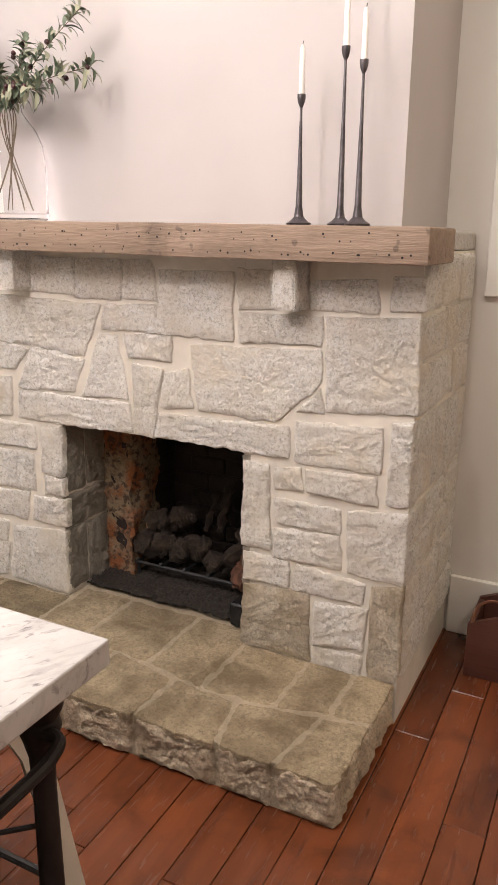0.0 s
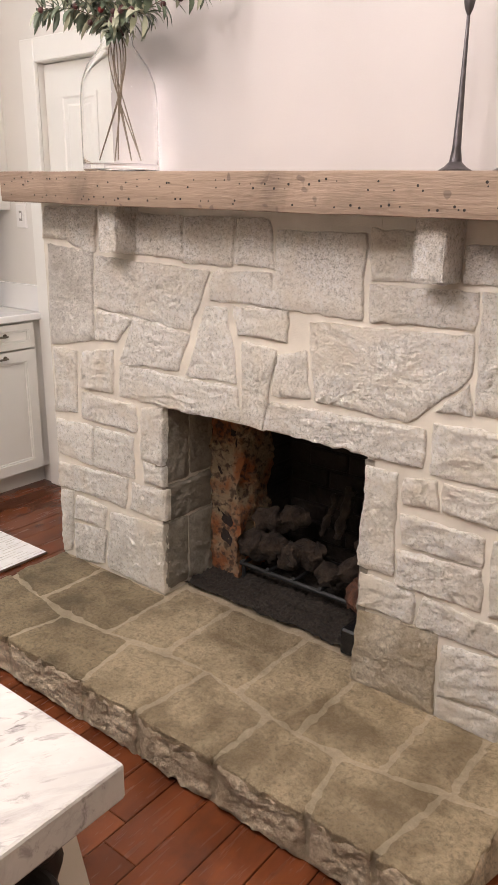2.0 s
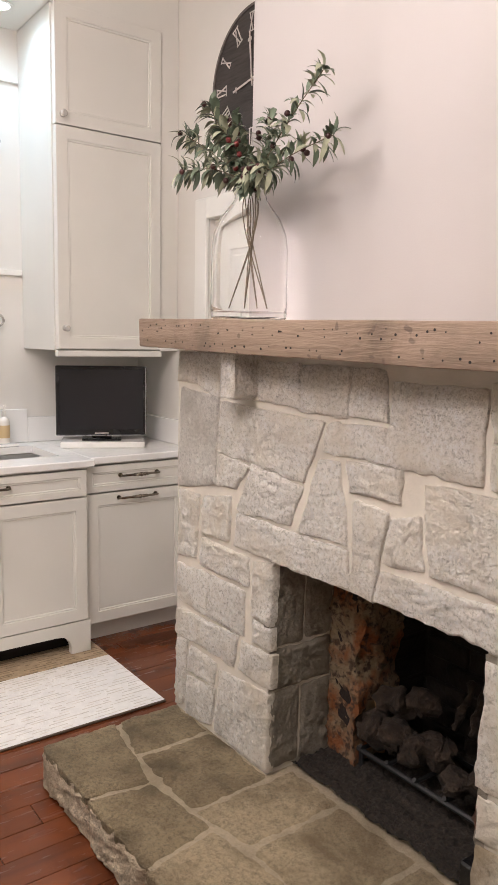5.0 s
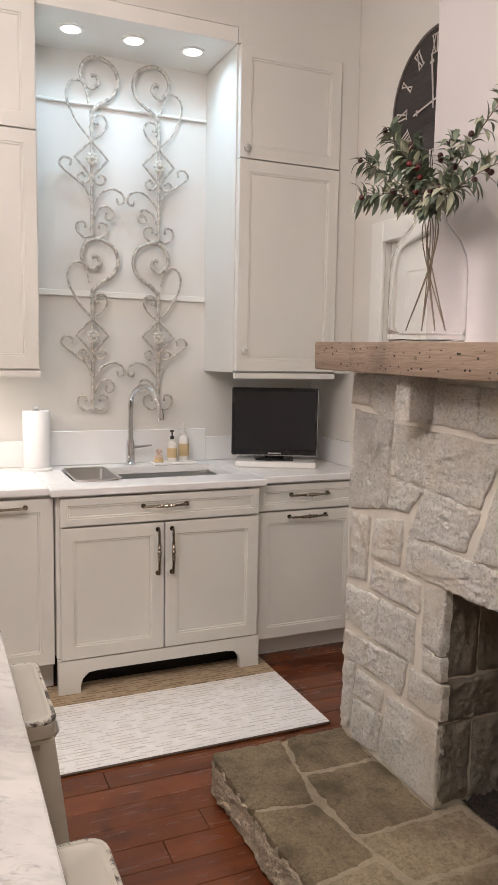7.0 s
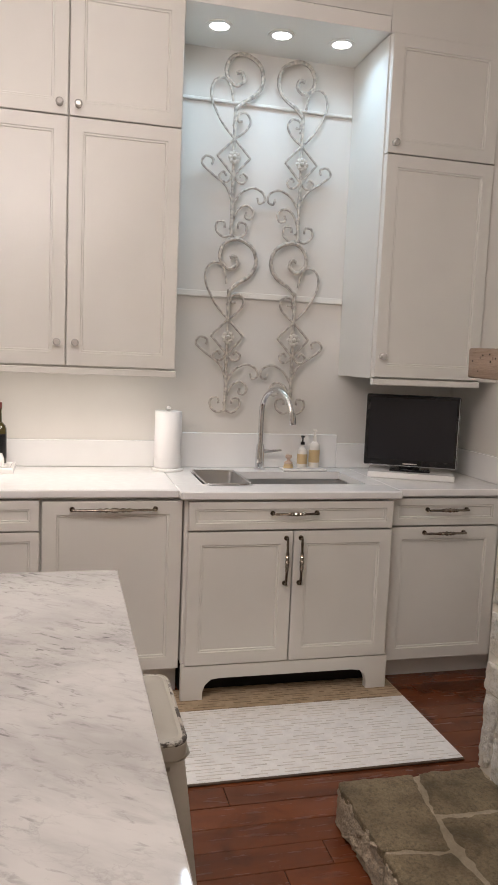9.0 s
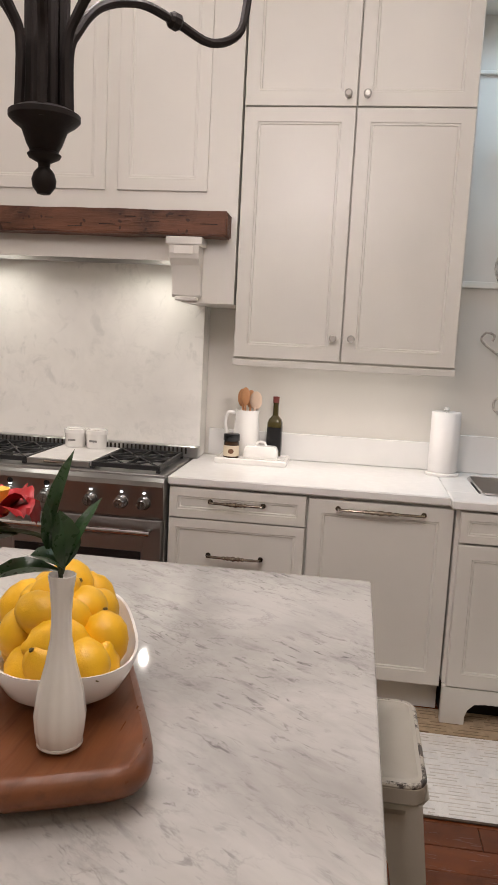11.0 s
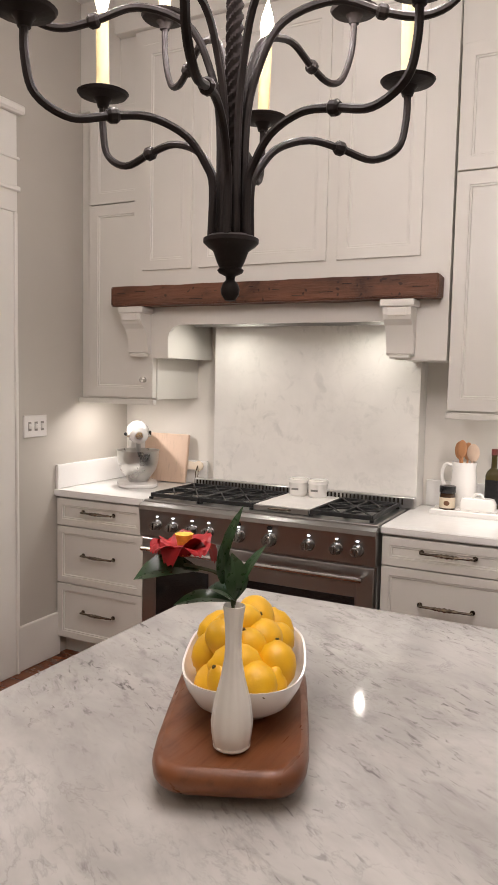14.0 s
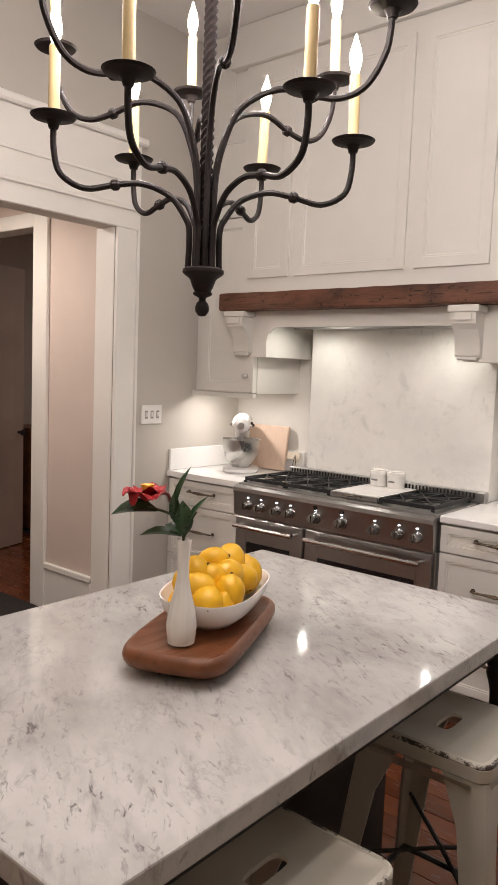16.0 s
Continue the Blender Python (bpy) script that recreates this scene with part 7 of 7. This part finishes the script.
for bi, (foot, mid, end) in enumerate(BRANCHES):
    s = thing("olive_branch", (GX + foot[0], GY + foot[1], GZ + 0.02), "leafy olive branch with dark fruit in the glass vase", "branch", "branches in the vase")
    line = glide([Vector((GX + foot[0], GY + foot[1], GZ + 0.03)), NECK + Vector((-foot[0] * 0.38 + random.uniform(-0.005, 0.005), random.uniform(-0.01, 0.01), -0.03)), NECK + Vector(mid), NECK + Vector(end)], 10)
    part("twig", tube(line, [0.0019 - 0.0008 * i / len(line) for i in range(len(line))], 6), TWIG, s)
    dark, pale, fruit = bmesh.new(), bmesh.new(), bmesh.new()
    n = len(line)
    for i in range(int(n * 0.42), n):
        p = line[i]
        d = (line[min(i + 1, n - 1)] - line[i - 1]).normalized()
        for q in range(5):
            out = Vector((random.gauss(0, 1), random.gauss(0, 0.55), random.gauss(0.05, 0.8)))
            out = (out - d * out.dot(d)).normalized() * 0.9 + d * random.uniform(0.1, 0.8)
            out.normalize()
            L = random.uniform(0.036, 0.066)
            tip = p + out * L + Vector((0, 0, -random.uniform(0, 0.02)))
            if tip.y > 2.185:
                tip.y = 2.18
            leaf_mesh(dark if random.random() < 0.60 else pale, p, tip, random.uniform(0.0060, 0.0098), random.uniform(0.1, 0.5))
        if random.random() < 0.28:
            c = p + Vector((random.uniform(-0.02, 0.02), random.uniform(-0.03, 0.0), random.uniform(-0.02, 0.01)))
            ball(tuple(c), 0.0085, fruit, 8, 6, (1, 1, 1))
    tagged(part("leaves", dark, OLIVE, s), kind="stuff")
    tagged(part("pale_leaves", pale, OLIVEPALE, s), "pale leaf undersides", kind="stuff")
    tagged(part("fruit", fruit, FRUIT if bi != 4 else RED, s), "dark round fruit", kind="stuff")

# wooden tote beside the fireplace
t = thing("log_tote", (-0.42, 2.52, 0), "dark reddish wooden tote with a leather handle", "basket")
TOTE = wood_material("dark_tote_wood", (0.10, 0.035, 0.022), (0.045, 0.016, 0.012), "x", 8, 0.5, 0.2, False)
house = [(-0.60, 0.0), (-0.28, 0.0), (-0.28, 0.20), (-0.44, 0.27), (-0.60, 0.20)]
part("end_board", prism(house, 0.02, south(2.48), None, 0.003), TOTE, t)
part("end_board", prism(house, 0.02, south(2.70), None, 0.003), TOTE, t)
part("side_board", block(-0.60, -0.58, 2.481, 2.679, 0.0, 0.20, 0.003), TOTE, t)
part("side_board", block(-0.30, -0.28, 2.481, 2.679, 0.0, 0.20, 0.003), TOTE, t)
part("bottom", block(-0.58, -0.30, 2.481, 2.679, 0.0, 0.02), TOTE, t)
part("strap", tube(glide([(-0.585, 2.47, 0.20), (-0.57, 2.47, 0.27), (-0.52, 2.47, 0.30), (-0.46, 2.47, 0.285), (-0.43, 2.47, 0.24)], 6), 0.008, 6, flat=0.5), painted("tan_leather", (0.20, 0.09, 0.05), 0.6), t)

# ---- floor boards ----
random.seed(5)
floor_ob = bpy.data.objects["floor"]
BASE[floor_ob] = Matrix.Identity(4)
x, row = WEST, 0
while x < EASTW:
    w = 0.112
    y = -5.0 - random.uniform(0, 1.5)
    while y < NORTH:
        L = random.uniform(1.5, 3.4)
        y0, y1 = max(y, -5.0), min(y + L, NORTH)
        if y1 - y0 > 0.05:
            h = random.uniform(-0.0008, 0.0008)
            part("floor_board", block(x + 0.0011, x + w - 0.0011, y0 + 0.001, y1 - 0.001, -0.011, h, 0.0018), PLANK, floor_ob, soft=False)
        y += L
    x += w
    row += 1
